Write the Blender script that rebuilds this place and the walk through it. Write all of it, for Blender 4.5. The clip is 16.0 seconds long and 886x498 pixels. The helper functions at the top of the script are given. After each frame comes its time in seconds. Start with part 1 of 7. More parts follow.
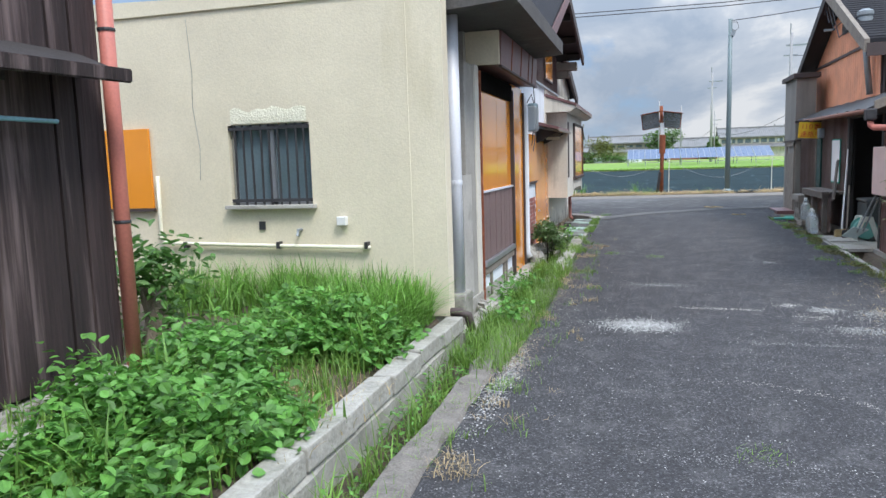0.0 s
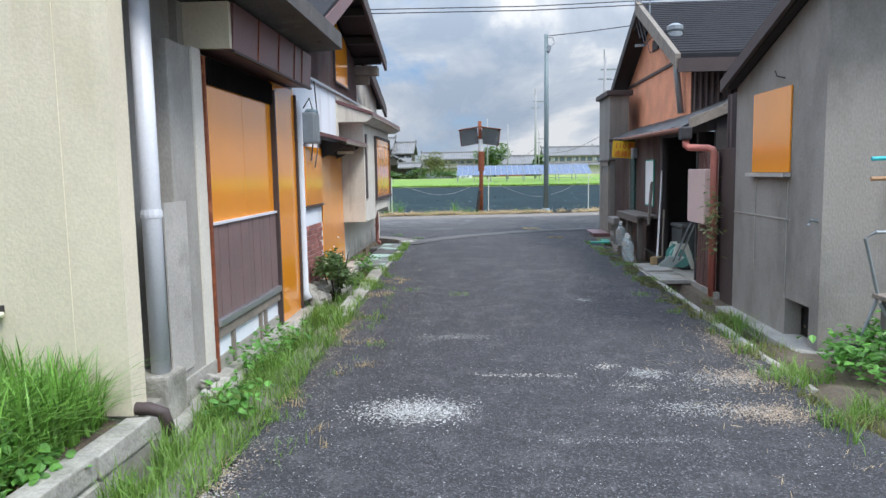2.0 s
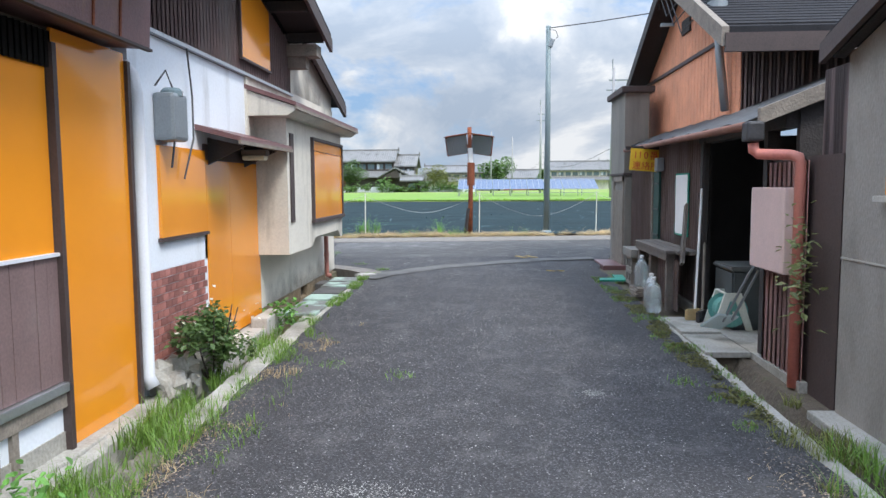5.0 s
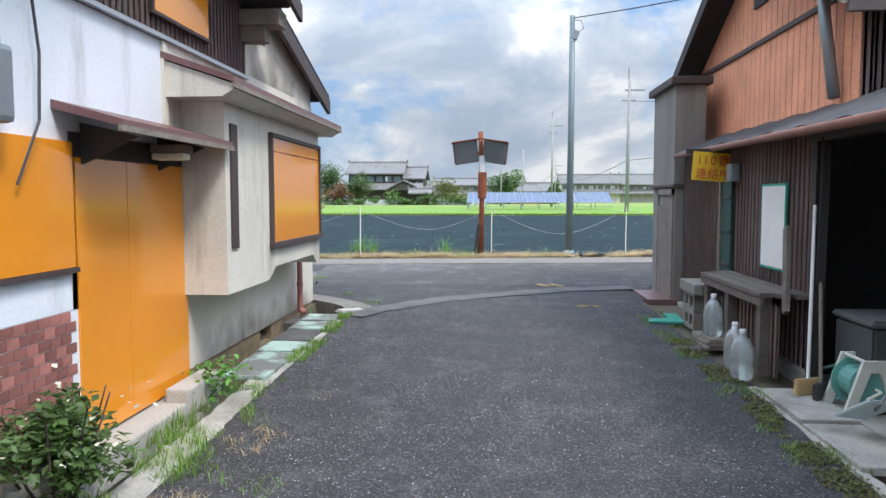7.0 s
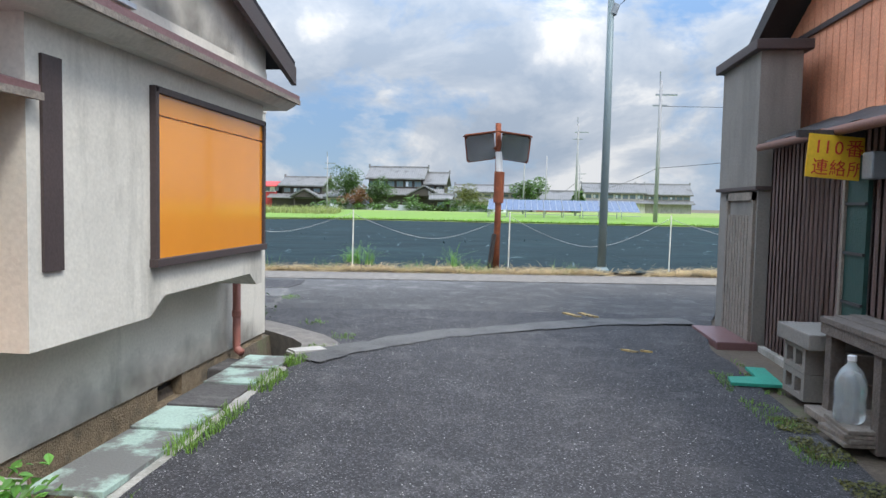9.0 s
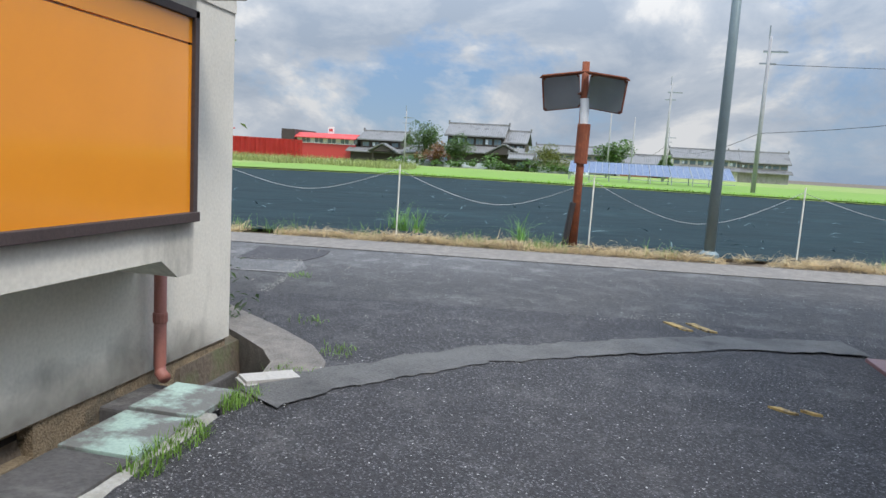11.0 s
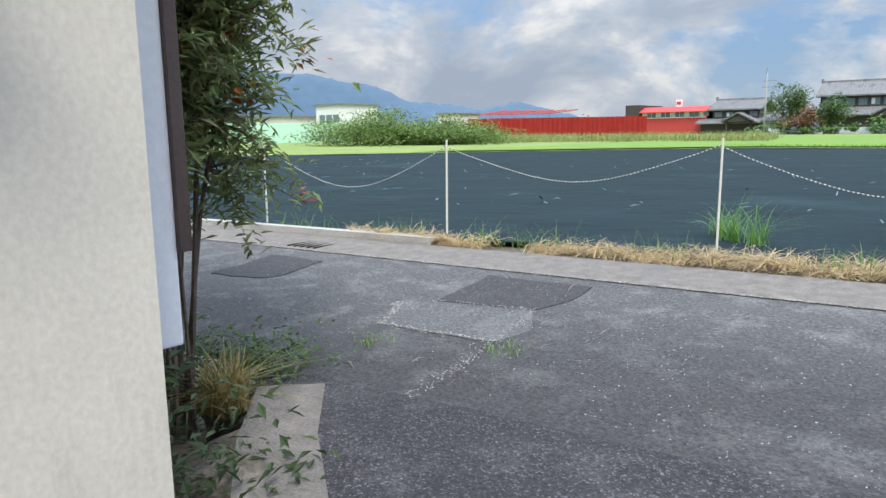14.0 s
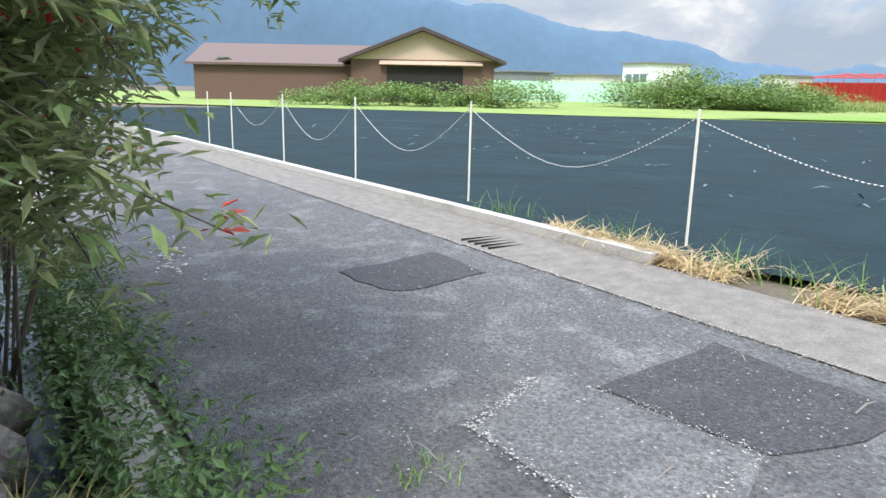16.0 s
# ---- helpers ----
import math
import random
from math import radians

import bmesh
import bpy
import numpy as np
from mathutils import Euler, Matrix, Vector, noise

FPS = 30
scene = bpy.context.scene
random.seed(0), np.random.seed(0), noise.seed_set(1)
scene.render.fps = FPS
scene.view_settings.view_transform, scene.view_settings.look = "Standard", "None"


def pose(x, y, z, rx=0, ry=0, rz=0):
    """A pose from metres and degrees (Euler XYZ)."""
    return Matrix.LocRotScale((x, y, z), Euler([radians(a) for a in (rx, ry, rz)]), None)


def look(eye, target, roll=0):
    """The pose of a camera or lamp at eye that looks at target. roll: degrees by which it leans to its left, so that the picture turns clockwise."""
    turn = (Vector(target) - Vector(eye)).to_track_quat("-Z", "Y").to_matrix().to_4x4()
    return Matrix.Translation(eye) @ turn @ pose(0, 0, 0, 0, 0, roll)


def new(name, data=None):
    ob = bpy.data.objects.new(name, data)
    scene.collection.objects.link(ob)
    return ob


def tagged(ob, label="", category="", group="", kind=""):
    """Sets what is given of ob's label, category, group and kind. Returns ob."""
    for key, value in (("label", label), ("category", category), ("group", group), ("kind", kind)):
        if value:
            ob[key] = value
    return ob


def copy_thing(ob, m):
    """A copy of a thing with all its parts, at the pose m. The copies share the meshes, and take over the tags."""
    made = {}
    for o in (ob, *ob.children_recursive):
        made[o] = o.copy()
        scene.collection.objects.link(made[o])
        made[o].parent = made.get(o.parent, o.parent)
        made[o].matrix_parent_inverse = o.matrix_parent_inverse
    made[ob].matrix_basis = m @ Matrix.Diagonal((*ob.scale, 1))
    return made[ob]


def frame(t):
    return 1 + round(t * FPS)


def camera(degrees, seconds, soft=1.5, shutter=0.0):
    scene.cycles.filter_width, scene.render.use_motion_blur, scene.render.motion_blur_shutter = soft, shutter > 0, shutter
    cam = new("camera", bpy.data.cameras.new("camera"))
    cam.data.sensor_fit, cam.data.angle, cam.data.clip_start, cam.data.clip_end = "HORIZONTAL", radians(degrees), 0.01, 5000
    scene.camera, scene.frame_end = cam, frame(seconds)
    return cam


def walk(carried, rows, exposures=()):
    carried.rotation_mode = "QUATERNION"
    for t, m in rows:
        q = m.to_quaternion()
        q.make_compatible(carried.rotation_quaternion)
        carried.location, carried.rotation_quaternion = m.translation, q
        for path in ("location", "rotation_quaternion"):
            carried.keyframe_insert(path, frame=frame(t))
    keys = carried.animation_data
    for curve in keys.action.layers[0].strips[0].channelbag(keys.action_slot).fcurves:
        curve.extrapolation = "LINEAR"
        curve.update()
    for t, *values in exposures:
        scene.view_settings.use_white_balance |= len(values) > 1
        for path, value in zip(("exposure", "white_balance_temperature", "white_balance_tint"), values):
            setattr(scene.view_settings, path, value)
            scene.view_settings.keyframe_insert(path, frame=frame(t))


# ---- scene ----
cam = camera(63.7, 16.0)
METRES, EYE, TILT, LEAN, TURN = 18.1, 1.5, 0.0, 0.0, 16.1
ROWS = [
    (0.0, 0.0, 0.0, 0.0, -0.22, -6.95, 1.8),
    (0.5, 0.0139, 0.0263, 0.0005, -5.66, -7.22, 1.83),
    (1.0, 0.0256, 0.0526, 0.0009, -9.75, -7.23, 2.51),
    (1.5, 0.0391, 0.0776, 0.0014, -11.42, -7.07, 1.93),
    (2.0, 0.0505, 0.1008, 0.002, -13.18, -6.15, 1.0),
    (2.5, 0.0642, 0.1244, 0.0023, -14.57, -5.13, 0.98),
    (3.0, 0.0786, 0.1481, 0.0023, -14.54, -5.13, 0.24),
    (3.5, 0.0905, 0.1739, 0.0029, -14.43, -5.78, 0.79),
    (4.0, 0.1029, 0.2003, 0.0026, -13.78, -6.48, 0.27),
    (4.5, 0.1115, 0.2285, 0.0028, -13.05, -5.84, 0.35),
    (7.0, 0.1499, 0.3805, 0.0029, -11.94, -4.06, 0.02),
    (7.5, 0.1613, 0.4116, 0.0019, -11.94, -4.02, -0.16),
    (8.0, 0.1703, 0.4435, 0.0014, -11.58, -3.49, -0.15),
    (8.5, 0.1811, 0.4761, 0.0005, -10.93, -3.16, -0.52),
    (11.0, 0.224, 0.6374, -0.0008, -3.74, -7.09, -3.28),
    (11.5, 0.2301, 0.6705, 0.0001, 0.28, -6.75, -2.61),
    (12.0, 0.2375, 0.7018, -0.0004, 4.75, -6.61, -2.82),
    (12.5, 0.2401, 0.7347, -0.001, 8.58, -6.96, -2.79),
    (13.0, 0.2432, 0.7669, -0.0018, 12.55, -8.12, -1.2),
    (13.5, 0.2431, 0.7988, -0.0014, 19.67, -8.93, -0.08),
    (14.0, 0.2425, 0.8304, -0.0012, 23.45, -9.33, 0.78),
    (14.5, 0.2407, 0.8615, -0.0013, 29.0, -9.88, -0.37),
    (15.0, 0.2357, 0.8928, -0.0013, 34.63, -10.9, -0.41),
    (15.5, 0.2309, 0.9236, -0.0015, 42.18, -12.79, -0.97),
    (16.0, 0.2185, 0.9526, -0.0005, 47.52, -12.55, -1.0),
]
walk(cam, [(t, pose(0, 0, EYE, TILT, LEAN, TURN) @ pose(METRES * x, METRES * y, METRES * z, 90 + pitch, roll, yaw)) for t, x, y, z, yaw, pitch, roll in ROWS],
     exposures=[(0.0, 0.26, 6250, 10), (3.5, 0.34, 6250, 10), (4.5, 0.44, 6300, 10), (7.0, 0.38, 6350, 10), (8.5, 0.34, 6350, 10),
                (11.0, 0.12, 6400, 10), (12.5, 0.14, 6400, 10), (14.5, 0.34, 6500, 10), (16.0, 0.6, 6550, 10)])

# ---- world, sun, exposure ----
SUN_EL, SUN_AZ = radians(54), radians(132)  # azimuth clockwise from +y
world = bpy.data.worlds.new("world")
scene.world = world
world.use_nodes = True
wn, wl = world.node_tree.nodes, world.node_tree.links
wn.clear()
w_out = wn.new("ShaderNodeOutputWorld")
w_bg = wn.new("ShaderNodeBackground")
w_bg.inputs["Strength"].default_value = 0.15
w_sky = wn.new("ShaderNodeTexSky")
w_sky.sky_type = "NISHITA"
w_sky.sun_disc = False
w_sky.sun_elevation, w_sky.sun_rotation = SUN_EL, SUN_AZ
w_sky.dust_density = 0.6
w_co = wn.new("ShaderNodeTexCoord")
w_map = wn.new("ShaderNodeMapping")
w_map.inputs["Scale"].default_value = (1.0, 1.0, 1.8)
w_map.inputs["Location"].default_value = (0.35, 0.2, 0.0)
w_n1 = wn.new("ShaderNodeTexNoise")
w_n1.inputs["Scale"].default_value = 3.4
w_n1.inputs["Detail"].default_value = 13.0
w_n1.inputs["Roughness"].default_value = 0.6
w_n1.inputs["Distortion"].default_value = 0.25
w_r1 = wn.new("ShaderNodeValToRGB")
w_r1.color_ramp.elements[0].position = 0.4
w_r1.color_ramp.elements[1].position = 0.5
w_n2 = wn.new("ShaderNodeTexNoise")
w_n2.inputs["Scale"].default_value = 4.6
w_n2.inputs["Detail"].default_value = 13.0
w_n2.inputs["Roughness"].default_value = 0.6
w_n2.inputs["Distortion"].default_value = 0.35
w_r2 = wn.new("ShaderNodeValToRGB")
w_r2.color_ramp.elements[0].position, w_r2.color_ramp.elements[0].color = 0.38, (3.7, 4.4, 5.4, 1)
w_r2.color_ramp.elements[1].position, w_r2.color_ramp.elements[1].color = 0.61, (7.6, 7.7, 7.8, 1)
w_e = w_r2.color_ramp.elements.new(0.52)
w_e.color = (5.2, 5.7, 6.4, 1)
w_mix = wn.new("ShaderNodeMixRGB")
wl.new(w_co.outputs["Generated"], w_map.inputs["Vector"])
wl.new(w_map.outputs["Vector"], w_n1.inputs["Vector"])
wl.new(w_map.outputs["Vector"], w_n2.inputs["Vector"])
wl.new(w_n1.outputs["Fac"], w_r1.inputs["Fac"])
wl.new(w_n2.outputs["Fac"], w_r2.inputs["Fac"])
wl.new(w_r1.outputs["Color"], w_mix.inputs["Fac"])
# thin haze takes the yellow out of the low sky
w_haze = wn.new("ShaderNodeMixRGB")
w_haze.inputs["Fac"].default_value = 0.65
w_haze.inputs["Color2"].default_value = (2.3, 3.9, 6.6, 1)
wl.new(w_sky.outputs["Color"], w_haze.inputs["Color1"])
wl.new(w_haze.outputs["Color"], w_mix.inputs["Color1"])
wl.new(w_r2.outputs["Color"], w_mix.inputs["Color2"])
# an overcast sky is brighter overhead than near the horizon
w_sep = wn.new("ShaderNodeSeparateXYZ")
wl.new(w_co.outputs["Generated"], w_sep.inputs[0])
w_up = wn.new("ShaderNodeMapRange")
w_up.interpolation_type = "SMOOTHSTEP"
w_up.inputs["From Min"].default_value, w_up.inputs["From Max"].default_value = 0.05, 0.95
w_up.inputs["To Min"].default_value, w_up.inputs["To Max"].default_value = 0.56, 2.5
wl.new(w_sep.outputs["Z"], w_up.inputs["Value"])
w_mul = wn.new("ShaderNodeVectorMath")
w_mul.operation = "SCALE"
wl.new(w_mix.outputs["Color"], w_mul.inputs[0])
wl.new(w_up.outputs[0], w_mul.inputs["Scale"])
wl.new(w_mul.outputs[0], w_bg.inputs["Color"])
wl.new(w_bg.outputs["Background"], w_out.inputs["Surface"])

sun = new("sun", bpy.data.lights.new("sun", "SUN"))
sun.data.energy, sun.data.angle, sun.data.color = 2.5, radians(14), (1.0, 0.95, 0.87)
sun_way = Vector((math.sin(SUN_AZ) * math.cos(SUN_EL), math.cos(SUN_AZ) * math.cos(SUN_EL), math.sin(SUN_EL)))
sun.matrix_world = look(sun_way * 60, (0, 0, 0))


# ---- materials ----
def material(name, color, rough=0.7, metal=0.0, var=0.25, scale=6.0, bump=0.15, fine=60.0, stain=None, stain_at=(0.55, 0.7), stain_scale=1.5,
             streak=False, island=0.0, piece=0.0, coat=0.0, stretch=None):
    """A surface with variation at two scales, stains in a second colour, and fine relief."""
    m = bpy.data.materials.new(name)
    m.use_nodes = True
    n, l = m.node_tree.nodes, m.node_tree.links
    p = n["Principled BSDF"]
    co = n.new("ShaderNodeTexCoord")
    mp = n.new("ShaderNodeMapping")
    mp.inputs["Scale"].default_value = stretch or ((1, 1, 0.22) if streak else (1, 1, 1))
    l.new(co.outputs["Object"], mp.inputs["Vector"])
    plain = mp
    if streak:
        plain = n.new("ShaderNodeMapping")
        l.new(co.outputs["Object"], plain.inputs["Vector"])
    big = n.new("ShaderNodeTexNoise")
    big.inputs["Scale"].default_value, big.inputs["Detail"].default_value = scale, 5
    small = n.new("ShaderNodeTexNoise")
    small.inputs["Scale"].default_value, small.inputs["Detail"].default_value = fine, 4
    for t in (big, small):
        l.new(plain.outputs["Vector"], t.inputs["Vector"])
    add = n.new("ShaderNodeMath")
    add.operation = "ADD"
    l.new(big.outputs["Fac"], add.inputs[0])
    l.new(small.outputs["Fac"], add.inputs[1])
    rng = n.new("ShaderNodeMapRange")
    rng.inputs["From Min"].default_value, rng.inputs["From Max"].default_value = 0.6, 1.4
    rng.inputs["To Min"].default_value, rng.inputs["To Max"].default_value = 1 - var, 1 + var
    l.new(add.outputs[0], rng.inputs["Value"])
    value = rng.outputs[0]
    for amount, source in ((island, "island"), (piece, "piece")):
        if amount:
            src = n.new("ShaderNodeNewGeometry").outputs["Random Per Island"] if source == "island" else n.new("ShaderNodeObjectInfo").outputs["Random"]
            r2 = n.new("ShaderNodeMapRange")
            r2.inputs["To Min"].default_value, r2.inputs["To Max"].default_value = 1 - amount, 1 + amount
            l.new(src, r2.inputs["Value"])
            mul = n.new("ShaderNodeMath")
            mul.operation = "MULTIPLY"
            l.new(value, mul.inputs[0])
            l.new(r2.outputs[0], mul.inputs[1])
            value = mul.outputs[0]
    base = n.new("ShaderNodeVectorMath")
    base.operation = "SCALE"
    base.inputs[0].default_value = color
    l.new(value, base.inputs["Scale"])
    col = base.outputs["Vector"]
    if stain:
        st = n.new("ShaderNodeTexNoise")
        st.inputs["Scale"].default_value, st.inputs["Detail"].default_value, st.inputs["Roughness"].default_value = stain_scale, 8, 0.65
        l.new(mp.outputs["Vector"], st.inputs["Vector"])
        ramp = n.new("ShaderNodeMapRange")
        ramp.inputs["From Min"].default_value, ramp.inputs["From Max"].default_value = stain_at
        l.new(st.outputs["Fac"], ramp.inputs["Value"])
        mx = n.new("ShaderNodeMixRGB")
        mx.inputs["Color2"].default_value = (*stain, 1)
        l.new(ramp.outputs[0], mx.inputs["Fac"])
        l.new(col, mx.inputs["Color1"])
        col = mx.outputs["Color"]
    l.new(col, p.inputs["Base Color"])
    p.inputs["Metallic"].default_value = metal
    rr = n.new("ShaderNodeMapRange")
    rr.inputs["To Min"].default_value, rr.inputs["To Max"].default_value = max(0.02, rough - 0.12), min(1, rough + 0.12)
    l.new(big.outputs["Fac"], rr.inputs["Value"])
    l.new(rr.outputs[0], p.inputs["Roughness"])
    p.inputs["Coat Weight"].default_value = coat
    if bump:
        b = n.new("ShaderNodeBump")
        b.inputs["Strength"].default_value, b.inputs["Distance"].default_value = bump, 0.02
        l.new(add.outputs[0], b.inputs["Height"])
        l.new(b.outputs["Normal"], p.inputs["Normal"])
    return m


def leaf_material(name, color, island=0.35):
    m = material(name, color, rough=0.5, var=0.2, scale=3, bump=0, island=island)
    p = m.node_tree.nodes["Principled BSDF"]
    tr = m.node_tree.nodes.new("ShaderNodeBsdfTranslucent")
    mx = m.node_tree.nodes.new("ShaderNodeMixShader")
    mx.inputs["Fac"].default_value = 0.35
    l = m.node_tree.links
    src = p.inputs["Base Color"].links[0].from_socket
    l.new(src, tr.inputs["Color"])
    l.new(p.outputs[0], mx.inputs[1])
    l.new(tr.outputs[0], mx.inputs[2])
    l.new(mx.outputs[0], m.node_tree.nodes["Material Output"].inputs["Surface"])
    return m


def asphalt(name, color, speck, patch, speck_amount=0.5, size=125):
    """Worn asphalt: dark binder, light grit, pale worn areas, fine relief."""
    m = material(name, color, rough=0.9, var=0.22, scale=1.4, fine=150, bump=0.0, stain=patch, stain_at=(0.5, 0.72), stain_scale=3.4)
    n, l = m.node_tree.nodes, m.node_tree.links
    p = n["Principled BSDF"]
    co = n.new("ShaderNodeTexCoord")
    vo = n.new("ShaderNodeTexVoronoi")
    vo.inputs["Scale"].default_value = size
    l.new(co.outputs["Object"], vo.inputs["Vector"])
    gate = n.new("ShaderNodeTexNoise")
    gate.inputs["Scale"].default_value, gate.inputs["Detail"].default_value = 1.6, 3
    l.new(co.outputs["Object"], gate.inputs["Vector"])
    sep = n.new("ShaderNodeSeparateColor")
    l.new(vo.outputs["Color"], sep.inputs[0])
    addm = n.new("ShaderNodeMath")
    addm.operation = "MULTIPLY"
    l.new(sep.outputs[0], addm.inputs[0])
    spread = n.new("ShaderNodeMapRange")
    spread.inputs["To Min"].default_value, spread.inputs["To Max"].default_value = 0.5, 0.62
    l.new(gate.outputs["Fac"], spread.inputs["Value"])
    l.new(spread.outputs[0], addm.inputs[1])
    mr = n.new("ShaderNodeMapRange")
    mr.inputs["From Min"].default_value, mr.inputs["From Max"].default_value = 0.46, 0.56
    mr.inputs["To Max"].default_value = speck_amount
    l.new(addm.outputs[0], mr.inputs["Value"])
    mx = n.new("ShaderNodeMixRGB")
    mx.inputs["Color2"].default_value = (*speck, 1)
    l.new(p.inputs["Base Color"].links[0].from_socket, mx.inputs["Color1"])
    l.new(mr.outputs[0], mx.inputs["Fac"])
    l.new(mx.outputs["Color"], p.inputs["Base Color"])
    # coarse grain: bitumen and chippings worn unevenly
    grain = n.new("ShaderNodeTexNoise")
    grain.inputs["Scale"].default_value, grain.inputs["Detail"].default_value, grain.inputs["Roughness"].default_value = 48, 7, 0.75
    l.new(co.outputs["Object"], grain.inputs["Vector"])
    gr = n.new("ShaderNodeMapRange")
    gr.inputs["From Min"].default_value, gr.inputs["From Max"].default_value = 0.33, 0.68
    gr.inputs["To Min"].default_value, gr.inputs["To Max"].default_value = 0.28, 1.5
    l.new(grain.outputs["Fac"], gr.inputs["Value"])
    sc = n.new("ShaderNodeVectorMath")
    sc.operation = "SCALE"
    l.new(mx.outputs["Color"], sc.inputs[0])
    l.new(gr.outputs[0], sc.inputs["Scale"])
    l.new(sc.outputs[0], p.inputs["Base Color"])
    b = n.new("ShaderNodeBump")
    b.inputs["Strength"].default_value, b.inputs["Distance"].default_value = 0.55, 0.012
    l.new(vo.outputs["Distance"], b.inputs["Height"])
    l.new(b.outputs["Normal"], p.inputs["Normal"])
    return m


def lane_mouth_fade(m):
    """The crossing's asphalt darkens towards the lane mouth and its south edge, along a ragged line."""
    n, l = m.node_tree.nodes, m.node_tree.links
    p = n["Principled BSDF"]
    co = n.new("ShaderNodeTexCoord")
    xyz = n.new("ShaderNodeSeparateXYZ")
    l.new(co.outputs["Object"], xyz.inputs[0])
    ns = n.new("ShaderNodeTexNoise")
    ns.inputs["Scale"].default_value, ns.inputs["Detail"].default_value = 0.7, 6
    l.new(co.outputs["Object"], ns.inputs["Vector"])
    ma = n.new("ShaderNodeMath")
    ma.operation = "MULTIPLY_ADD"
    ma.inputs[1].default_value = 5.0
    l.new(ns.outputs["Fac"], ma.inputs[0])
    south = n.new("ShaderNodeMath")
    south.operation = "MULTIPLY_ADD"
    south.inputs[1].default_value, south.inputs[2].default_value = -2.2, 43.8
    l.new(xyz.outputs["Y"], south.inputs[0])
    both = n.new("ShaderNodeMath")
    l.new(south.outputs[0], both.inputs[0])
    l.new(xyz.outputs["X"], both.inputs[1])
    l.new(both.outputs[0], ma.inputs[2])
    mr = n.new("ShaderNodeMapRange")
    mr.inputs["From Min"].default_value, mr.inputs["From Max"].default_value = -0.6, 3.4
    mr.inputs["To Min"].default_value, mr.inputs["To Max"].default_value = 1.0, 0.56
    l.new(ma.outputs[0], mr.inputs["Value"])
    sc = n.new("ShaderNodeVectorMath")
    sc.operation = "SCALE"
    l.new(p.inputs["Base Color"].links[0].from_socket, sc.inputs[0])
    l.new(mr.outputs[0], sc.inputs["Scale"])
    l.new(sc.outputs[0], p.inputs["Base Color"])


ASPHALT = asphalt("asphalt", (0.04, 0.039, 0.043), (0.28, 0.28, 0.29), (0.085, 0.083, 0.085), 0.55, 130)
ASPHALT_OLD = asphalt("asphalt_old", (0.108, 0.106, 0.108), (0.33, 0.33, 0.33), (0.22, 0.216, 0.214), 0.35, 120)
lane_mouth_fade(ASPHALT_OLD)
ASPHALT_DARK = asphalt("asphalt_dark", (0.056, 0.054, 0.059), (0.2, 0.2, 0.2), (0.07, 0.068, 0.072), 0.4)
ASPHALT_PALE = asphalt("asphalt_pale", (0.13, 0.129, 0.13), (0.36, 0.36, 0.36), (0.21, 0.21, 0.206), 0.3, 120)
EARTH = material("earth", (0.115, 0.09, 0.066), 0.95, var=0.4, scale=2, bump=0.6, fine=30, stain=(0.1, 0.12, 0.05))
CONCRETE = material("concrete", (0.36, 0.345, 0.31), 0.9, var=0.3, scale=3, bump=0.35, fine=45, stain=(0.13, 0.13, 0.1), stain_at=(0.5, 0.75), stain_scale=2)
CONCRETE_PALE = material("concrete_pale", (0.42, 0.4, 0.37), 0.9, var=0.2, scale=2, bump=0.3, fine=50, stain=(0.25, 0.24, 0.22), stain_scale=1.2)
CONCRETE_ROAD = material("concrete_road", (0.18, 0.163, 0.145), 0.9, var=0.45, scale=9, bump=0.5, fine=70, stain=(0.14, 0.132, 0.125), stain_scale=0.9)
CREAM = material("cream_stucco", (0.69, 0.625, 0.48), 0.85, var=0.11, scale=2.0, bump=0.12, fine=55, stain=(0.5, 0.44, 0.28), stain_at=(0.6, 0.95), stain_scale=1.6, streak=True)
CREAM_PATCH = material("cream_repair", (0.78, 0.75, 0.6), 0.85, var=0.08, scale=8, bump=0.5, fine=60)
PLASTER_WHITE = material("plaster_white", (0.72, 0.76, 0.82), 0.8, var=0.08, scale=1.5, bump=0.1, fine=40, stain=(0.42, 0.43, 0.44), stain_at=(0.58, 0.8), stain_scale=2, streak=True)
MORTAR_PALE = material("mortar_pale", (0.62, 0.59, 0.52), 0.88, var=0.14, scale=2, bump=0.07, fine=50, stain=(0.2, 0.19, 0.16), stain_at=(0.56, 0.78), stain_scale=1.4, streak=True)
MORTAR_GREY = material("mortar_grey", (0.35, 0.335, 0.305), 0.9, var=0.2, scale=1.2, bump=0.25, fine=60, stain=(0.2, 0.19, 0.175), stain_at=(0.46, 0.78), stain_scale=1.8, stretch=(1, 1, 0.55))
MORTAR_WALL = material("mortar_wall", (0.28, 0.262, 0.238), 0.9, var=0.2, scale=1.2, bump=0.25, fine=60, stain=(0.15, 0.14, 0.125), stain_at=(0.46, 0.76), stain_scale=1.8, stretch=(1, 1, 0.55))
MORTAR_DARK = material("mortar_dark", (0.22, 0.205, 0.185), 0.9, var=0.2, scale=1.6, bump=0.25, fine=60, stain=(0.12, 0.11, 0.1), stain_at=(0.48, 0.75), stain_scale=1.4, streak=True)
WOOD_BENCH = material("dark_grey_plank", (0.13, 0.11, 0.095), 0.85, var=0.4, scale=9, bump=0.4, fine=50)
SOOT_STAIN = material("mould_stain", (0.1, 0.095, 0.085), 0.9, var=0.4, scale=6, bump=0.1, fine=50)


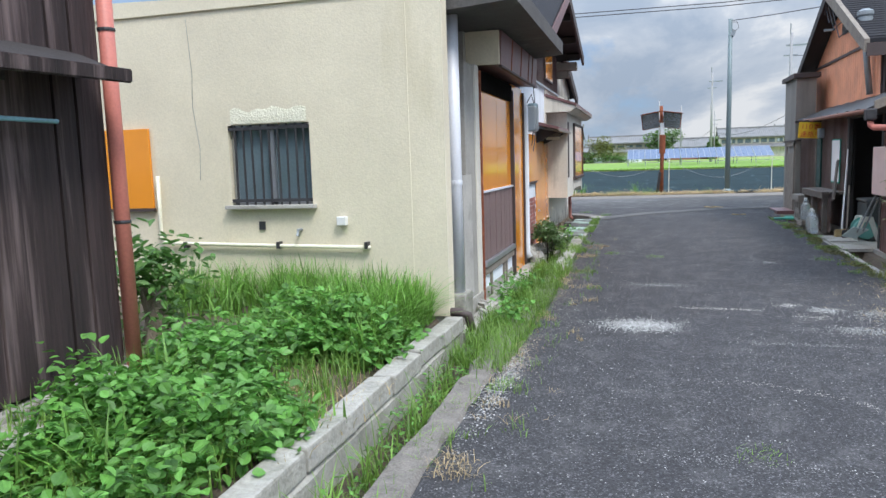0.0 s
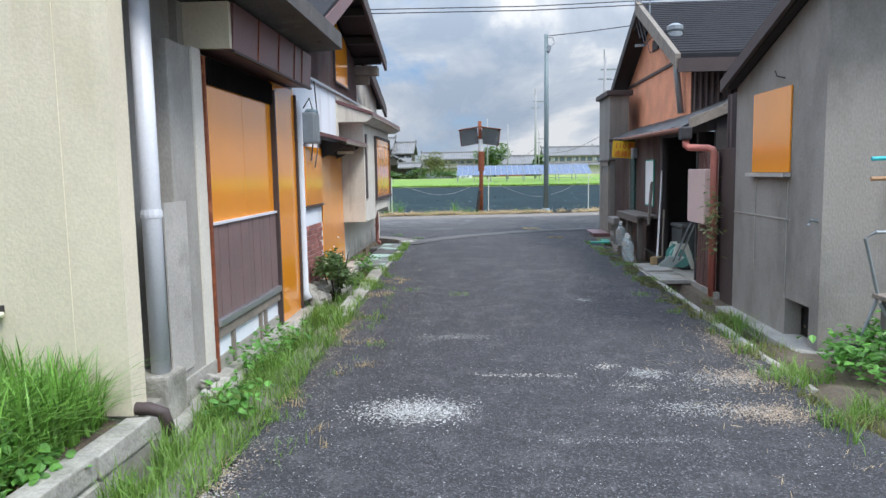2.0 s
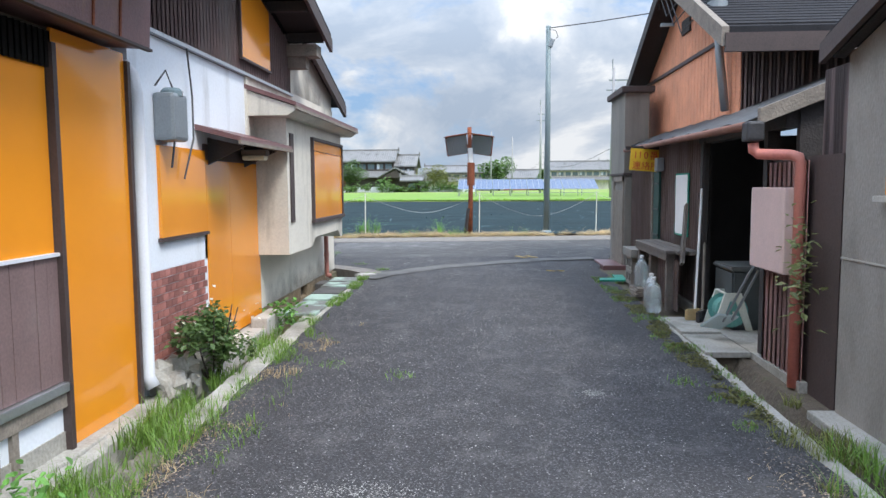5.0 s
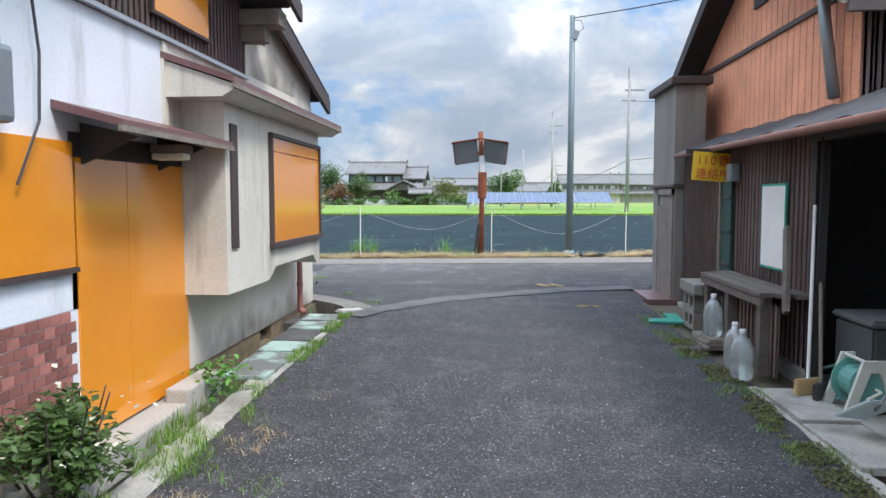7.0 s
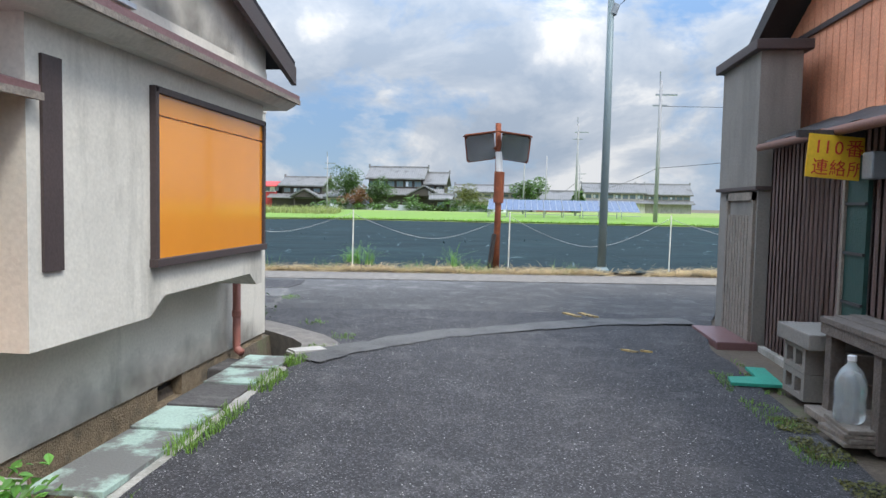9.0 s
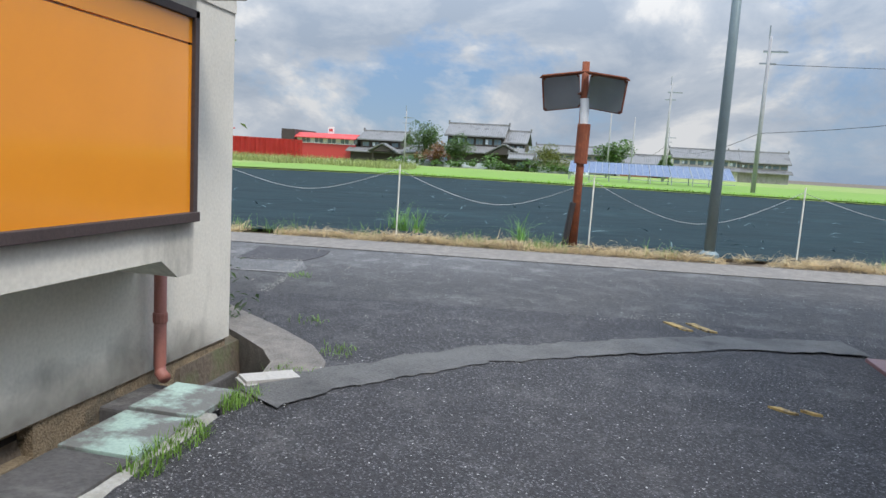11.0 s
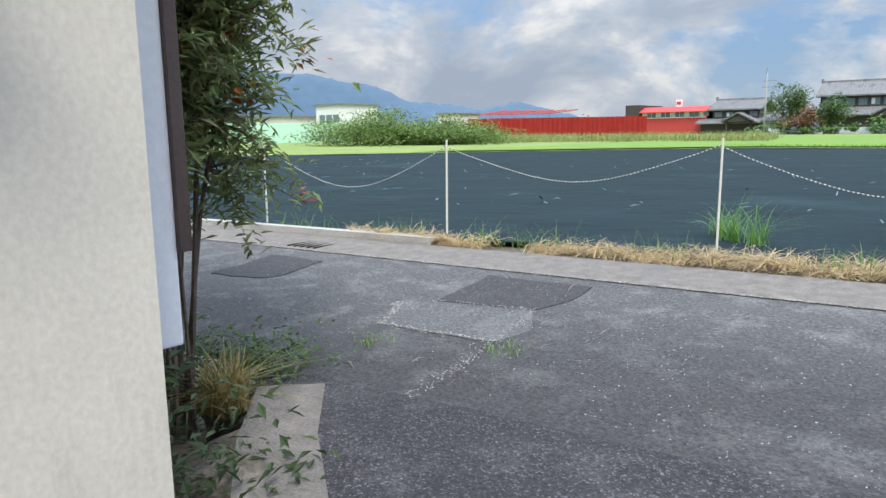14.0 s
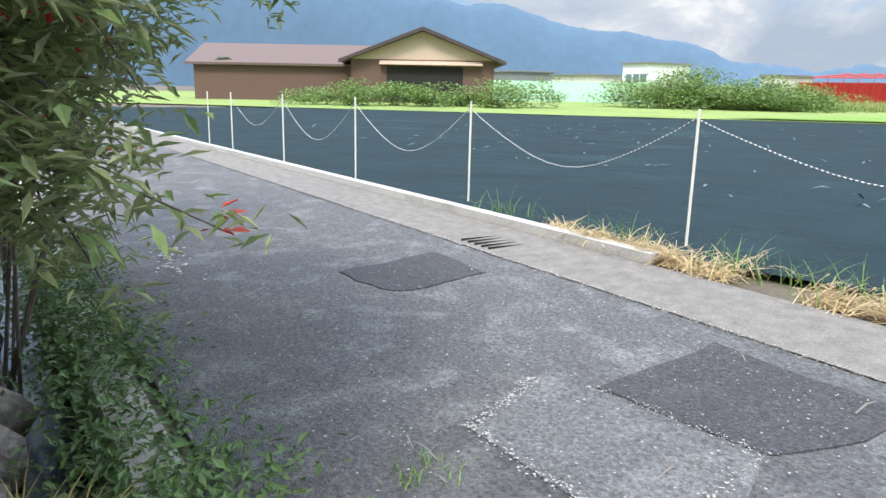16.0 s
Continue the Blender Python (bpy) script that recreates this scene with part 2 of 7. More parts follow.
def stain_alpha(m):
    """A thin mould film: thick in ragged blotches, thinning out to nothing at its edges."""
    n, l = m.node_tree.nodes, m.node_tree.links
    co = n.new("ShaderNodeTexCoord")
    ns = n.new("ShaderNodeTexNoise")
    ns.inputs["Scale"].default_value, ns.inputs["Detail"].default_value, ns.inputs["Roughness"].default_value = 2.6, 8, 0.6
    l.new(co.outputs["Object"], ns.inputs["Vector"])
    xyz = n.new("ShaderNodeSeparateXYZ")
    l.new(co.outputs["Generated"], xyz.inputs[0])
    fade = n.new("ShaderNodeMapRange")
    fade.inputs["To Min"].default_value, fade.inputs["To Max"].default_value = 0.24, -0.28
    l.new(xyz.outputs["Z"], fade.inputs["Value"])
    mid = n.new("ShaderNodeMath")
    mid.operation = "PINGPONG"
    mid.inputs[1].default_value = 0.5
    l.new(xyz.outputs["Y"], mid.inputs[0])
    ends = n.new("ShaderNodeMapRange")
    ends.inputs["From Max"].default_value = 0.12
    l.new(mid.outputs[0], ends.inputs["Value"])
    add = n.new("ShaderNodeMath")
    l.new(ns.outputs["Fac"], add.inputs[0])
    l.new(fade.outputs[0], add.inputs[1])
    mr = n.new("ShaderNodeMapRange")
    mr.inputs["From Min"].default_value, mr.inputs["From Max"].default_value, mr.inputs["To Max"].default_value = 0.46, 0.9, 0.6
    l.new(add.outputs[0], mr.inputs["Value"])
    mul = n.new("ShaderNodeMath")
    mul.operation = "MULTIPLY"
    l.new(mr.outputs[0], mul.inputs[0])
    l.new(ends.outputs[0], mul.inputs[1])
    l.new(mul.outputs[0], n["Principled BSDF"].inputs["Alpha"])


stain_alpha(SOOT_STAIN)
PEBBLE = material("washed_pebble", (0.25, 0.19, 0.12), 0.9, var=0.5, scale=10, bump=0.9, fine=90, stain=(0.1, 0.09, 0.07), stain_scale=3)
ORANGE = material("orange_board", (0.8, 0.29, 0.02), 0.13, var=0.05, scale=1.2, bump=0.012, fine=3, coat=0.3)
BROWN_METAL = material("brown_painted_metal", (0.19, 0.1, 0.1), 0.45, 0.2, var=0.25, scale=3, bump=0.1, stain=(0.3, 0.17, 0.09), stain_at=(0.6, 0.78), stain_scale=3, streak=True)
BROWN_SHEET = material("brown_corrugated", (0.22, 0.15, 0.145), 0.55, 0.2, var=0.25, scale=3, bump=0.1, stain=(0.3, 0.27, 0.25), stain_at=(0.52, 0.8), stain_scale=2, streak=True)
RUST_SHEET = material("rust_corrugated", (0.76, 0.33, 0.19), 0.72, 0.0, var=0.28, scale=2.5, bump=0.12, stain=(0.3, 0.16, 0.11), stain_at=(0.6, 0.9), stain_scale=2.2, streak=True)
GREY_SHEET = material("weathered_corrugated", (0.36, 0.28, 0.265), 0.6, 0.2, var=0.3, scale=3, bump=0.1, stain=(0.17, 0.11, 0.09), stain_at=(0.45, 0.75), stain_scale=1.5, streak=True)
PINK_SHEET = material("faded_pink_corrugated", (0.55, 0.36, 0.34), 0.65, 0.1, var=0.25, scale=3, bump=0.1, stain=(0.24, 0.13, 0.11), stain_at=(0.5, 0.75), stain_scale=2, streak=True)
WHITE_PVC = material("white_pvc", (0.66, 0.68, 0.73), 0.4, var=0.08, scale=3, bump=0.02, stain=(0.45, 0.45, 0.43), stain_at=(0.6, 0.8), streak=True)
GUTTER_RUST = material("rusty_gutter", (0.2, 0.095, 0.07), 0.7, var=0.3, scale=6, bump=0.15)
DARK_CONCRETE = material("dark_concrete", (0.085, 0.08, 0.078), 0.9, var=0.35, scale=4, bump=0.4, fine=40, stain=(0.2, 0.19, 0.18), stain_at=(0.58, 0.8), stain_scale=3)
RED_PVC = material("red_brown_pvc", (0.56, 0.19, 0.15), 0.5, var=0.15, scale=3, bump=0.03, stain=(0.36, 0.15, 0.11), streak=True)
RED_DULL = material("dull_red_pvc", (0.3, 0.115, 0.09), 0.55, var=0.15, scale=3, bump=0.03, stain=(0.2, 0.1, 0.08), streak=True)
DARK_WOOD = material("weathered_wood", (0.03, 0.019, 0.019), 0.85, var=0.6, scale=9, bump=0.6, fine=45, stain=(0.2, 0.15, 0.145), stain_at=(0.5, 0.74), stain_scale=9, stretch=(1, 1, 0.05), piece=0.6)
STEM = material("tree_stem", (0.11, 0.085, 0.065), 0.9, var=0.4, scale=9, bump=0.4, fine=40)
GREY_WOOD = material("grey_wood", (0.22, 0.19, 0.16), 0.85, var=0.35, scale=8, bump=0.4, fine=50)
BLACK_WOOD = material("dark_stained_wood", (0.035, 0.03, 0.03), 0.7, var=0.35, scale=8, bump=0.3)
RUST = material("rusted_steel", (0.22, 0.065, 0.03), 0.8, 0.2, var=0.4, scale=9, bump=0.4, stain=(0.42, 0.15, 0.06), stain_scale=6)
STEEL = material("galvanised_steel", (0.3, 0.33, 0.35), 0.5, 0.6, var=0.15, scale=4, bump=0.05)
POLE_GREEN = material("painted_grey_pole", (0.17, 0.22, 0.23), 0.5, 0.2, var=0.15, scale=4, bump=0.05)
POLE_CONC = material("pole_concrete", (0.32, 0.32, 0.33), 0.85, var=0.15, scale=3, bump=0.1)
SLATE = material("roof_slate", (0.03, 0.03, 0.034), 0.95, var=0.3, scale=5, bump=0.2, island=0.3)
SLATE.node_tree.nodes["Principled BSDF"].inputs["Specular IOR Level"].default_value = 0.15
KAWARA = material("grey_roof_tile", (0.17, 0.175, 0.185), 0.45, var=0.25, scale=5, bump=0.15, island=0.2)
DARK_TRIM = material("dark_brown_trim", (0.06, 0.042, 0.04), 0.6, var=0.3, scale=5, bump=0.1)
DARK = material("near_black", (0.02, 0.018, 0.017), 0.9, var=0.4, scale=3, bump=0.2)
BRICK = material("brick_tile", (0.3, 0.12, 0.1), 0.75, var=0.25, scale=14, bump=0.3, piece=0.4)
GLASS_DARK = material("window_glass", (0.16, 0.22, 0.25), 0.12, var=0.15, scale=2, bump=0.01)
ALU = material("aluminium", (0.5, 0.52, 0.55), 0.35, 0.8, var=0.1, scale=4, bump=0.03)
IRON = material("black_iron", (0.06, 0.06, 0.065), 0.5, 0.5, var=0.3, scale=6, bump=0.1)
GREEN_PLASTIC = material("green_mat", (0.03, 0.28, 0.2), 0.6, var=0.2, scale=8, bump=0.2)
GREEN_NET = material("dark_green_net", (0.012, 0.05, 0.042), 0.6, var=0.3, scale=8, bump=0.2)
TEAL_COVER = material("painted_cover", (0.34, 0.45, 0.39), 0.8, var=0.25, scale=3, bump=0.2, stain=(0.15, 0.15, 0.14), stain_at=(0.44, 0.54), stain_scale=2.6)
SHEET = material("weed_sheet", (0.016, 0.031, 0.036), 0.95, var=0.3, scale=0.8, bump=0.3, fine=18, stain=(0.036, 0.066, 0.072), stain_at=(0.56, 0.8), stain_scale=0.25)
SHEET.node_tree.nodes["Principled BSDF"].inputs["Specular IOR Level"].default_value = 0.12
STRAW = leaf_material("straw", (0.52, 0.4, 0.22))
GRASS = leaf_material("grass_blade", (0.17, 0.3, 0.055))
GRASS_DRY = leaf_material("olive_grass_blade", (0.2, 0.22, 0.06), 0.5)
GRASS_LONG = leaf_material("long_grass_blade", (0.17, 0.34, 0.06), 0.45)
WEED = leaf_material("weed_leaf", (0.13, 0.31, 0.06), 0.45)
LEAF_DARK = leaf_material("tree_leaf", (0.28, 0.32, 0.14))
LEAF_BUSH = leaf_material("bush_leaf", (0.085, 0.15, 0.042))
# bush leaf darkened: shade under trees and house is put into the colour
LEAF_SHADE = leaf_material("shaded_bank_leaf", (0.05, 0.085, 0.03))
LEAF_FAR = leaf_material("hedge_leaf", (0.11, 0.2, 0.05))
LEAF_RED = leaf_material("red_leaf", (0.5, 0.06, 0.03))
PADDY = material("rice_paddy", (0.14, 0.25, 0.022), 0.8, var=0.25, scale=0.25, bump=0.3, fine=3)
MEADOW = material("rough_meadow", (0.2, 0.27, 0.06), 0.9, var=0.3, scale=0.2, bump=0.4, fine=4, stain=(0.12, 0.2, 0.04), stain_scale=0.1)
# distance haze is put into this ridge's blue base colour
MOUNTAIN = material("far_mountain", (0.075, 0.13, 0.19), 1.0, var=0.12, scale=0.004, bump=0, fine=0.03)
YELLOW = material("yellow_paint", (0.4, 0.28, 0.1), 0.85, var=0.4, scale=16, bump=0.3, stain=(0.07, 0.065, 0.055), stain_at=(0.5, 0.64), stain_scale=14)
PALE_STAIN = material("lime_stain", (0.42, 0.42, 0.41), 0.95, var=0.35, scale=9, bump=0.4, fine=90)
TRENCH = material("trench_fill", (0.11, 0.108, 0.105), 0.92, var=0.45, scale=7, bump=0.5, fine=70, stain=(0.05, 0.05, 0.05), stain_at=(0.5, 0.72), stain_scale=3.5)
WHITE_PAINT = material("white_paint", (0.75, 0.75, 0.74), 0.6, var=0.08, scale=4, bump=0.05)
CLEAR = material("clear_plastic", (0.8, 0.86, 0.86), 0.12, var=0.05, scale=4, bump=0.02)
CLEAR.node_tree.nodes["Principled BSDF"].inputs["Transmission Weight"].default_value = 0.75
SIGN_YELLOW = material("sign_yellow", (0.75, 0.48, 0.03), 0.5, var=0.12, scale=5, bump=0.03, stain=(0.45, 0.27, 0.05), stain_at=(0.58, 0.8))
SIGN_RED = material("sign_red", (0.55, 0.05, 0.03), 0.5, var=0.1, scale=5, bump=0.02)
MIRROR_FACE = material("dulled_mirror", (0.5, 0.55, 0.6), 0.2, 0.9, var=0.2, scale=5, bump=0.05, stain=(0.25, 0.2, 0.17), stain_at=(0.55, 0.8), stain_scale=4)
WATER = material("ditch_water", (0.05, 0.07, 0.075), 0.05, var=0.1, scale=3, bump=0.03)


# ---- builders ----
def link(name, bm, mat, smooth=False):
    me = bpy.data.meshes.new(name)
    bmesh.ops.recalc_face_normals(bm, faces=bm.faces)
    bm.to_mesh(me)
    bm.free()
    me.materials.append(mat)
    if smooth:
        for poly in me.polygons:
            poly.use_smooth = True
    return new(name, me)


def under(ob, parent):
    ob.parent = parent
    ob.matrix_parent_inverse = Matrix.Translation(-world_place(parent))
    return ob


def world_place(ob):
    at = Vector(ob.location)
    return at if ob.parent is None else at


def part(name, bm, mat, parent, label="", smooth=False):
    """One mesh under a thing (an Empty standing at its base) or under a part."""
    ob = link(name, bm, mat, smooth)
    ob.parent = parent
    if parent.parent is None:
        ob.matrix_parent_inverse = Matrix.Translation(-Vector(parent.location))
    else:
        ob.matrix_parent_inverse = Matrix.Identity(4)
    return tagged(ob, label)


def thing(name, at, label, category, group="", kind=""):
    ob = new(name)
    ob.location = at
    ob.empty_display_size = 0.1
    return tagged(ob, label, category, group, kind)


def solid(name, bm, mat, label, category, group="", kind="", smooth=False):
    return tagged(link(name, bm, mat, smooth), label, category, group, kind)


def boxes(*spans, bevel=0.0):
    """Boxes x0, x1, y0, y1, z0, z1 in one bmesh."""
    bm = bmesh.new()
    for x0, x1, y0, y1, z0, z1 in spans:
        m = Matrix.Translation(((x0 + x1) / 2, (y0 + y1) / 2, (z0 + z1) / 2)) @ Matrix.Diagonal((abs(x1 - x0), abs(y1 - y0), abs(z1 - z0), 1))
        bmesh.ops.create_cube(bm, size=1, matrix=m)
    if bevel:
        bmesh.ops.bevel(bm, geom=bm.edges[:], offset=bevel, segments=2, affect="EDGES", profile=0.6)
    return bm


def turned_box(m, sx, sy, sz, bevel=0.0):
    bm = bmesh.new()
    bmesh.ops.create_cube(bm, size=1, matrix=m @ Matrix.Diagonal((sx, sy, sz, 1)))
    if bevel:
        bmesh.ops.bevel(bm, geom=bm.edges[:], offset=bevel, segments=2, affect="EDGES")
    return bm


def prism(poly, a0, a1, axis="x", bm=None):
    """A polygon in the other two axes, drawn out from a0 to a1."""
    bm = bm or bmesh.new()

    def at(a, u, v):
        return (a, u, v) if axis == "x" else (u, a, v) if axis == "y" else (u, v, a)
    lo = [bm.verts.new(at(a0, u, v)) for u, v in poly]
    hi = [bm.verts.new(at(a1, u, v)) for u, v in poly]
    bm.faces.new(lo)
    bm.faces.new(hi[::-1])
    for i in range(len(poly)):
        j = (i + 1) % len(poly)
        bm.faces.new((lo[i], lo[j], hi[j], hi[i]))
    return bm


def tube(points, radius, sides=10, bm=None, ends=True):
    """A round pipe along points; radius may be one number or one for each point."""
    bm = bm or bmesh.new()
    pts = [Vector(p) for p in points]
    rad = radius if isinstance(radius, (list, tuple)) else [radius] * len(pts)
    rings = []
    for i, p in enumerate(pts):
        d = (pts[min(i + 1, len(pts) - 1)] - pts[max(i - 1, 0)]).normalized()
        ref = Vector((0, 0, 1)) if abs(d.z) < 0.9 else Vector((1, 0, 0))
        u = d.cross(ref).normalized()
        v = d.cross(u)
        rings.append([bm.verts.new(p + (u * math.cos(a) + v * math.sin(a)) * rad[i]) for a in (2 * math.pi * k / sides for k in range(sides))])
    for a, b in zip(rings, rings[1:]):
        for k in range(sides):
            bm.faces.new((a[k], a[(k + 1) % sides], b[(k + 1) % sides], b[k]))
    if ends:
        bm.faces.new(rings[0])
        bm.faces.new(rings[-1][::-1])
    return bm


def lathe(profile, at, sides=16, bm=None):
    """Turned shape from (radius, height) pairs."""
    bm = bm or bmesh.new()
    rings = [[bm.verts.new((at[0] + r * math.cos(2 * math.pi * k / sides), at[1] + r * math.sin(2 * math.pi * k / sides), at[2] + h)) for k in range(sides)] for r, h in profile]
    for a, b in zip(rings, rings[1:]):
        for k in range(sides):
            bm.faces.new((a[k], a[(k + 1) % sides], b[(k + 1) % sides], b[k]))
    bm.faces.new(rings[0][::-1])
    bm.faces.new(rings[-1])
    return bm


def corrugated(origin, along, length, bottom, top, pitch=0.076, depth=0.009, thick=0.002):
    """A wavy upright sheet. along: unit vector in plan; top: a height or a function of the distance along."""
    bm = bmesh.new()
    a = Vector((along[0], along[1], 0))
    out = Vector((a.y, -a.x, 0))
    n = max(2, int(length / pitch * 8))
    front, rows = [], []
    for i in range(n + 1):
        s = length * i / n
        wave = math.sin(2 * math.pi * s / pitch)
        p = Vector((origin[0], origin[1], 0)) + a * s + out * depth * max(-0.6, min(1.0, 2.2 * wave + 0.7)) * -1
        hi = top(s) if callable(top) else top
        rows.append((bm.verts.new(p + Vector((0, 0, bottom))), bm.verts.new(p + Vector((0, 0, max(hi, bottom + 0.01))))))
    for (a0, a1), (b0, b1) in zip(rows, rows[1:]):
        bm.faces.new((a0, b0, b1, a1))
    bmesh.ops.solidify(bm, geom=bm.faces[:], thickness=thick)
    return bm


def plate(fn, nu, nv, bm=None):
    """A grid surface fn(u, v) with u, v in 0..1."""
    bm = bm or bmesh.new()
    g = [[bm.verts.new(fn(i / nu, j / nv)) for j in range(nv + 1)] for i in range(nu + 1)]
    for i in range(nu):
        for j in range(nv):
            bm.faces.new((g[i][j], g[i + 1][j], g[i + 1][j + 1], g[i][j + 1]))
    return bm


def mesh_from(name, verts, faces, mat):
    me = bpy.data.meshes.new(name)
    me.from_pydata(verts, [], faces)
    me.materials.append(mat)
    me.update()
    return new(name, me)


def blades(name, spots, height, width, mat, lean=0.5, rng=None, segs=3):
    """Grass: curved tapering blades from the spots (x, y, z)."""
    rng = rng or np.random.default_rng(3)
    verts, faces = [], []
    for x, y, z in spots:
        h = height * rng.uniform(0.45, 1.15)
        a, w = rng.uniform(0, 2 * math.pi), width * rng.uniform(0.6, 1.3)
        b = rng.uniform(0.1, 1) * lean
        dx, dy = math.cos(a), math.sin(a)
        base = len(verts)
        for k in range(segs + 1):
            s = k / segs
            o = b * h * s * s
            zz = z + h * s * (1 - 0.35 * b * s)
            ww = w * (1 - s) ** 0.7 * 0.5
            verts += [(x + dx * o - dy * ww, y + dy * o + dx * ww, zz), (x + dx * o + dy * ww, y + dy * o - dx * ww, zz)]
        for k in range(segs):
            i = base + 2 * k
            faces.append((i, i + 1, i + 3, i + 2))
    return mesh_from(name, verts, faces, mat)


def leaves(name, spots, size, mat, rng=None, droop=0.3, narrow=0.5, oval=False):
    """Folded leaves at the spots, turned every way; oval ones have a rounder outline."""
    rng = rng or np.random.default_rng(5)
    verts, faces = [], []
    for p in spots:
        s = size * rng.uniform(0.55, 1.25)
        a, t = rng.uniform(0, 2 * math.pi), rng.uniform(-0.5, 0.9) - droop
        d = Vector((math.cos(a) * math.cos(t), math.sin(a) * math.cos(t), math.sin(t)))
        side = d.cross(Vector((rng.uniform(-0.5, 0.5), rng.uniform(-0.5, 0.5), 1))).normalized() * s * narrow * 0.5
        up = side.cross(d).normalized() * s * 0.1
        p = Vector(p)
        i = len(verts)
        if oval:
            tip = p + d * s - up * 0.8
            rim = [(p + d * s * f, side * w + up * w) for f, w in ((0.14, 0.62), (0.4, 1.0), (0.72, 0.66))]
            verts += [tuple(p), *(tuple(c + o) for c, o in rim), tuple(tip), *(tuple(c - o + up * 2 * w) for (c, o), w in zip(rim, (0.62, 1.0, 0.66)))]
            faces += [(i, i + 1, i + 2, i + 3, i + 4), (i + 4, i + 7, i + 6, i + 5, i)]
            continue
        verts += [tuple(p), tuple(p + d * s * 0.45 + side + up), tuple(p + d * s), tuple(p + d * s * 0.45 - side + up), tuple(p + d * s * 0.45)]
        faces += [(i, i + 1, i + 4), (i + 1, i + 2, i + 4), (i, i + 4, i + 3), (i + 4, i + 2, i + 3)]
    return mesh_from(name, verts, faces, mat)


def smooth_step(a, b, v):
    t = min(1.0, max(0.0, (v - a) / (b - a)))
    return t * t * (3 - 2 * t)


HY = [-5000, 5, 8, 9.2, 12.8, 16, 18, 20, 21, 22.3, 5000]
HZ = [-0.02, -0.02, -0.02, 0.0, 0.1, 0.17, 0.2, 0.26, 0.31, 0.36, 0.36]


def ground_z(x, y):
    """Height of the road and field: the lane climbs gently to the crossing road."""
    yy = y - 0.12 * max(-60, min(60, x)) * smooth_step(14, 18, y)
    return float(np.interp(yy, HY, HZ))


def south_edge(x):
    return 18.35 + 0.12 * x


def seam(x):
    return 20.95 + 0.12 * x


def field_edge(x):
    return 21.65 + 0.13 * x


def lane_left(y):
    return -1.06 if y < 16.45 else -1.06 - (y - 16.45) * 1.15


def lane_right(y):
    return 2.64 if y < 16.8 else 2.64 + (y - 16.8) * 0.35


# ---- ground, road, pavement ----
def ditch_depth(x, y):
    """How far the ground drops into the gutters and the ditch round the corner house."""
    if (-1.52 if y < 12.8 else -1.75) < x < -1.27 and y < 15.9:
        return 0.3
    if 15.35 < y and -1.7 < x < lane_left(y) - 0.04 and y < 16.7:
        return 0.55
    s = y - south_edge(x)
    if y > 16.6 and x <= -1.6 and -0.78 < s < -0.2 and x < lane_left(min(y, 18.3)) - 0.2:
        return 0.6
    if 2.76 < x < 2.98 and 8.4 < y < 11.3:
        return 0.22
    return 0.0


def build_ground():
    def lines(lo, hi, step, far):
        v = list(np.arange(lo, hi + 1e-6, step))
        grow, a, b = step, lo, hi
        left, right = [], []
        while grow < far:
            grow *= 1.55
            a -= grow
            b += grow
            left.append(a)
            right.append(b)
        return left[::-1] + v + right
    xs, ys = lines(-9, 4.6, 0.1, 1800), lines(0.5, 19, 0.1, 1800)
    verts, faces = [], []
    for x in xs:
        for y in ys:
            z = ground_z(x, y) - 0.035
            d = ditch_depth(x, y)
            if d:
                z -= d
            elif x < -1.72 and y < 6.2:
                z += 0.17 + 0.12 * smooth_step(-1.7, -3.0, x) + 0.04 * noise.noise((x * 2, y * 2, 0))
            elif x > 2.7 and y < 8.2:
                z += 0.05 + 0.05 * noise.noise((x * 2, y * 2, 0))
            verts.append((x, y, z))
    n = len(ys)
    for i in range(len(xs) - 1):
        for j in range(n - 1):
            faces.append((i * n + j, (i + 1) * n + j, (i + 1) * n + j + 1, i * n + j + 1))
    ob = mesh_from("ground", verts, faces, EARTH)
    return tagged(ob, "bare brown earth under lane, yard and fields", "ground", kind="structure")


build_ground()


def lane_point(u, v):
    y = -14 + v * (18.35 + 14)
    w = smooth_step(15, 18.35, y)
    x = lane_left(y) + u * (lane_right(y) - lane_left(y))
    yy = y + 0.12 * x * w
    edge = 0.02 * noise.noise((x * 1.3, yy * 1.3, 5)) if 0 < u < 1 else 0
    if u in (0, 1):
        x += 0.05 * noise.noise((u * 9, yy * 2.2, 1))
    return (x, yy, ground_z(x, yy) + 0.012 * math.sin(math.pi * u) + 0.4 * edge)


solid("road_lane", plate(lane_point, 24, 180), ASPHALT, "dark worn asphalt lane with pale grit", "road", kind="structure")
solid("road_crossing", plate(lambda u, v: (lambda x: (x, south_edge(x) + v * (seam(x) - south_edge(x)), ground_z(x, south_edge(x) + v * (seam(x) - south_edge(x)))))(-60 + 120 * u), 240, 12),
      ASPHALT_OLD, "grey patched asphalt crossing road", "road", kind="structure")
solid("pavement", plate(lambda u, v: (lambda x: (x, seam(x) - 0.01 + v * (field_edge(x) - seam(x) + 0.01), ground_z(x, seam(x) + v * 0.7) + 0.008 + 0.01 * v))(-60 + 120 * u), 240, 5),
      CONCRETE_ROAD, "pale concrete edge strip beside crossing road", "pavement", kind="structure")


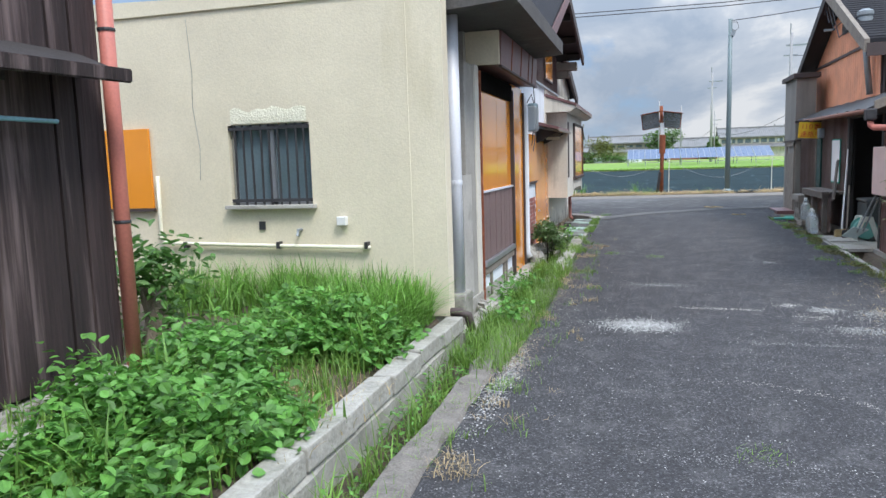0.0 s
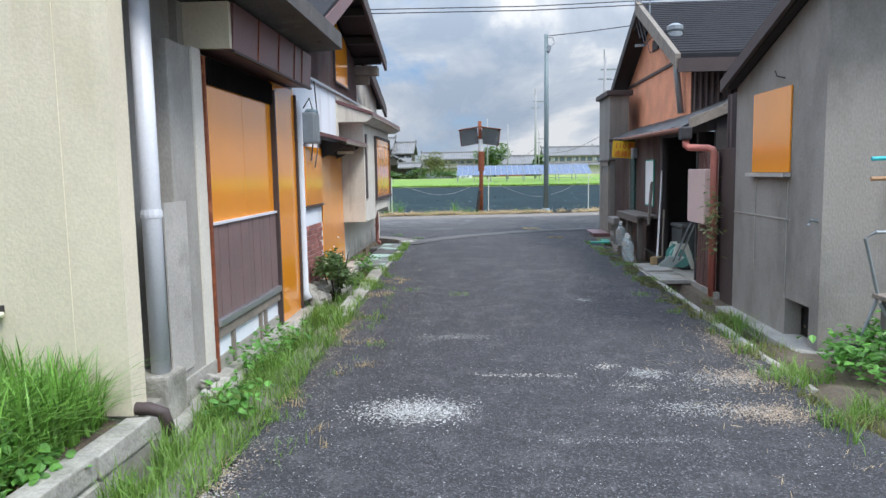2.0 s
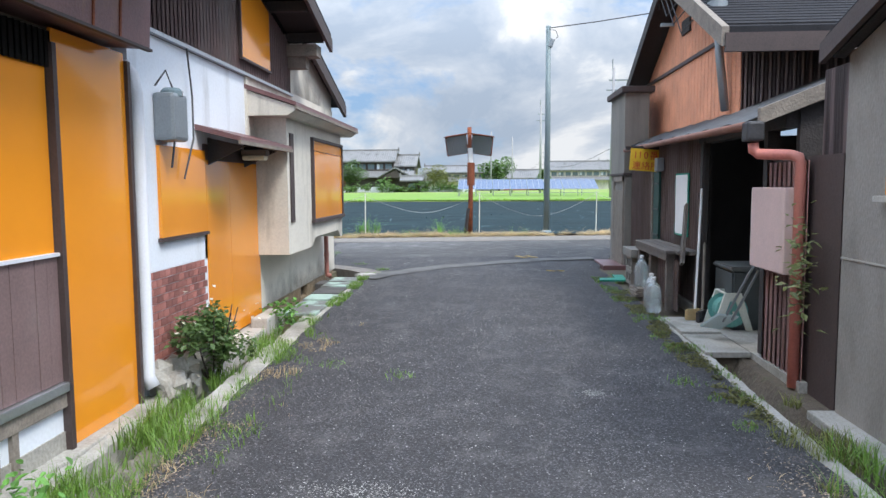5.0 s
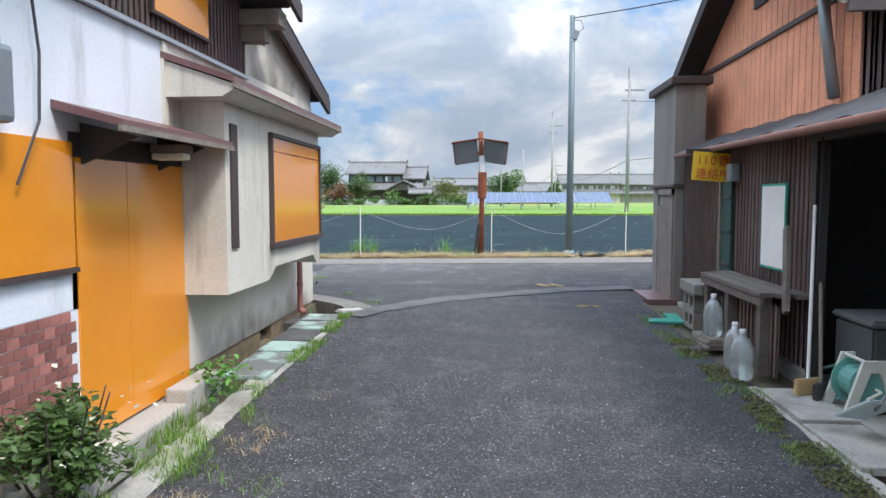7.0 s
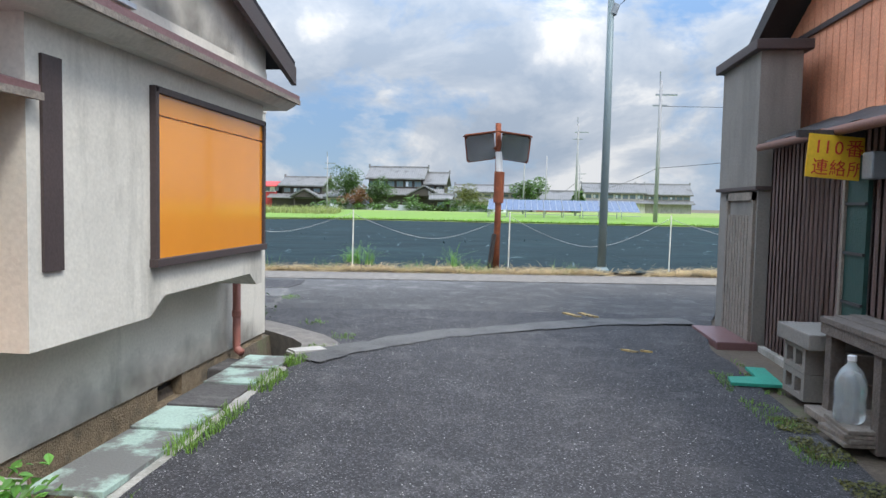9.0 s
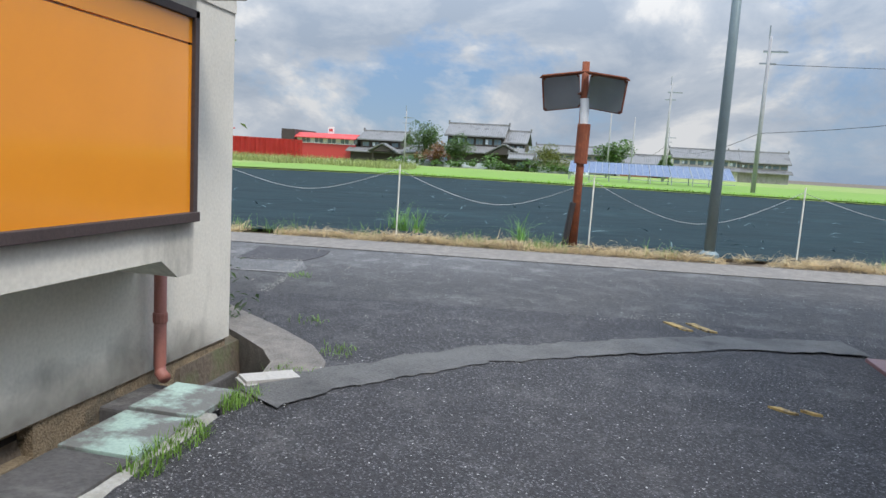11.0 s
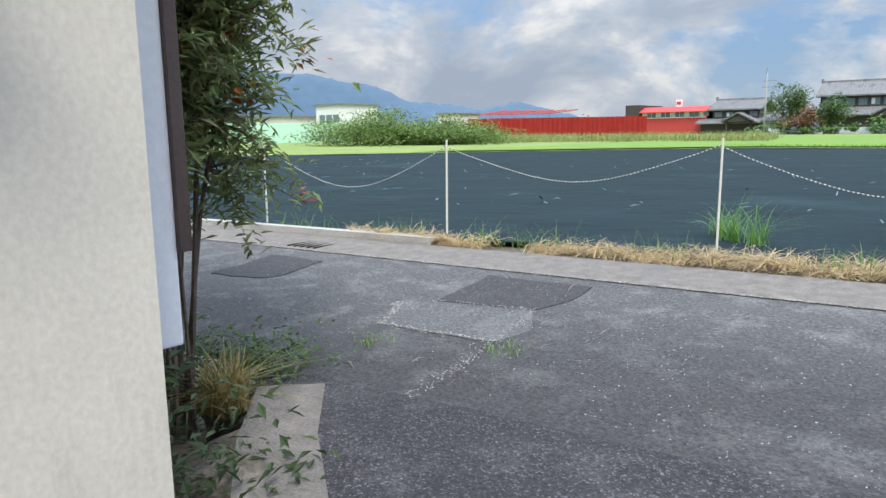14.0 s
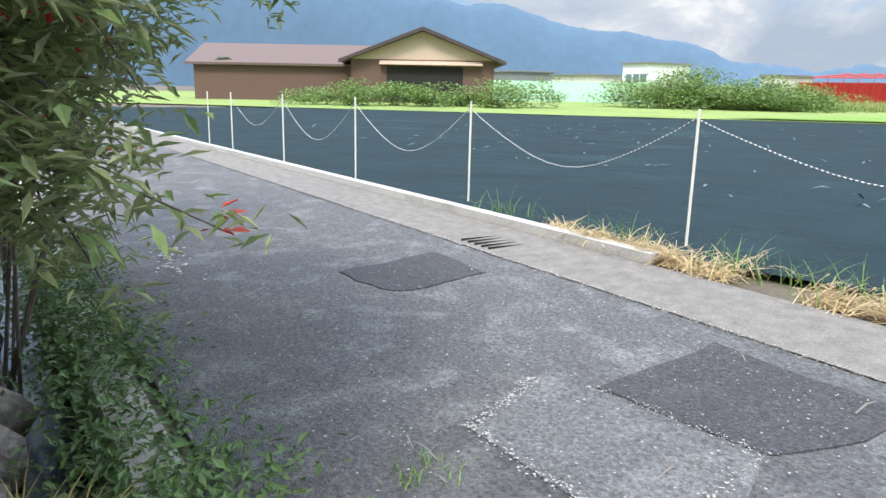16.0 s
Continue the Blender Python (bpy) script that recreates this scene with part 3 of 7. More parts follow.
def patch(name, pts, mat, label, lift=0.012, category="road patch", ragged=0.0, ribs=0.0):
    """A thin layer on the road with an uneven outline."""
    bm = bmesh.new()
    cx, cy = sum(p[0] for p in pts) / len(pts), sum(p[1] for p in pts) / len(pts)
    ring = []
    for i, p in enumerate(pts):
        q = pts[(i + 1) % len(pts)]
        steps = max(1, int(math.dist(p, q) / 0.12))
        for k in range(steps):
            s = k / steps
            x, y = p[0] + (q[0] - p[0]) * s, p[1] + (q[1] - p[1]) * s
            f = ragged * noise.noise((x * 5, y * 5, 7)) + ragged * 0.6 * noise.noise((x * 14, y * 14, 2))
            ring.append((x + (x - cx) * f, y + (y - cy) * f))
    rings = []
    for s, up in ((1.015, -0.02), (1.0, lift), (0.66, lift), (0.33, lift)):
        rings.append([bm.verts.new((cx + (x - cx) * s, cy + (y - cy) * s, ground_z(cx + (x - cx) * s, cy + (y - cy) * s) + up)) for x, y in ring])
    for a, b in zip(rings, rings[1:]):
        for i in range(len(ring)):
            j = (i + 1) % len(ring)
            bm.faces.new((a[i], a[j], b[j], b[i]))
    bm.faces.new(rings[-1])
    return solid(name, bm, mat, label, category, kind="structure")


patch("road_patch_1", [(-5.55, 19.15), (-4.9, 19.3), (-5.02, 20.02), (-5.72, 19.95)], ASPHALT_DARK, "dark square asphalt repair on crossing road", lift=0.008, ragged=0.14)
patch("road_patch_2", [(-3.23, 19.53), (-2.5, 19.71), (-2.4, 20.1), (-2.46, 20.44), (-3.34, 20.34)], ASPHALT_DARK, "large dark asphalt repair on crossing road", lift=0.008, ragged=0.07)
patch("road_patch_4", [(-3.15, 18.88), (-2.33, 18.99), (-2.28, 19.3), (-2.5, 19.7), (-3.24, 19.52), (-3.42, 19.36)], ASPHALT_PALE, "paler grey worn asphalt panel on crossing road", lift=0.005, ragged=0.08)


def strip_line(name, mid, width, mat, label, lift):
    def fn(u, v):
        i = u * (len(mid) - 1)
        k = min(int(i), len(mid) - 2)
        f = i - k
        x, y = mid[k][0] + (mid[k + 1][0] - mid[k][0]) * f, mid[k][1] + (mid[k + 1][1] - mid[k][1]) * f
        d = Vector((mid[k + 1][0] - mid[k][0], mid[k + 1][1] - mid[k][1])).normalized()
        w = width * (v - 0.5) * (1 + 0.3 * noise.noise((x * 3, y * 3, v)) + 0.22 * noise.noise((x * 11, y * 11, v)))
        x, y = x - d.y * w, y + d.x * w
        return (x, y, ground_z(x, y) + lift)
    return solid(name, plate(fn, 150, 3), mat, label, "road patch", kind="structure")


strip_line("road_patch_3", [(-1.0, 15.6), (-0.7, 16.1), (0.0, 16.85), (0.9, 17.45), (1.75, 17.95), (2.75, 18.2)], 0.37, TRENCH, "curved pale concrete trench fill across lane mouth", 0.019)
chip_rng = np.random.default_rng(8)


def chips(name, spots, size, mat, label, category):
    """Flat angular grit lying on the road."""
    verts, faces = [], []
    for x, y in spots:
        s, a = size * chip_rng.uniform(0.4, 1.4), chip_rng.uniform(0, 6.3)
        z = ground_z(x, y) + 0.013
        i = len(verts)
        for k in range(4):
            r = s * chip_rng.uniform(0.5, 1)
            verts.append((x + r * math.cos(a + k * 1.57), y + r * math.sin(a + k * 1.57), z))
        verts.append((x, y, z + s * 0.35))
        faces += [(i, i + 1, i + 4), (i + 1, i + 2, i + 4), (i + 2, i + 3, i + 4), (i + 3, i, i + 4)]
    return tagged(mesh_from(name, verts, faces, mat), label, category, kind="stuff")


GRIT = material("pale_grit", (0.34, 0.34, 0.33), 0.95, var=0.3, scale=9, bump=0.2, island=0.4)
for x, y, sx, sy, n, size in ((-0.05, 6.5, 0.2, 0.12, 2600, 0.009), (1.75, 6.55, 0.2, 0.09, 700, 0.007), (1.62, 7.35, 0.07, 0.07, 500, 0.007), (0.1, 8.55, 0.2, 0.06, 500, 0.006), (1.2, 6.0, 0.35, 0.03, 200, 0.006),
                              (2.1, 7.2, 0.22, 0.15, 900, 0.007), (-0.95, 4.6, 0.05, 0.5, 1300, 0.008), (1.55, 10.2, 0.06, 0.04, 200, 0.006), (0.5, 3.6, 0.4, 0.03, 200, 0.005), (-0.8, 7.2, 0.1, 0.8, 500, 0.006),
                              (0.4, 12.4, 0.3, 0.6, 500, 0.006), (-0.3, 11.3, 0.3, 0.5, 500, 0.006), (-0.95, 14.5, 0.1, 0.9, 500, 0.006)):
    chips("pale_grit", [(chip_rng.normal(x, sx), chip_rng.normal(y, sy)) for _ in range(n)], size, GRIT, "pale crumbled grit scattered on asphalt", "grit")
chips("road_grit", [(chip_rng.uniform(-1.0, 2.55), chip_rng.uniform(1.2, 17.5)) for _ in range(8500)], 0.0062, GRIT, "loose pale stones scattered over lane", "grit")
chips("road_grit", [(chip_rng.uniform(-7, 5), chip_rng.uniform(18.3, 20.4)) for _ in range(3200)], 0.0062, GRIT, "loose pale stones scattered over crossing road", "grit")
for x, y, dx, dy, w in ((1.44, 18.36, 0.065, -0.1, 0.035), (1.62, 18.4, 0.065, -0.1, 0.035), (1.83, 16.45, 0.045, -0.04, 0.03), (1.97, 16.47, 0.035, -0.025, 0.022)):
    patch("paint_mark", [(x - dx - w, y - dy), (x + dx - w, y + dy), (x + dx + w, y + dy), (x - dx + w, y - dy)], YELLOW, "worn yellow paint dash on asphalt", lift=0.02, category="paint mark", ragged=0.5)


def grit_line(pts, n, spread, size=0.012):
    """Pale grit gathered along a worn crack."""
    out = []
    for _ in range(n):
        k = chip_rng.integers(len(pts) - 1)
        t = chip_rng.uniform(0, 1)
        out.append((pts[k][0] + (pts[k + 1][0] - pts[k][0]) * t + chip_rng.normal(0, spread), pts[k][1] + (pts[k + 1][1] - pts[k][1]) * t + chip_rng.normal(0, spread)))
    return chips("grit_line", out, size, CONCRETE_PALE, "pale grit along worn asphalt crack", "grit")


SAND = material("sandy_soil", (0.3, 0.24, 0.18), 0.95, var=0.3, scale=9, bump=0.2, island=0.4)
for x, y, sx, sy, n in ((2.35, 7.25, 0.16, 0.12, 1500), (2.2, 6.45, 0.16, 0.1, 1300), (2.5, 8.3, 0.08, 0.4, 1200), (-0.98, 5.3, 0.08, 0.35, 1100), (-0.95, 8.6, 0.08, 0.8, 900)):
    chips("sandy_soil", [(chip_rng.normal(x, sx), chip_rng.normal(y, sy)) for _ in range(n)], 0.008, SAND, "sandy brown soil spilt on asphalt edge", "soil")
grit_line([(0.35, 4.9), (0.71, 4.92), (1.01, 4.78), (1.27, 4.6), (1.43, 4.2)], 260, 0.022, 0.005)
grit_line([(-2.18, 18.05), (-2.23, 18.5), (-2.33, 18.99)], 170, 0.025, 0.006)
grit_line([(-2.33, 18.99), (-2.5, 19.7), (-3.24, 19.52)], 260, 0.018, 0.006)
grit_line([(-3.42, 19.36), (-3.15, 18.88), (-2.33, 18.99)], 320, 0.02, 0.007)
grit_line([(x, seam(x) - 0.02) for x in (-8, -6, -4, -2, 0, 2, 4)], 1500, 0.014, 0.007)
grit_line([(-1.1, 17.6), (0.3, 17.9), (1.2, 18.6), (2.2, 19.2)], 260, 0.05, 0.006)
grit_line([(0.3, 7.33), (1.07, 7.29)], 160, 0.025, 0.009)
grit_line([(1.25, 7.54), (1.4, 7.54)], 120, 0.05, 0.009)
grit_line([(1.35, 7.02), (1.6, 7.02)], 170, 0.06, 0.007)
grit_line([(1.8, 6.98), (2.08, 6.54), (2.3, 6.4)], 200, 0.07, 0.006)


# ---- buildings on the west side of the lane ----
def cream_building():
    b = thing("cream_workshop", (-3.5, 6.0, 0.1), "cream stucco workshop with orange boarded shopfront", "building")
    part("foundation", boxes((-6.5, -1.66, 5.99, 9.9, -0.1, 0.14)), CONCRETE, b)
    # south wall with a window opening
    x0, x1, z0, z1 = -3.79, -2.95, 1.15, 1.9
    part("wall", boxes((-6.5, x0, 5.97, 6.15, 0.14, 2.96), (x1, -1.68, 5.97, 6.15, 0.14, 2.96), (x0, x1, 5.97, 6.15, 0.14, z0), (x0, x1, 5.97, 6.15, z1, 2.96)), CREAM, b, "cream stucco wall with rain stains")
    part("wall_seam", boxes((-2.012, -1.994, 5.966, 5.972, 0.2, 2.96)), CREAM, b)
    part("crack", tube([(-4.16, 5.968, 2.9), (-4.13, 5.968, 2.4), (-4.15, 5.968, 2.1), (-4.1, 5.968, 1.7), (-4.12, 5.968, 1.4)], 0.004, 4), CONCRETE, b, "hairline crack")
    part("parapet", prism([(-6.5, 2.96), (-1.68, 2.96), (-1.68, 3.0), (-6.5, 3.16)], 5.95, 6.2, "y"), CREAM, b)
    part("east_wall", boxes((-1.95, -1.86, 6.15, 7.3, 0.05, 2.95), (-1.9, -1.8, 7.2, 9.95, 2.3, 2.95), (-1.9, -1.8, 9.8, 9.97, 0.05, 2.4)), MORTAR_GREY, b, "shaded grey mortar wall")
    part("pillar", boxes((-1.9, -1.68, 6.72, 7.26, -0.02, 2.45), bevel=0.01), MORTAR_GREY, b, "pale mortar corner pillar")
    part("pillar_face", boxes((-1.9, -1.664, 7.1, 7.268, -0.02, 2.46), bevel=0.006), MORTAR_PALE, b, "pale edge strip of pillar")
    part("patch_panel", boxes((-1.68, -1.668, 6.52, 6.87, 0.2, 1.37)), CONCRETE_PALE, b)
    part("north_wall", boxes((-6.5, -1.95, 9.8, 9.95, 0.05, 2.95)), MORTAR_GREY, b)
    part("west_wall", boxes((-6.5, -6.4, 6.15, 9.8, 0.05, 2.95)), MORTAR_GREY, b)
    part("roof", boxes((-6.5, -1.6, 6.2, 10.0, 2.92, 3.0)), CONCRETE, b)
    part("eave_slab", prism([(-1.9, 2.8), (-1.08, 2.86), (-1.08, 3.02), (-1.9, 3.06)], 6.2, 9.75, "y"), DARK_CONCRETE, b, "dark concrete eave slab")
    # boarded shopfront
    part("shutter_backing", boxes((-1.780, -1.680, 7.3, 9.88, 0.0, 2.36)), DARK_TRIM, b)
    for y0, y1 in ((7.31, 8.14), (8.145, 8.975)):
        part("orange_board", boxes((-1.680, -1.665, y0, y1, 1.18, 2.24), bevel=0.002), ORANGE, b, "glossy orange board")
    part("shutter_core", boxes((-1.678, -1.664, 7.31, 8.99, 0.44, 1.165)), BLACK_WOOD, b)
    for i in range(16):
        y = 7.312 + i * 0.104
        part("slat", boxes((-1.664, -1.652 + 0.002 * math.sin(i * 2.3), y + 0.002, y + 0.1015, 0.44, 1.163)), BROWN_SHEET, b, "dull purple-brown upright slat")
    part("rail", boxes((-1.675, -1.635, 7.3, 8.99, 1.165, 1.185)), WHITE_PVC, b)
    part("sill", boxes((-1.690, -1.620, 7.3, 9.0, 0.38, 0.435), bevel=0.006), ALU, b, "pale metal sill")
    part("sill_beam", boxes((-1.700, -1.640, 7.31, 8.99, 0.29, 0.38)), GREY_WOOD, b)
    part("dado", boxes((-1.740, -1.670, 7.31, 9.0, 0.0, 0.29)), PLASTER_WHITE, b, "stained white dado")
    for y in (7.62, 8.35, 8.5):
        part("dado_post", boxes((-1.670, -1.645, y, y + 0.05, 0.02, 0.29)), GREY_WOOD, b)
    part("frame_post", boxes((-1.700, -1.645, 7.272, 7.302, 0.0, 2.42), bevel=0.004), RUST, b, "rust-edged post")
    part("frame_post", boxes((-1.690, -1.620, 8.98, 9.02, 0.0, 2.36)), DARK_TRIM, b)
    part("door_board", boxes((-1.675, -1.655, 9.03, 9.84, 0.03, 2.45), bevel=0.002), ORANGE, b, "tall glossy orange door board")
    part("door_frame", boxes((-1.690, -1.630, 9.84, 9.88, 0.0, 2.4)), DARK_TRIM, b)
    part("valance", corrugated((-1.645, 7.3), (0, 1), 1.7, 2.22, 2.42, pitch=0.05, depth=0.012), DARK, b, "dark folded valance")
    part("step", boxes((-1.86, -1.56, 6.95, 10.05, -0.15, 0.03), bevel=0.015), CONCRETE, b, "cracked concrete step")
    # metal shop fascia
    fascia = part("fascia_box", prism([(-1.8, 2.49), (-1.45, 2.465), (-1.43, 2.81), (-1.8, 2.84)], 7.36, 9.8, "y"), BROWN_METAL, b, "rust-streaked brown metal fascia")
    part("fascia_end", boxes((-1.8, -1.455, 7.3, 7.355, 2.475, 2.81)), CREAM, b)
    for y in (7.95, 8.55, 9.1, 9.4):
        part("fascia_seam", prism([(-1.452, 2.47), (-1.443, 2.47), (-1.423, 2.805), (-1.432, 2.81)], y, y + 0.02, "y"), RUST, b)
    part("fascia_lip", boxes((-1.47, -1.435, 7.35, 9.81, 2.45, 2.468)), DARK_TRIM, b)
    # window with iron bars
    w = part("window", boxes((x0, x1, 6.06, 6.08, z0, z1)), GLASS_DARK, b, "dull window glass")
    part("window_frame", boxes((x0, x1, 6.03, 6.09, z0, z0 + 0.04), (x0, x1, 6.03, 6.09, z1 - 0.04, z1), (x0, x0 + 0.035, 6.03, 6.09, z0, z1), (x1 - 0.035, x1, 6.03, 6.09, z0, z1), (-3.4, -3.34, 6.03, 6.09, z0, z1)), ALU, b)
    part("window_sill", boxes((x0 - 0.04, x1 + 0.04, 5.9, 6.06, z0 - 0.03, z0 + 0.004), bevel=0.005), CONCRETE_PALE, b)
    for i in range(9):
        x = x0 + 0.06 + i * (x1 - x0 - 0.12) / 8 + 0.012 * math.sin(i * 3.1)
        part("window_bar", tube([(x, 5.985, z0), (x + 0.006 * math.cos(i * 2), 5.985, z1)], 0.011, 8), IRON, b)
    part("bar_rail", boxes((x0 - 0.01, x1 + 0.01, 5.975, 5.995, z0 + 0.03, z0 + 0.06)), IRON, b)
    part("bar_rail", boxes((x0 - 0.01, x1 + 0.01, 5.975, 5.995, z1 - 0.05, z1 - 0.02)), IRON, b)
    part("repair_patch", plate(lambda u, v: (-3.75 + 0.78 * u, 5.962 - 0.003 * math.sin(math.pi * u) * math.sin(math.pi * v), 1.91 + (0.13 + 0.05 * noise.noise((u * 6, 0, 0))) * v), 16, 4), CREAM_PATCH, b, "paler stucco repair over window")
    part("orange_board", boxes((-5.35, -4.65, 5.94, 5.966, 1.14, 1.91), bevel=0.002), ORANGE, b, "orange board over blocked opening")
    part("board_sill", boxes((-5.35, -4.64, 5.92, 5.966, 1.11, 1.138)), DARK_TRIM, b)
    # conduit, boxes, tap
    pipe = part("conduit", tube([(-4.57, 5.93, 1.45), (-4.575, 5.93, 1.0), (-4.58, 5.93, 0.85), (-4.53, 5.93, 0.8), (-4.4, 5.93, 0.795), (-3.4, 5.93, 0.775), (-2.39, 5.93, 0.76)], 0.018, 8), CREAM_PATCH, b, "cream-painted conduit", smooth=True)
    for x in (-4.3, -3.3, -2.42):
        part("pipe_clip", boxes((x - 0.015, x + 0.015, 5.9, 5.97, 0.75, 0.81)), IRON, b)
    part("socket_box", boxes((-2.7, -2.61, 5.91, 5.97, 0.96, 1.04), bevel=0.008), WHITE_PAINT, b, "white outdoor socket box")
    part("vent_plate", boxes((-3.51, -3.45, 5.955, 5.97, 0.92, 1.0)), IRON, b)
    part("water_tap", tube([(-3.08, 5.97, 0.92), (-3.08, 5.9, 0.92), (-3.08, 5.88, 0.87)], 0.016, 8), STEEL, b)
    # downpipes
    part("white_downpipe", tube([(-1.72, 6.45, 0.26), (-1.72, 6.45, 2.82)], 0.062, 14), WHITE_PVC, b, "thick white plastic downpipe", smooth=True)
    part("pipe_collar", lathe([(0.066, 0), (0.068, 0.02), (0.066, 0.05)], (-1.72, 6.45, 1.28), 14), WHITE_PVC, b)
    part("pipe_plinth", boxes((-1.85, -1.62, 6.32, 6.62, -0.05, 0.27), bevel=0.02), CONCRETE, b)
    return b


def white_house():
    b = thing("white_house", (-3.5, 12.5, 0.1), "white plastered house with corrugated upper storey", "house")
    part("wall", boxes((-1.82, -1.7, 9.98, 12.45, 0.92, 2.68)), PLASTER_WHITE, b, "bluish white plaster wall")
    part("wall_upper_strip", boxes((-1.82, -1.69, 12.45, 16.59, 2.35, 2.74)), MORTAR_PALE, b)
    part("wall_end", boxes((-1.82, -1.7, 12.45, 12.74, 1.93, 2.35)), MORTAR_PALE, b)
    part("corner_batten", boxes((-1.7, -1.675, 12.4, 12.46, 1.95, 2.68)), MORTAR_PALE, b)
    part("wall_lower", boxes((-1.82, -1.7, 12.74, 16.59, 0.205, 2.35)), MORTAR_PALE, b, "pale mortar wall, soot-stained low down")
    part("plinth", boxes((-1.86, -1.715, 12.74, 14.5, -0.1, 0.2), (-1.86, -1.715, 14.86, 16.57, -0.6, 0.2), (-1.86, -1.715, 14.5, 14.86, 0.185, 0.2), (-1.86, -1.715, 14.5, 14.86, -0.1, 0.04), bevel=0.006), PEBBLE, b, "brown washed-pebble plinth")
    # near-black plate: the shade inside the vent opening is put into its colour
    part("vent_backing", boxes((-1.84, -1.8, 14.5, 14.86, 0.04, 0.185)), DARK, b)
    part("north_wall", boxes((-6.5, -1.82, 16.45, 16.59, -0.1, 3.3)), MORTAR_PALE, b)
    part("gable_wall", prism([(14.15, 2.74), (16.59, 2.74), (16.59, 2.98), (14.15, 3.66)], -1.82, -1.7), MORTAR_PALE, b, "grey-stained cream gable")
    # corrugated upper storey
    part("corrugated_wall", corrugated((-1.68, 9.98), (0, 1), 4.15, 2.7, lambda s: 3.05 + 0.44 * s if s < 1.9 else 3.9 - 0.25 * (s - 1.9), pitch=0.075), BROWN_SHEET, b, "faded purple-brown corrugated wall")
    part("wall_core", prism([(9.98, 2.68), (14.13, 2.68), (14.13, 3.3), (11.8, 3.85), (9.98, 3.0)], -1.82, -1.7), DARK_TRIM, b)
    part("flashing", boxes((-1.7, -1.655, 9.98, 14.15, 2.685, 2.715)), ALU, b)
    part("upper_board", prism([(12.22, 2.85), (13.17, 2.85), (13.17, 3.5), (12.22, 3.72)], -1.665, -1.65), ORANGE, b, "orange board over upper window")
    part("board_edge", boxes((-1.668, -1.64, 12.19, 12.22, 2.85, 3.72), (-1.668, -1.64, 12.19, 13.2, 2.825, 2.85)), DARK_TRIM, b)
    # main roof, ridge across the lane
    part("roof_north", prism([(11.75, 4.1), (14.35, 3.42), (14.35, 3.5), (11.75, 4.19)], -6.5, -1.2), SLATE, b, "dark slate roof")
    part("roof_south", prism([(11.75, 4.1), (9.25, 3.0), (9.25, 3.08), (11.75, 4.19)], -6.5, -1.2), SLATE, b, "dark slate roof")
    part("barge_board", prism([(11.75, 3.95), (14.36, 3.27), (14.36, 3.43), (11.75, 4.12)], -1.225, -1.185), DARK_TRIM, b, "dark barge board")
    part("barge_board", prism([(11.75, 3.95), (9.2, 2.84), (9.2, 3.02), (11.75, 4.12)], -1.225, -1.185), BROWN_METAL, b, "rusty barge board")
    part("soffit", prism([(11.75, 4.07), (14.3, 3.4), (14.3, 3.41), (11.75, 4.09)], -1.7, -1.23), BLACK_WOOD, b, "dark timber soffit")
    for y in (12.4, 13.3, 14.05):
        z = 4.07 - 0.262 * (y - 11.75)
        part("purlin", boxes((-1.7, -1.24, y - 0.045, y + 0.045, z - 0.13, z - 0.02)), BLACK_WOOD, b)
    part("bracket", boxes((-1.7, -1.3, 13.96, 14.2, 3.16, 3.3), (-1.7, -1.45, 14.0, 14.16, 3.02, 3.16)), GREY_WOOD, b)
    # lower roof of the end bay
    part("low_roof", prism([(14.2, 3.66), (17.06, 2.86), (17.06, 2.94), (14.2, 3.75)], -6.5, -1.56), SLATE, b)
    part("low_barge", prism([(14.2, 3.5), (17.08, 2.7), (17.08, 2.88), (14.2, 3.68)], -1.6, -1.55), DARK_TRIM, b, "dark weathered barge board")
    # front board, door and tiled dado
    part("panel_board", boxes((-1.7, -1.672, 10.36, 11.24, 1.165, 1.87), bevel=0.002), ORANGE, b, "orange board over shop window")
    part("panel_sill", boxes((-1.7, -1.66, 10.34, 11.26, 1.135, 1.163)), DARK_TRIM, b)
    for y0, y1 in ((11.29, 11.86), (11.865, 12.74)):
        part("door_board", boxes((-1.72, -1.69, y0, y1, 0.12, 1.79), bevel=0.002), ORANGE, b, "glossy orange door board")
    part("lintel", boxes((-1.76, -1.69, 11.25, 12.74, 1.79, 1.93)), DARK_TRIM, b)
    part("dado_core", boxes((-1.8, -1.703, 9.98, 11.29, -0.05, 0.92)), PLASTER_WHITE, b)
    part("wall_band", boxes((-1.82, -1.7, 11.24, 11.29, 0.92, 1.93)), PLASTER_WHITE, b)
    part("door_step", boxes((-1.8, -1.48, 10.1, 12.8, -0.1, 0.1), bevel=0.015), CONCRETE_PALE, b, "chipped concrete door step")
    # hood over the door
    part("hood", prism([(-1.7, 2.04), (-1.3, 1.94), (-1.3, 1.98), (-1.7, 2.09)], 11.1, 12.72, "y"), BROWN_METAL, b, "thin rust-red metal hood")
    part("hood_fascia", boxes((-1.315, -1.29, 11.08, 12.73, 1.915, 1.948)), GREY_WOOD, b)
    for y in (11.35, 12.3):
        part("hood_bracket", prism([(-1.69, 1.99), (-1.35, 1.91), (-1.69, 1.75)], y, y + 0.03, "y"), BLACK_WOOD, b)
    part("door_lamp", boxes((-1.66, -1.4, 12.12, 12.24, 1.86, 1.92), bevel=0.012), GREY_WOOD, b, "brown lamp housing")
    part("lamp_diffuser", boxes((-1.645, -1.415, 12.105, 12.23, 1.815, 1.862), bevel=0.018), CREAM_PATCH, b, "yellowed lamp diffuser")
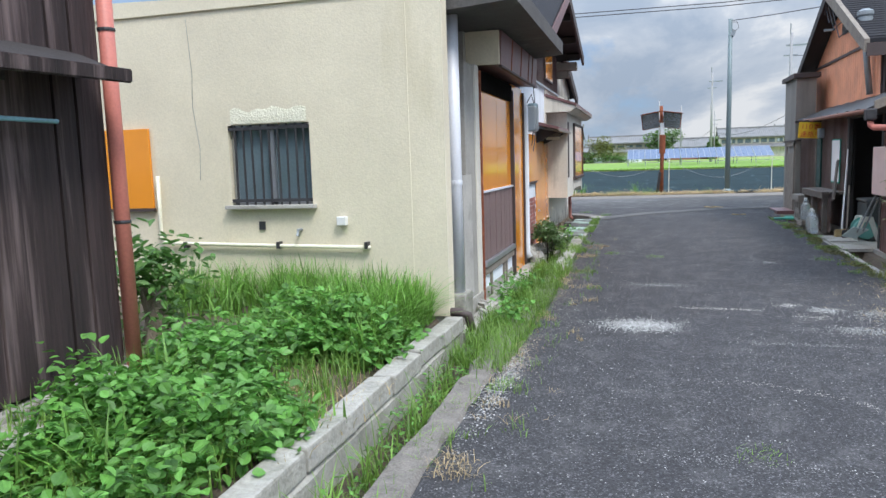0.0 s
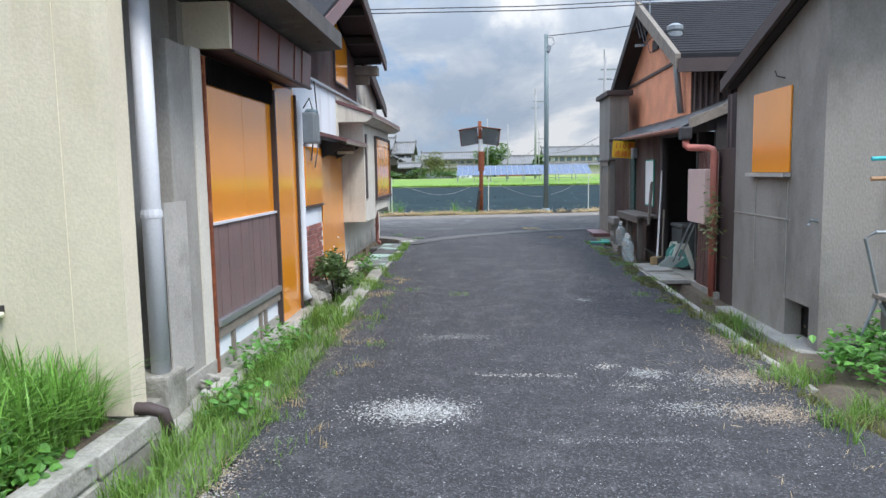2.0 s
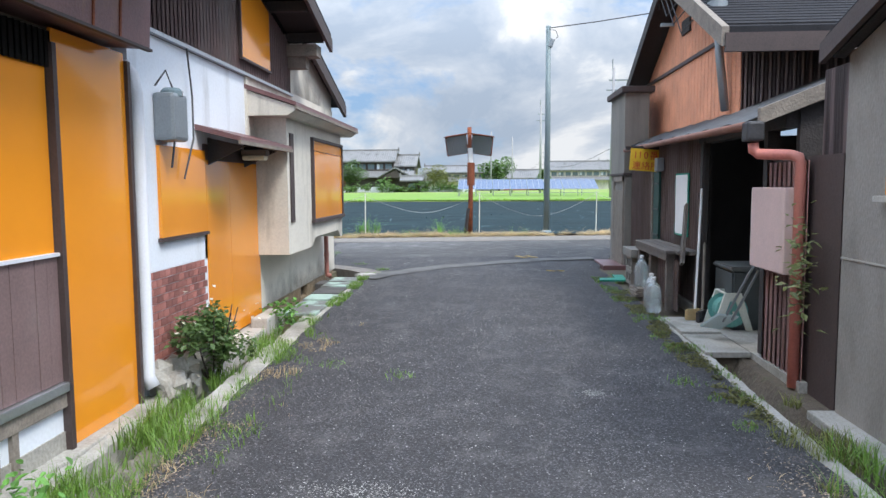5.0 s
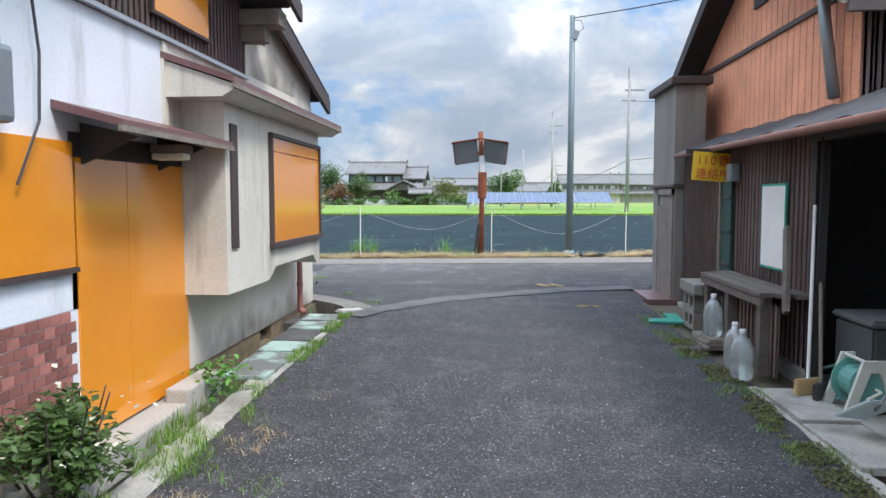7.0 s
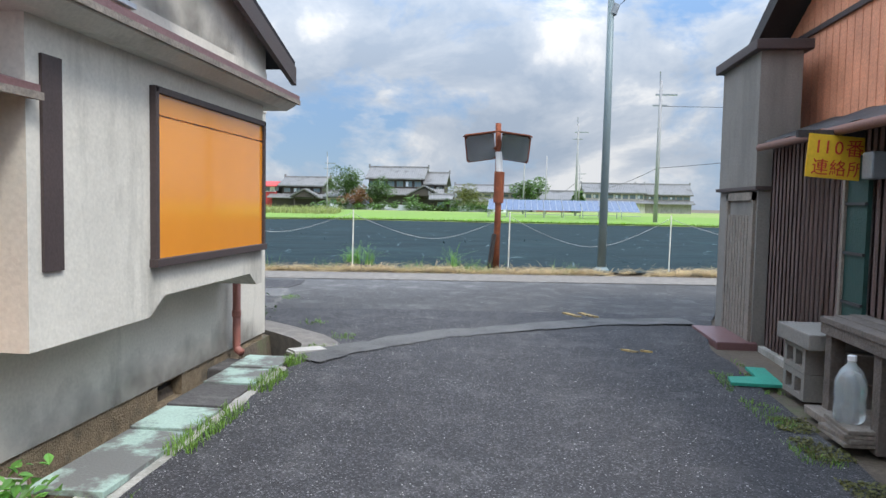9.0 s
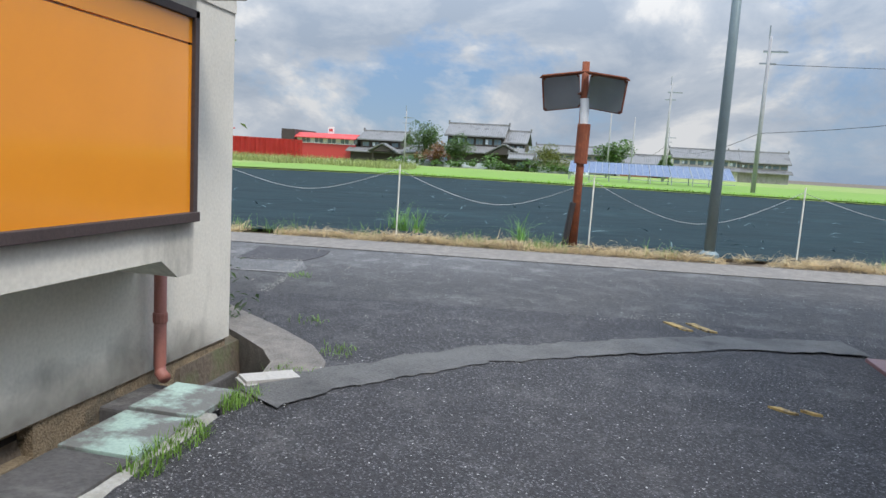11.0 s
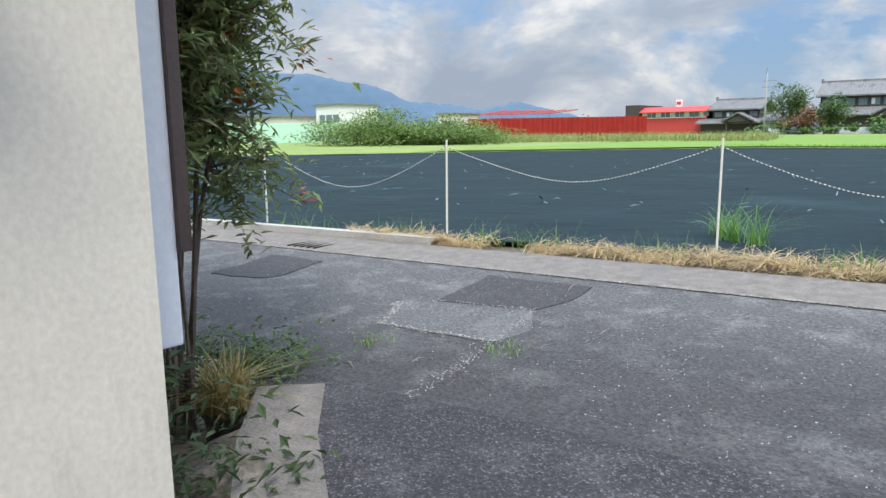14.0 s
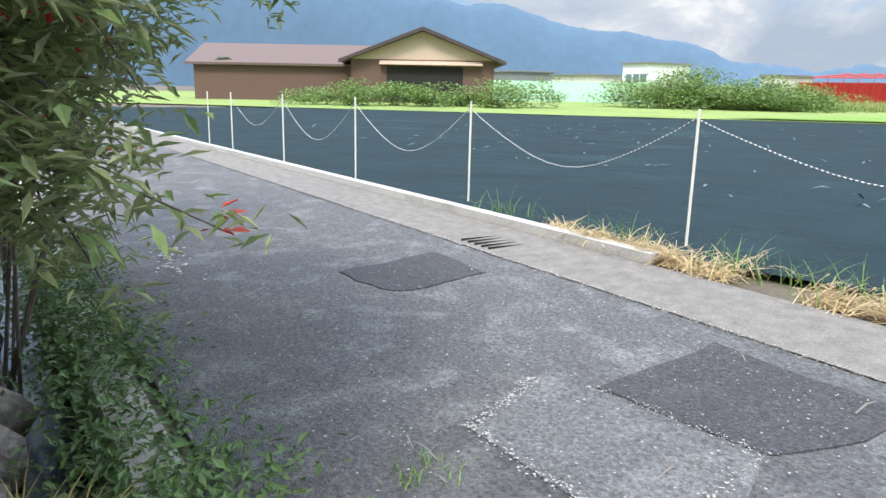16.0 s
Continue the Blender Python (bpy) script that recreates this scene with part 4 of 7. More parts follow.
    part("name_plate", boxes((-1.7, -1.66, 11.42, 11.62, 1.84, 1.9)), ALU, b)
    # bay window
    prof = [(12.69, 0.81), (13.72, 0.81), (13.9, 0.92), (15.28, 0.92), (15.42, 0.82), (15.56, 0.82), (15.56, 2.34), (12.69, 2.34)]
    bay = part("bay", prism(prof, -1.7, -1.35), MORTAR_PALE, b, "pale mortar bay box")
    part("bay_slot", boxes((-1.352, -1.335, 12.78, 12.92, 1.16, 2.13)), DARK_TRIM, b, "dark brown narrow panel")
    part("bay_board", boxes((-1.35, -1.33, 13.77, 15.49, 1.15, 1.98), (-1.35, -1.33, 13.77, 15.49, 1.99, 2.11)), ORANGE, b, "glossy orange board over bay window")
    part("bay_frame", boxes((-1.36, -1.31, 13.73, 13.77, 1.1, 2.15), (-1.36, -1.31, 15.49, 15.53, 1.1, 2.15), (-1.36, -1.31, 13.73, 15.53, 2.11, 2.15), (-1.36, -1.3, 13.72, 15.54, 1.1, 1.15), bevel=0.005), DARK_TRIM, b, "dark brown window frame")
    part("canopy", prism([(-1.7, 2.56), (-1.16, 2.38), (-1.16, 2.42), (-1.7, 2.61)], 12.4, 15.95, "y"), BROWN_METAL, b, "rust-red tin canopy")
    part("canopy_fascia", prism([(-1.7, 2.285), (-1.7, 2.55), (-1.175, 2.375), (-1.175, 2.335), (-1.26, 2.285)], 12.42, 15.9, "y"), MORTAR_PALE, b)
    part("canopy_trim", boxes((-1.18, -1.155, 12.4, 15.96, 2.345, 2.38)), GREY_WOOD, b)
    part("red_downpipe", tube([(-1.62, 15.68, 0.92), (-1.62, 15.68, 0.26), (-1.61, 15.67, 0.22), (-1.56, 15.64, 0.2)], 0.034, 12), RED_DULL, b, "dull red-brown downpipe", smooth=True)
    part("pipe_joint", lathe([(0.037, 0), (0.04, 0.01), (0.04, 0.05), (0.037, 0.06)], (-1.62, 15.68, 0.5), 12), RED_DULL, b)
    for k in range(9):
        part("rusty_screw", lathe([(0.012, 0), (0.008, 0.006)], (0, 0, 0), 6), RUST, b).matrix_local = pose(-1.66 + 0.09 * (k % 3) + 0.02 * math.sin(k * 2.2), 12.688, 1.25 + 0.16 * (k // 3) + 0.03 * math.sin(k * 1.3), 90, 0, 0)
    part("gable_stain", plate(lambda u, v: (-1.697, 14.2 + 1.75 * u, 2.745 + (0.62 - 0.34 * u) * v), 8, 4), SOOT_STAIN, b, "black mould stain on gable")
    part("foot_stain", plate(lambda u, v: (-1.697, 12.76 + 3.8 * u, 0.207 + 0.42 * v), 8, 4), SOOT_STAIN, b, "dark mould along wall foot")
    part("wall_hook", tube([(-1.7, 14.42, 3.08), (-1.62, 14.42, 3.08), (-1.62, 14.5, 3.08), (-1.62, 14.5, 3.14)], 0.008, 6), IRON, b)
    part("wall_hook", tube([(-1.7, 14.42, 3.14), (-1.62, 14.42, 3.14), (-1.62, 14.47, 3.14)], 0.008, 6), IRON, b)
    # shutter box on the north side
    part("shutter_box", boxes((-3.2, -1.99, 16.59, 16.82, 0.82, 2.35), bevel=0.01), PLASTER_WHITE, b, "bluish white shutter box")
    part("box_trim", boxes((-3.2, -1.97, 16.82, 16.86, 1.12, 2.35)), DARK_TRIM, b)
    part("west_wall", boxes((-6.5, -6.4, 9.98, 16.45, 0, 3.1)), MORTAR_GREY, b)
    # downpipe and meter
    part("white_downpipe", tube([(-1.72, 9.93, 2.4), (-1.66, 9.95, 2.33), (-1.64, 9.96, 2.2), (-1.64, 9.96, 0.2), (-1.6, 9.96, 0.12)], 0.05, 12), WHITE_PVC, b, "white plastic downpipe", smooth=True)
    part("pipe_shoe", tube([(-1.66, 10.02, 0.2), (-1.55, 10.05, 0.12), (-1.5, 10.05, 0.02)], 0.06, 12), CONCRETE, b)
    meter = part("electric_meter", boxes((-1.7, -1.53, 10.33, 10.58, 1.9, 2.26), bevel=0.03), STEEL, b, "grey electricity meter box")
    part("meter_face", lathe([(0.08, 0), (0.08, 0.04), (0.06, 0.06)], (-1.6, 10.45, 2.24), 14), GLASS_DARK, meter)
    part("cable", tube([(-1.66, 10.9, 2.68), (-1.64, 10.93, 2.3), (-1.62, 10.88, 1.95), (-1.64, 10.72, 1.62)], 0.008, 6), IRON, b, "loose black cable")
    part("cable", tube([(-1.66, 10.3, 2.3), (-1.6, 10.36, 2.42), (-1.58, 10.42, 2.3), (-1.6, 10.47, 1.9), (-1.62, 10.45, 1.7)], 0.008, 6), IRON, b, "loose black cable")
    return b


def wooden_shed():
    b = thing("wooden_shed", (-3.5, 2.0, 0.3), "weathered dark wooden shed with upright boards", "shed")
    y = 3.5
    for i in range(12):
        w = (0.2, 0.15, 0.27, 0.18, 0.24, 0.13)[i % 6]
        y -= w
        low = 0.36 + 0.03 * math.sin(i * 2.3)
        part("board", boxes((-3.062 - 0.008 * (i % 2), -3.03 - 0.009 * (i % 3), y + 0.005, y + w - 0.004, low, 3.4), bevel=0.004), DARK_WOOD, b)
        if i % 2 == 0:
            for z in (0.72, 1.18 + 0.1 * (i % 4)):
                part("knot", lathe([(0.024, 0), (0.02, 0.006), (0.008, 0.008)], (0, 0, 0), 8), BLACK_WOOD, b).matrix_local = pose(-3.03 - 0.009 * (i % 3), y + w * 0.55, z, 0, 90, 0)
    part("footing_slab", boxes((-3.0, -2.62, -2.0, 2.7, 0.1, 0.31), bevel=0.02), CONCRETE_PALE, b, "pale cracked concrete footing slab")
    part("back", boxes((-5.0, -3.08, -2.0, 3.48, 0.3, 3.4)), BLACK_WOOD, b)
    part("base", boxes((-5.0, -2.98, -2.0, 3.5, -0.1, 0.35), bevel=0.02), CONCRETE_PALE, b, "pale concrete footing")
    part("downpipe", tube([(-2.98, 3.52, 0.3), (-2.98, 3.52, 3.4)], 0.045, 12), RED_PVC, b, "red-brown downpipe", smooth=True)
    for z in (1.2, 2.3):
        part("pipe_clip", lathe([(0.049, 0), (0.051, 0.01), (0.049, 0.02)], (-2.98, 3.52, z), 12), IRON, b)
    part("ledge", prism([(-3.06, 2.1), (-2.72, 1.98), (-2.72, 2.03), (-3.06, 2.17)], 0.5, 3.35, "y"), BLACK_WOOD, b, "sagging dark window ledge roof")
    part("ledge_edge", turned_box(pose(-2.72, 2.2, 1.995, 1.2, 4, 0), 0.035, 2.34, 0.075, 0.008), DARK_WOOD, b, "splintered ledge edge board")
    for k, (y0, y1) in enumerate(((0.5, 1.3), (1.3, 2.1), (2.1, 2.75))):
        part("ledge_batten", boxes((-3.06, -2.8 - 0.06 * k, y0, y1, 1.95 - 0.02 * (2 - k), 2.03)), BLACK_WOOD, b)
    part("tarp_scrap", turned_box(pose(-2.86, 2.35, 2.1, 4, 20, 8), 0.16, 0.28, 0.02, 0.006), WHITE_PVC, b, "pale scrap on ledge")
    part("ledge_box", boxes((-3.06, -2.9, 0.5, 2.6, 1.65, 2.06)), DARK, b)
    part("rail", tube([(-2.9, 0.8, 1.78), (-2.93, 3.05, 1.77)], 0.012, 8), material("blue_plastic", (0.2, 0.38, 0.45), 0.5), b, "blue laundry pole")
    part("eave_roof", prism([(-5.0, 3.9), (-2.9, 3.3), (-2.9, 3.36), (-5.0, 3.98)], -2.0, 3.75, "y"), DARK_WOOD, b)
    part("eave_stub", boxes((-3.5, -2.9, 3.5, 3.9, 2.62, 2.68), (-3.4, -2.95, 3.5, 3.78, 2.72, 2.84)), RUST, b)
    return b


# ---- buildings on the east side ----
def grey_building():
    b = thing("grey_mortar_building", (5.0, 9.0, 0), "grey mortar outbuilding with orange boarded window", "building")

    def top(y):
        return 2.38 + 0.33 * (9.96 - y)
    part("wall", prism([(7.95, 0.0), (8.12, 0.0), (8.12, 0.34), (8.6, 0.34), (8.6, 0.0), (9.96, 0.0), (9.96, top(9.96)), (7.95, top(7.95))], 3.15, 3.3), MORTAR_WALL, b, "stained grey mortar wall with repair joints")
    part("south_wall", boxes((3.3, 8.0, 7.95, 8.1, 0, top(7.95))), MORTAR_WALL, b, "dull grey mortar wall")
    part("north_wall", boxes((3.3, 8.0, 9.81, 9.96, 0, top(9.96))), MORTAR_WALL, b)
    part("foundation", boxes((2.98, 3.3, 7.9, 10.0, -0.25, 0.0), (3.3, 8.0, 7.9, 8.1, -0.25, 0.0), bevel=0.012), CONCRETE, b, "mossy concrete footing")
    # near-black block behind the wall paints in the unlit depth of the hole
    part("vent_hole", boxes((3.32, 3.5, 8.12, 8.6, 0.0, 0.34)), DARK, b)
    part("roof", prism([(10.02, 2.44), (7.4, 3.305), (7.4, 3.385), (10.02, 2.52)], 3.02, 8.2), SLATE, b)
    part("rake_board", prism([(10.04, 2.34), (7.4, 3.21), (7.4, 3.34), (10.04, 2.47)], 2.99, 3.03), DARK_TRIM, b, "dark rake board")
    part("rafter", prism([(10.0, 2.37), (7.4, 3.23), (7.4, 3.3), (10.0, 2.44)], 3.06, 3.14), BLACK_WOOD, b)
    part("orange_board", boxes((3.132, 3.148, 8.57, 9.44, 1.48, 2.25), bevel=0.002), ORANGE, b, "glossy orange board over window")
    part("board_sill", boxes((3.08, 3.148, 8.56, 9.48, 1.44, 1.475)), CONCRETE_PALE, b)
    part("wall_joint", boxes((3.143, 3.15, 8.55, 9.96, 1.05, 1.062), (3.143, 3.15, 8.6, 8.612, 0.34, 1.45), (3.143, 3.15, 9.35, 9.362, 0.5, 1.45)), CONCRETE, b)
    part("hook", tube([(3.15, 8.75, 2.33), (3.08, 8.76, 2.35), (3.07, 8.78, 2.4)], 0.006, 6), IRON, b)
    part("wall_tap", tube([(3.15, 8.02, 1.08), (3.09, 8.02, 1.09), (3.08, 8.03, 1.05)], 0.013, 8), STEEL, b)
    return b


def corrugated_barn():
    b = thing("corrugated_barn", (5.0, 14.0, 0.1), "rusty corrugated barn with open lean-to porch", "barn")

    def rake(y):
        return 4.5 - 0.49 * abs(y - 15.95)
    y = 13.56
    while y < 18.3:
        w = 0.15
        z0, z1 = rake(y + 0.004) - 0.06, rake(y + w) - 0.06
        part("gable_sheet", prism([(y + 0.014, 2.3), (y + w, 2.3), (y + w, z1), (y + 0.014, z0)], 3.69 + 0.002 * math.sin(y * 40), 3.735), RUST_SHEET, b, "rust-orange upright gable sheet")
        y += w
    part("wall_core", prism([(13.6, 0.1), (18.35, 0.1), (18.35, rake(18.35) - 0.08), (15.95, 4.4), (13.6, rake(13.6) - 0.08)], 3.74, 3.86), BLACK_WOOD, b)
    part("trim_rail", boxes((3.66, 3.7, 14.0, 18.3, 3.28, 3.33)), DARK_TRIM, b)
    part("south_wall", corrugated((3.7, 13.55), (1, 0), 4.5, 2.3, 3.18, pitch=0.09, depth=0.011), GREY_SHEET, b, "purple-grey corrugated wall")
    part("roof_south", prism([(15.95, 4.55), (13.15, 3.18), (13.15, 3.25), (15.95, 4.63)], 3.38, 9.0), SLATE, b, "dark slate roof")
    for i in range(24):
        y = 13.2 + i * 0.113
        z = 3.255 + (y - 13.15) * 0.4893
        part("slate_course", prism([(y, z), (y + 0.12, z + 0.058), (y + 0.12, z + 0.062), (y, z + 0.014)], 3.41, 9.0), SLATE, b)
    part("roof_north", prism([(15.95, 4.55), (18.75, 3.18), (18.75, 3.25), (15.95, 4.63)], 3.38, 9.0), SLATE, b, "dark slate roof")
    part("barge_board", prism([(15.95, 4.4), (18.78, 3.02), (18.78, 3.2), (15.95, 4.6)], 3.34, 3.38), BLACK_WOOD, b)
    part("barge_board", prism([(15.95, 4.42), (13.1, 3.03), (13.1, 3.24), (15.95, 4.66)], 3.32, 3.4), GREY_WOOD, b)
    part("soffit", prism([(15.95, 4.5), (18.7, 3.15), (18.7, 3.165), (15.95, 4.53)], 3.38, 3.72), BLACK_WOOD, b)
    part("fascia", boxes((3.36, 9.0, 13.08, 13.13, 2.97, 3.17)), DARK_TRIM, b)
    part("gable_vent", boxes((3.66, 3.7, 15.6, 16.0, 3.72, 3.92)), BLACK_WOOD, b)
    part("flue", tube([(3.62, 13.85, 2.42), (3.58, 13.98, 3.1), (3.56, 14.05, 3.62)], 0.05, 12), STEEL, b, "grey sheet-metal flue", smooth=True)
    part("flue_cap", lathe([(0.07, 0), (0.12, 0.02), (0.12, 0.1), (0.1, 0.11), (0.13, 0.14), (0.13, 0.2), (0.06, 0.24)], (3.56, 14.05, 3.62), 14), STEEL, b)
    # porch roof, its eave slightly skewed to the lane
    def porch(u, v):
        y = 10.75 + v * 6.2
        ex, ez = 2.8 + 0.045 * (y - 10.75), 2.03 + 0.018 * (y - 10.75)
        x = ex + u * (5.35 - ex)
        return (x, y, ez + (x - ex) * 0.39 + 0.012 * math.sin(y * 9) * 1.0)
    bm = plate(porch, 8, 60)
    bmesh.ops.solidify(bm, geom=bm.faces[:], thickness=0.03)
    part("porch_roof", bm, KAWARA, b, "sagging grey porch roof")
    part("gutter", tube([(2.77, 10.75, 1.99), (2.92, 14.0, 2.05), (3.05, 16.95, 2.1)], 0.034, 10), GUTTER_RUST, b, "rust-brown eave gutter", smooth=True)
    part("gutter_head", boxes((2.75, 2.88, 10.63, 10.77, 1.87, 2.02), bevel=0.02), IRON, b)
    part("gutter_pipe", tube([(2.82, 10.7, 1.86), (2.825, 10.7, 1.8), (2.85, 10.68, 1.775), (3.04, 10.54, 1.76), (3.08, 10.5, 1.74), (3.09, 10.49, 1.7), (3.09, 10.49, 0.02)], 0.04, 12), RED_PVC, b, "red-brown downpipe", smooth=True)
    part("porch_fascia", prism([(2.86, 2.0), (4.6, 2.68), (4.6, 2.8), (2.86, 2.12)], 10.68, 10.74, "y"), GREY_WOOD, b, "grey split fascia board")
    part("porch_gable", prism([(3.2, 1.7), (5.3, 1.7), (5.3, 2.9), (3.2, 2.12)], 10.78, 10.84, "y"), BLACK_WOOD, b)
    # lower walls
    part("end_panel", corrugated((3.13, 10.42), (0, 1), 0.78, 0.0, 1.72, pitch=0.09, depth=0.011), PINK_SHEET, b, "faded pink corrugated panel")
    part("end_panel_core", boxes((3.16, 3.24, 10.0, 11.2, -0.1, 1.75)), DARK_TRIM, b)
    part("side_board", boxes((3.2, 3.26, 9.98, 10.4, -0.1, 2.35)), DARK_WOOD, b)
    part("front_wall", corrugated((3.16, 13.05), (0, 1), 3.85, 0.18, 2.15, pitch=0.09, depth=0.011), GREY_SHEET, b, "brown-grey corrugated wall")
    part("front_core", boxes((3.19, 3.25, 13.05, 16.9, 0.05, 2.15)), BLACK_WOOD, b)
    part("plinth", boxes((3.1, 3.25, 13.05, 16.9, -0.1, 0.2), bevel=0.01), CONCRETE, b)
    part("post", boxes((3.12, 3.22, 12.98, 13.06, 0.1, 2.12)), BLACK_WOOD, b)
    part("post", boxes((3.12, 3.22, 11.2, 11.28, 0.1, 2.1)), BLACK_WOOD, b)
    part("beam", boxes((3.1, 3.22, 10.8, 13.06, 1.98, 2.12)), BLACK_WOOD, b)
    part("back_wall", boxes((5.2, 5.3, 10.0, 13.6, 0, 2.9)), BLACK_WOOD, b)
    part("porch_floor", boxes((3.1, 5.2, 10.4, 13.6, -0.1, 0.08)), CONCRETE, b)
    part("inner_wall", boxes((3.25, 5.2, 13.6, 13.7, 0, 2.1)), BLACK_WOOD, b)
    part("inner_wall", boxes((3.25, 5.2, 10.0, 10.06, 0, 2.0)), BLACK_WOOD, b)
    part("window", boxes((3.12, 3.15, 14.92, 15.22, 0.5, 1.9)), GREEN_NET, b, "dark green netted narrow window")
    for z in (0.85, 1.2, 1.55):
        part("glazing_bar", boxes((3.105, 3.125, 14.92, 15.22, z, z + 0.02)), IRON, b)
    part("window_frame", boxes((3.1, 3.15, 15.22, 15.26, 0.5, 1.95)), GREY_WOOD, b)
    part("wall_meter", boxes((3.04, 3.14, 14.72, 14.86, 1.72, 1.9), bevel=0.015), STEEL, b)
    part("electric_box", boxes((2.99, 3.125, 10.5, 11.17, 0.87, 1.52), bevel=0.012), material("faded_box", (0.62, 0.46, 0.43), 0.5, var=0.1, stain=(0.5, 0.36, 0.25), stain_at=(0.6, 0.8), streak=True), b, "faded pinkish steel switch box")
    part("box_door", boxes((2.995, 3.12, 11.17, 11.18, 0.89, 1.5)), WHITE_PAINT, b, "cream end door of switch box")
    part("box_latch", boxes((3.03, 3.05, 11.18, 11.19, 1.12, 1.26)), IRON, b)
    for y, z in ((15.9, 4.62), (15.2, 4.3), (16.4, 4.4)):
        part("aerial_rod", tube([(3.42, y, z - 0.2), (3.42, y + 0.02, z + 0.9)], 0.014, 6), STEEL, b)
    part("aerial_arm", tube([(3.42, 15.7, 5.05), (3.42, 16.5, 5.1)], 0.01, 6), STEEL, b)
    for k, (y0, z0) in enumerate(((14.2, 3.6), (14.6, 3.8), (15.0, 4.0))):
        part("service_wire", tube([(3.36, y0, z0), (3.34, y0 + 0.6, z0 - 0.08), (3.36, 15.6 + 0.2 * k, 4.25), (3.36, 15.95, 4.7)], 0.008, 5), IRON, b, "tangled service wire")
    part("wire_bracket", boxes((3.2, 3.38, 15.3, 15.36, 3.72, 3.76)), STEEL, b)
    part("notice_tape", boxes((3.128, 3.146, 13.55, 14.1, 0.93, 1.68)), GREEN_PLASTIC, b, "faded green tape border")
    part("white_notice", boxes((3.125, 3.142, 13.57, 14.08, 0.95, 1.66), bevel=0.006), WHITE_PAINT, b, "blank white notice board")
    return b


def store_tower():
    b = thing("store_tower", (3.3, 17.6, 0.2), "narrow grey mortar store with slatted door", "outhouse")
    part("lower_wall", boxes((3.06, 3.7, 16.96, 18.25, 0.05, 1.7)), MORTAR_DARK, b)
    part("upper_wall", boxes((3.06, 3.45, 17.05, 18.3, 1.7, 3.04)), MORTAR_DARK, b)
    part("cap", boxes((2.99, 3.52, 16.97, 18.4, 3.04, 3.14), bevel=0.01), DARK_TRIM, b, "dark sheet-metal cap")
    part("ledge", boxes((3.02, 3.74, 16.92, 18.3, 1.7, 1.735)), DARK_TRIM, b)
    part("door_frame", boxes((3.03, 3.07, 17.0, 17.06, 0.2, 1.68), (3.03, 3.07, 17.84, 17.9, 0.2, 1.68), (3.03, 3.07, 17.0, 17.9, 1.6, 1.68)), GREY_WOOD, b)
    for i in range(8):
        y = 17.07 + i * 0.097
        part("slat", boxes((3.035, 3.058, y, y + 0.075, 0.22, 1.45)), GREY_WOOD, b)
    part("step", boxes((2.72, 3.1, 16.9, 17.9, 0.05, 0.22), bevel=0.01), BROWN_METAL, b)
    return b


cream_building()
white_house()
wooden_shed()
grey_building()
corrugated_barn()
store_tower()

# ---- kerbs and gutter covers ----
def rough_bar(name, x0, x1, low, top, y0, y1, mat, label, rough=0.02, seed=0):
    """A concrete strip along the lane with chipped, uneven edges; top is a height or a function of y."""
    bm = bmesh.new()
    n = int((y1 - y0) / 0.09)
    prev = None
    for i in range(n + 1):
        y = y0 + (y1 - y0) * i / n
        t = top(y) if callable(top) else top
        j = [rough * (noise.noise((k * 7.3 + seed, y * 2.6, 1)) + 0.8 * noise.noise((k * 3.1 + seed, y * 9, 4))) for k in range(4)]
        ring = [bm.verts.new(p) for p in ((x0, y, low), (x1, y, low), (x1 + j[0], y, t - 0.03 + j[2] * 0.4), (x1 - 0.025 + j[0], y, t + j[2] * 0.5), (x0 + 0.025 + j[1], y, t + j[3] * 0.5), (x0 + j[1], y, t - 0.03 + j[3] * 0.4))]
        if prev:
            for k in range(6):
                bm.faces.new((prev[k], prev[(k + 1) % 6], ring[(k + 1) % 6], ring[k]))
        else:
            bm.faces.new(ring)
        prev = ring
    bm.faces.new(prev[::-1])
    return solid(name, bm, mat, label, "kerb", kind="structure")


kerb = rough_bar("yard_kerb", -1.71, -1.56, -0.34, 0.03, -6, 5.95, CONCRETE, "weathered concrete kerb wall of weedy yard", 0.012, 3)
block_meshes = []
for v in range(3):
    bm = boxes((-0.078, 0.078, 0.005, 0.595, 0, 0.125), bevel=0.014)
    for w in bm.verts:
        w.co += Vector((noise.noise(w.co * 9 + Vector((v * 5, 0, 0))), 0, noise.noise(w.co * 7 + Vector((0, v * 5, 3))))) * 0.012
    first = link("kerb_block", bm, CONCRETE)
    first.location, first.parent = (-1.632, -1.85 + 0.6 * v, 0.028), kerb
    block_meshes.append(first.data)
for k in range(3, 13):
    ob = new("kerb_block", block_meshes[k % 3])
    ob.location, ob.rotation_euler = (-1.632 + 0.006 * math.sin(k * 2.7), -1.85 + 0.6 * k, 0.028 + 0.005 * math.sin(k * 1.9)), (0.006 * math.sin(k * 3), 0.03 * math.sin(k * 1.3), 0.008 * math.sin(k * 2.1))
    ob.parent = kerb
rough_bar("gutter_lip", -1.27, -1.05, -0.3, 0.0, -6, 9.5, CONCRETE_ROAD, "worn concrete lip of roadside gutter", 0.035, 9)
rough_bar("gutter_lip_2", -1.28, -1.04, -0.3, lambda y: 0.01 + 0.0266 * (y - 9.5), 9.5, 15.32, CONCRETE, "worn concrete lip of roadside gutter", 0.03, 14)
rough_bar("gutter_wall", -1.66, -1.5, -0.3, lambda y: -0.02 + 0.012 * (y - 6.0), 6.0, 12.8, CONCRETE, "broken concrete gutter wall", 0.045, 21)
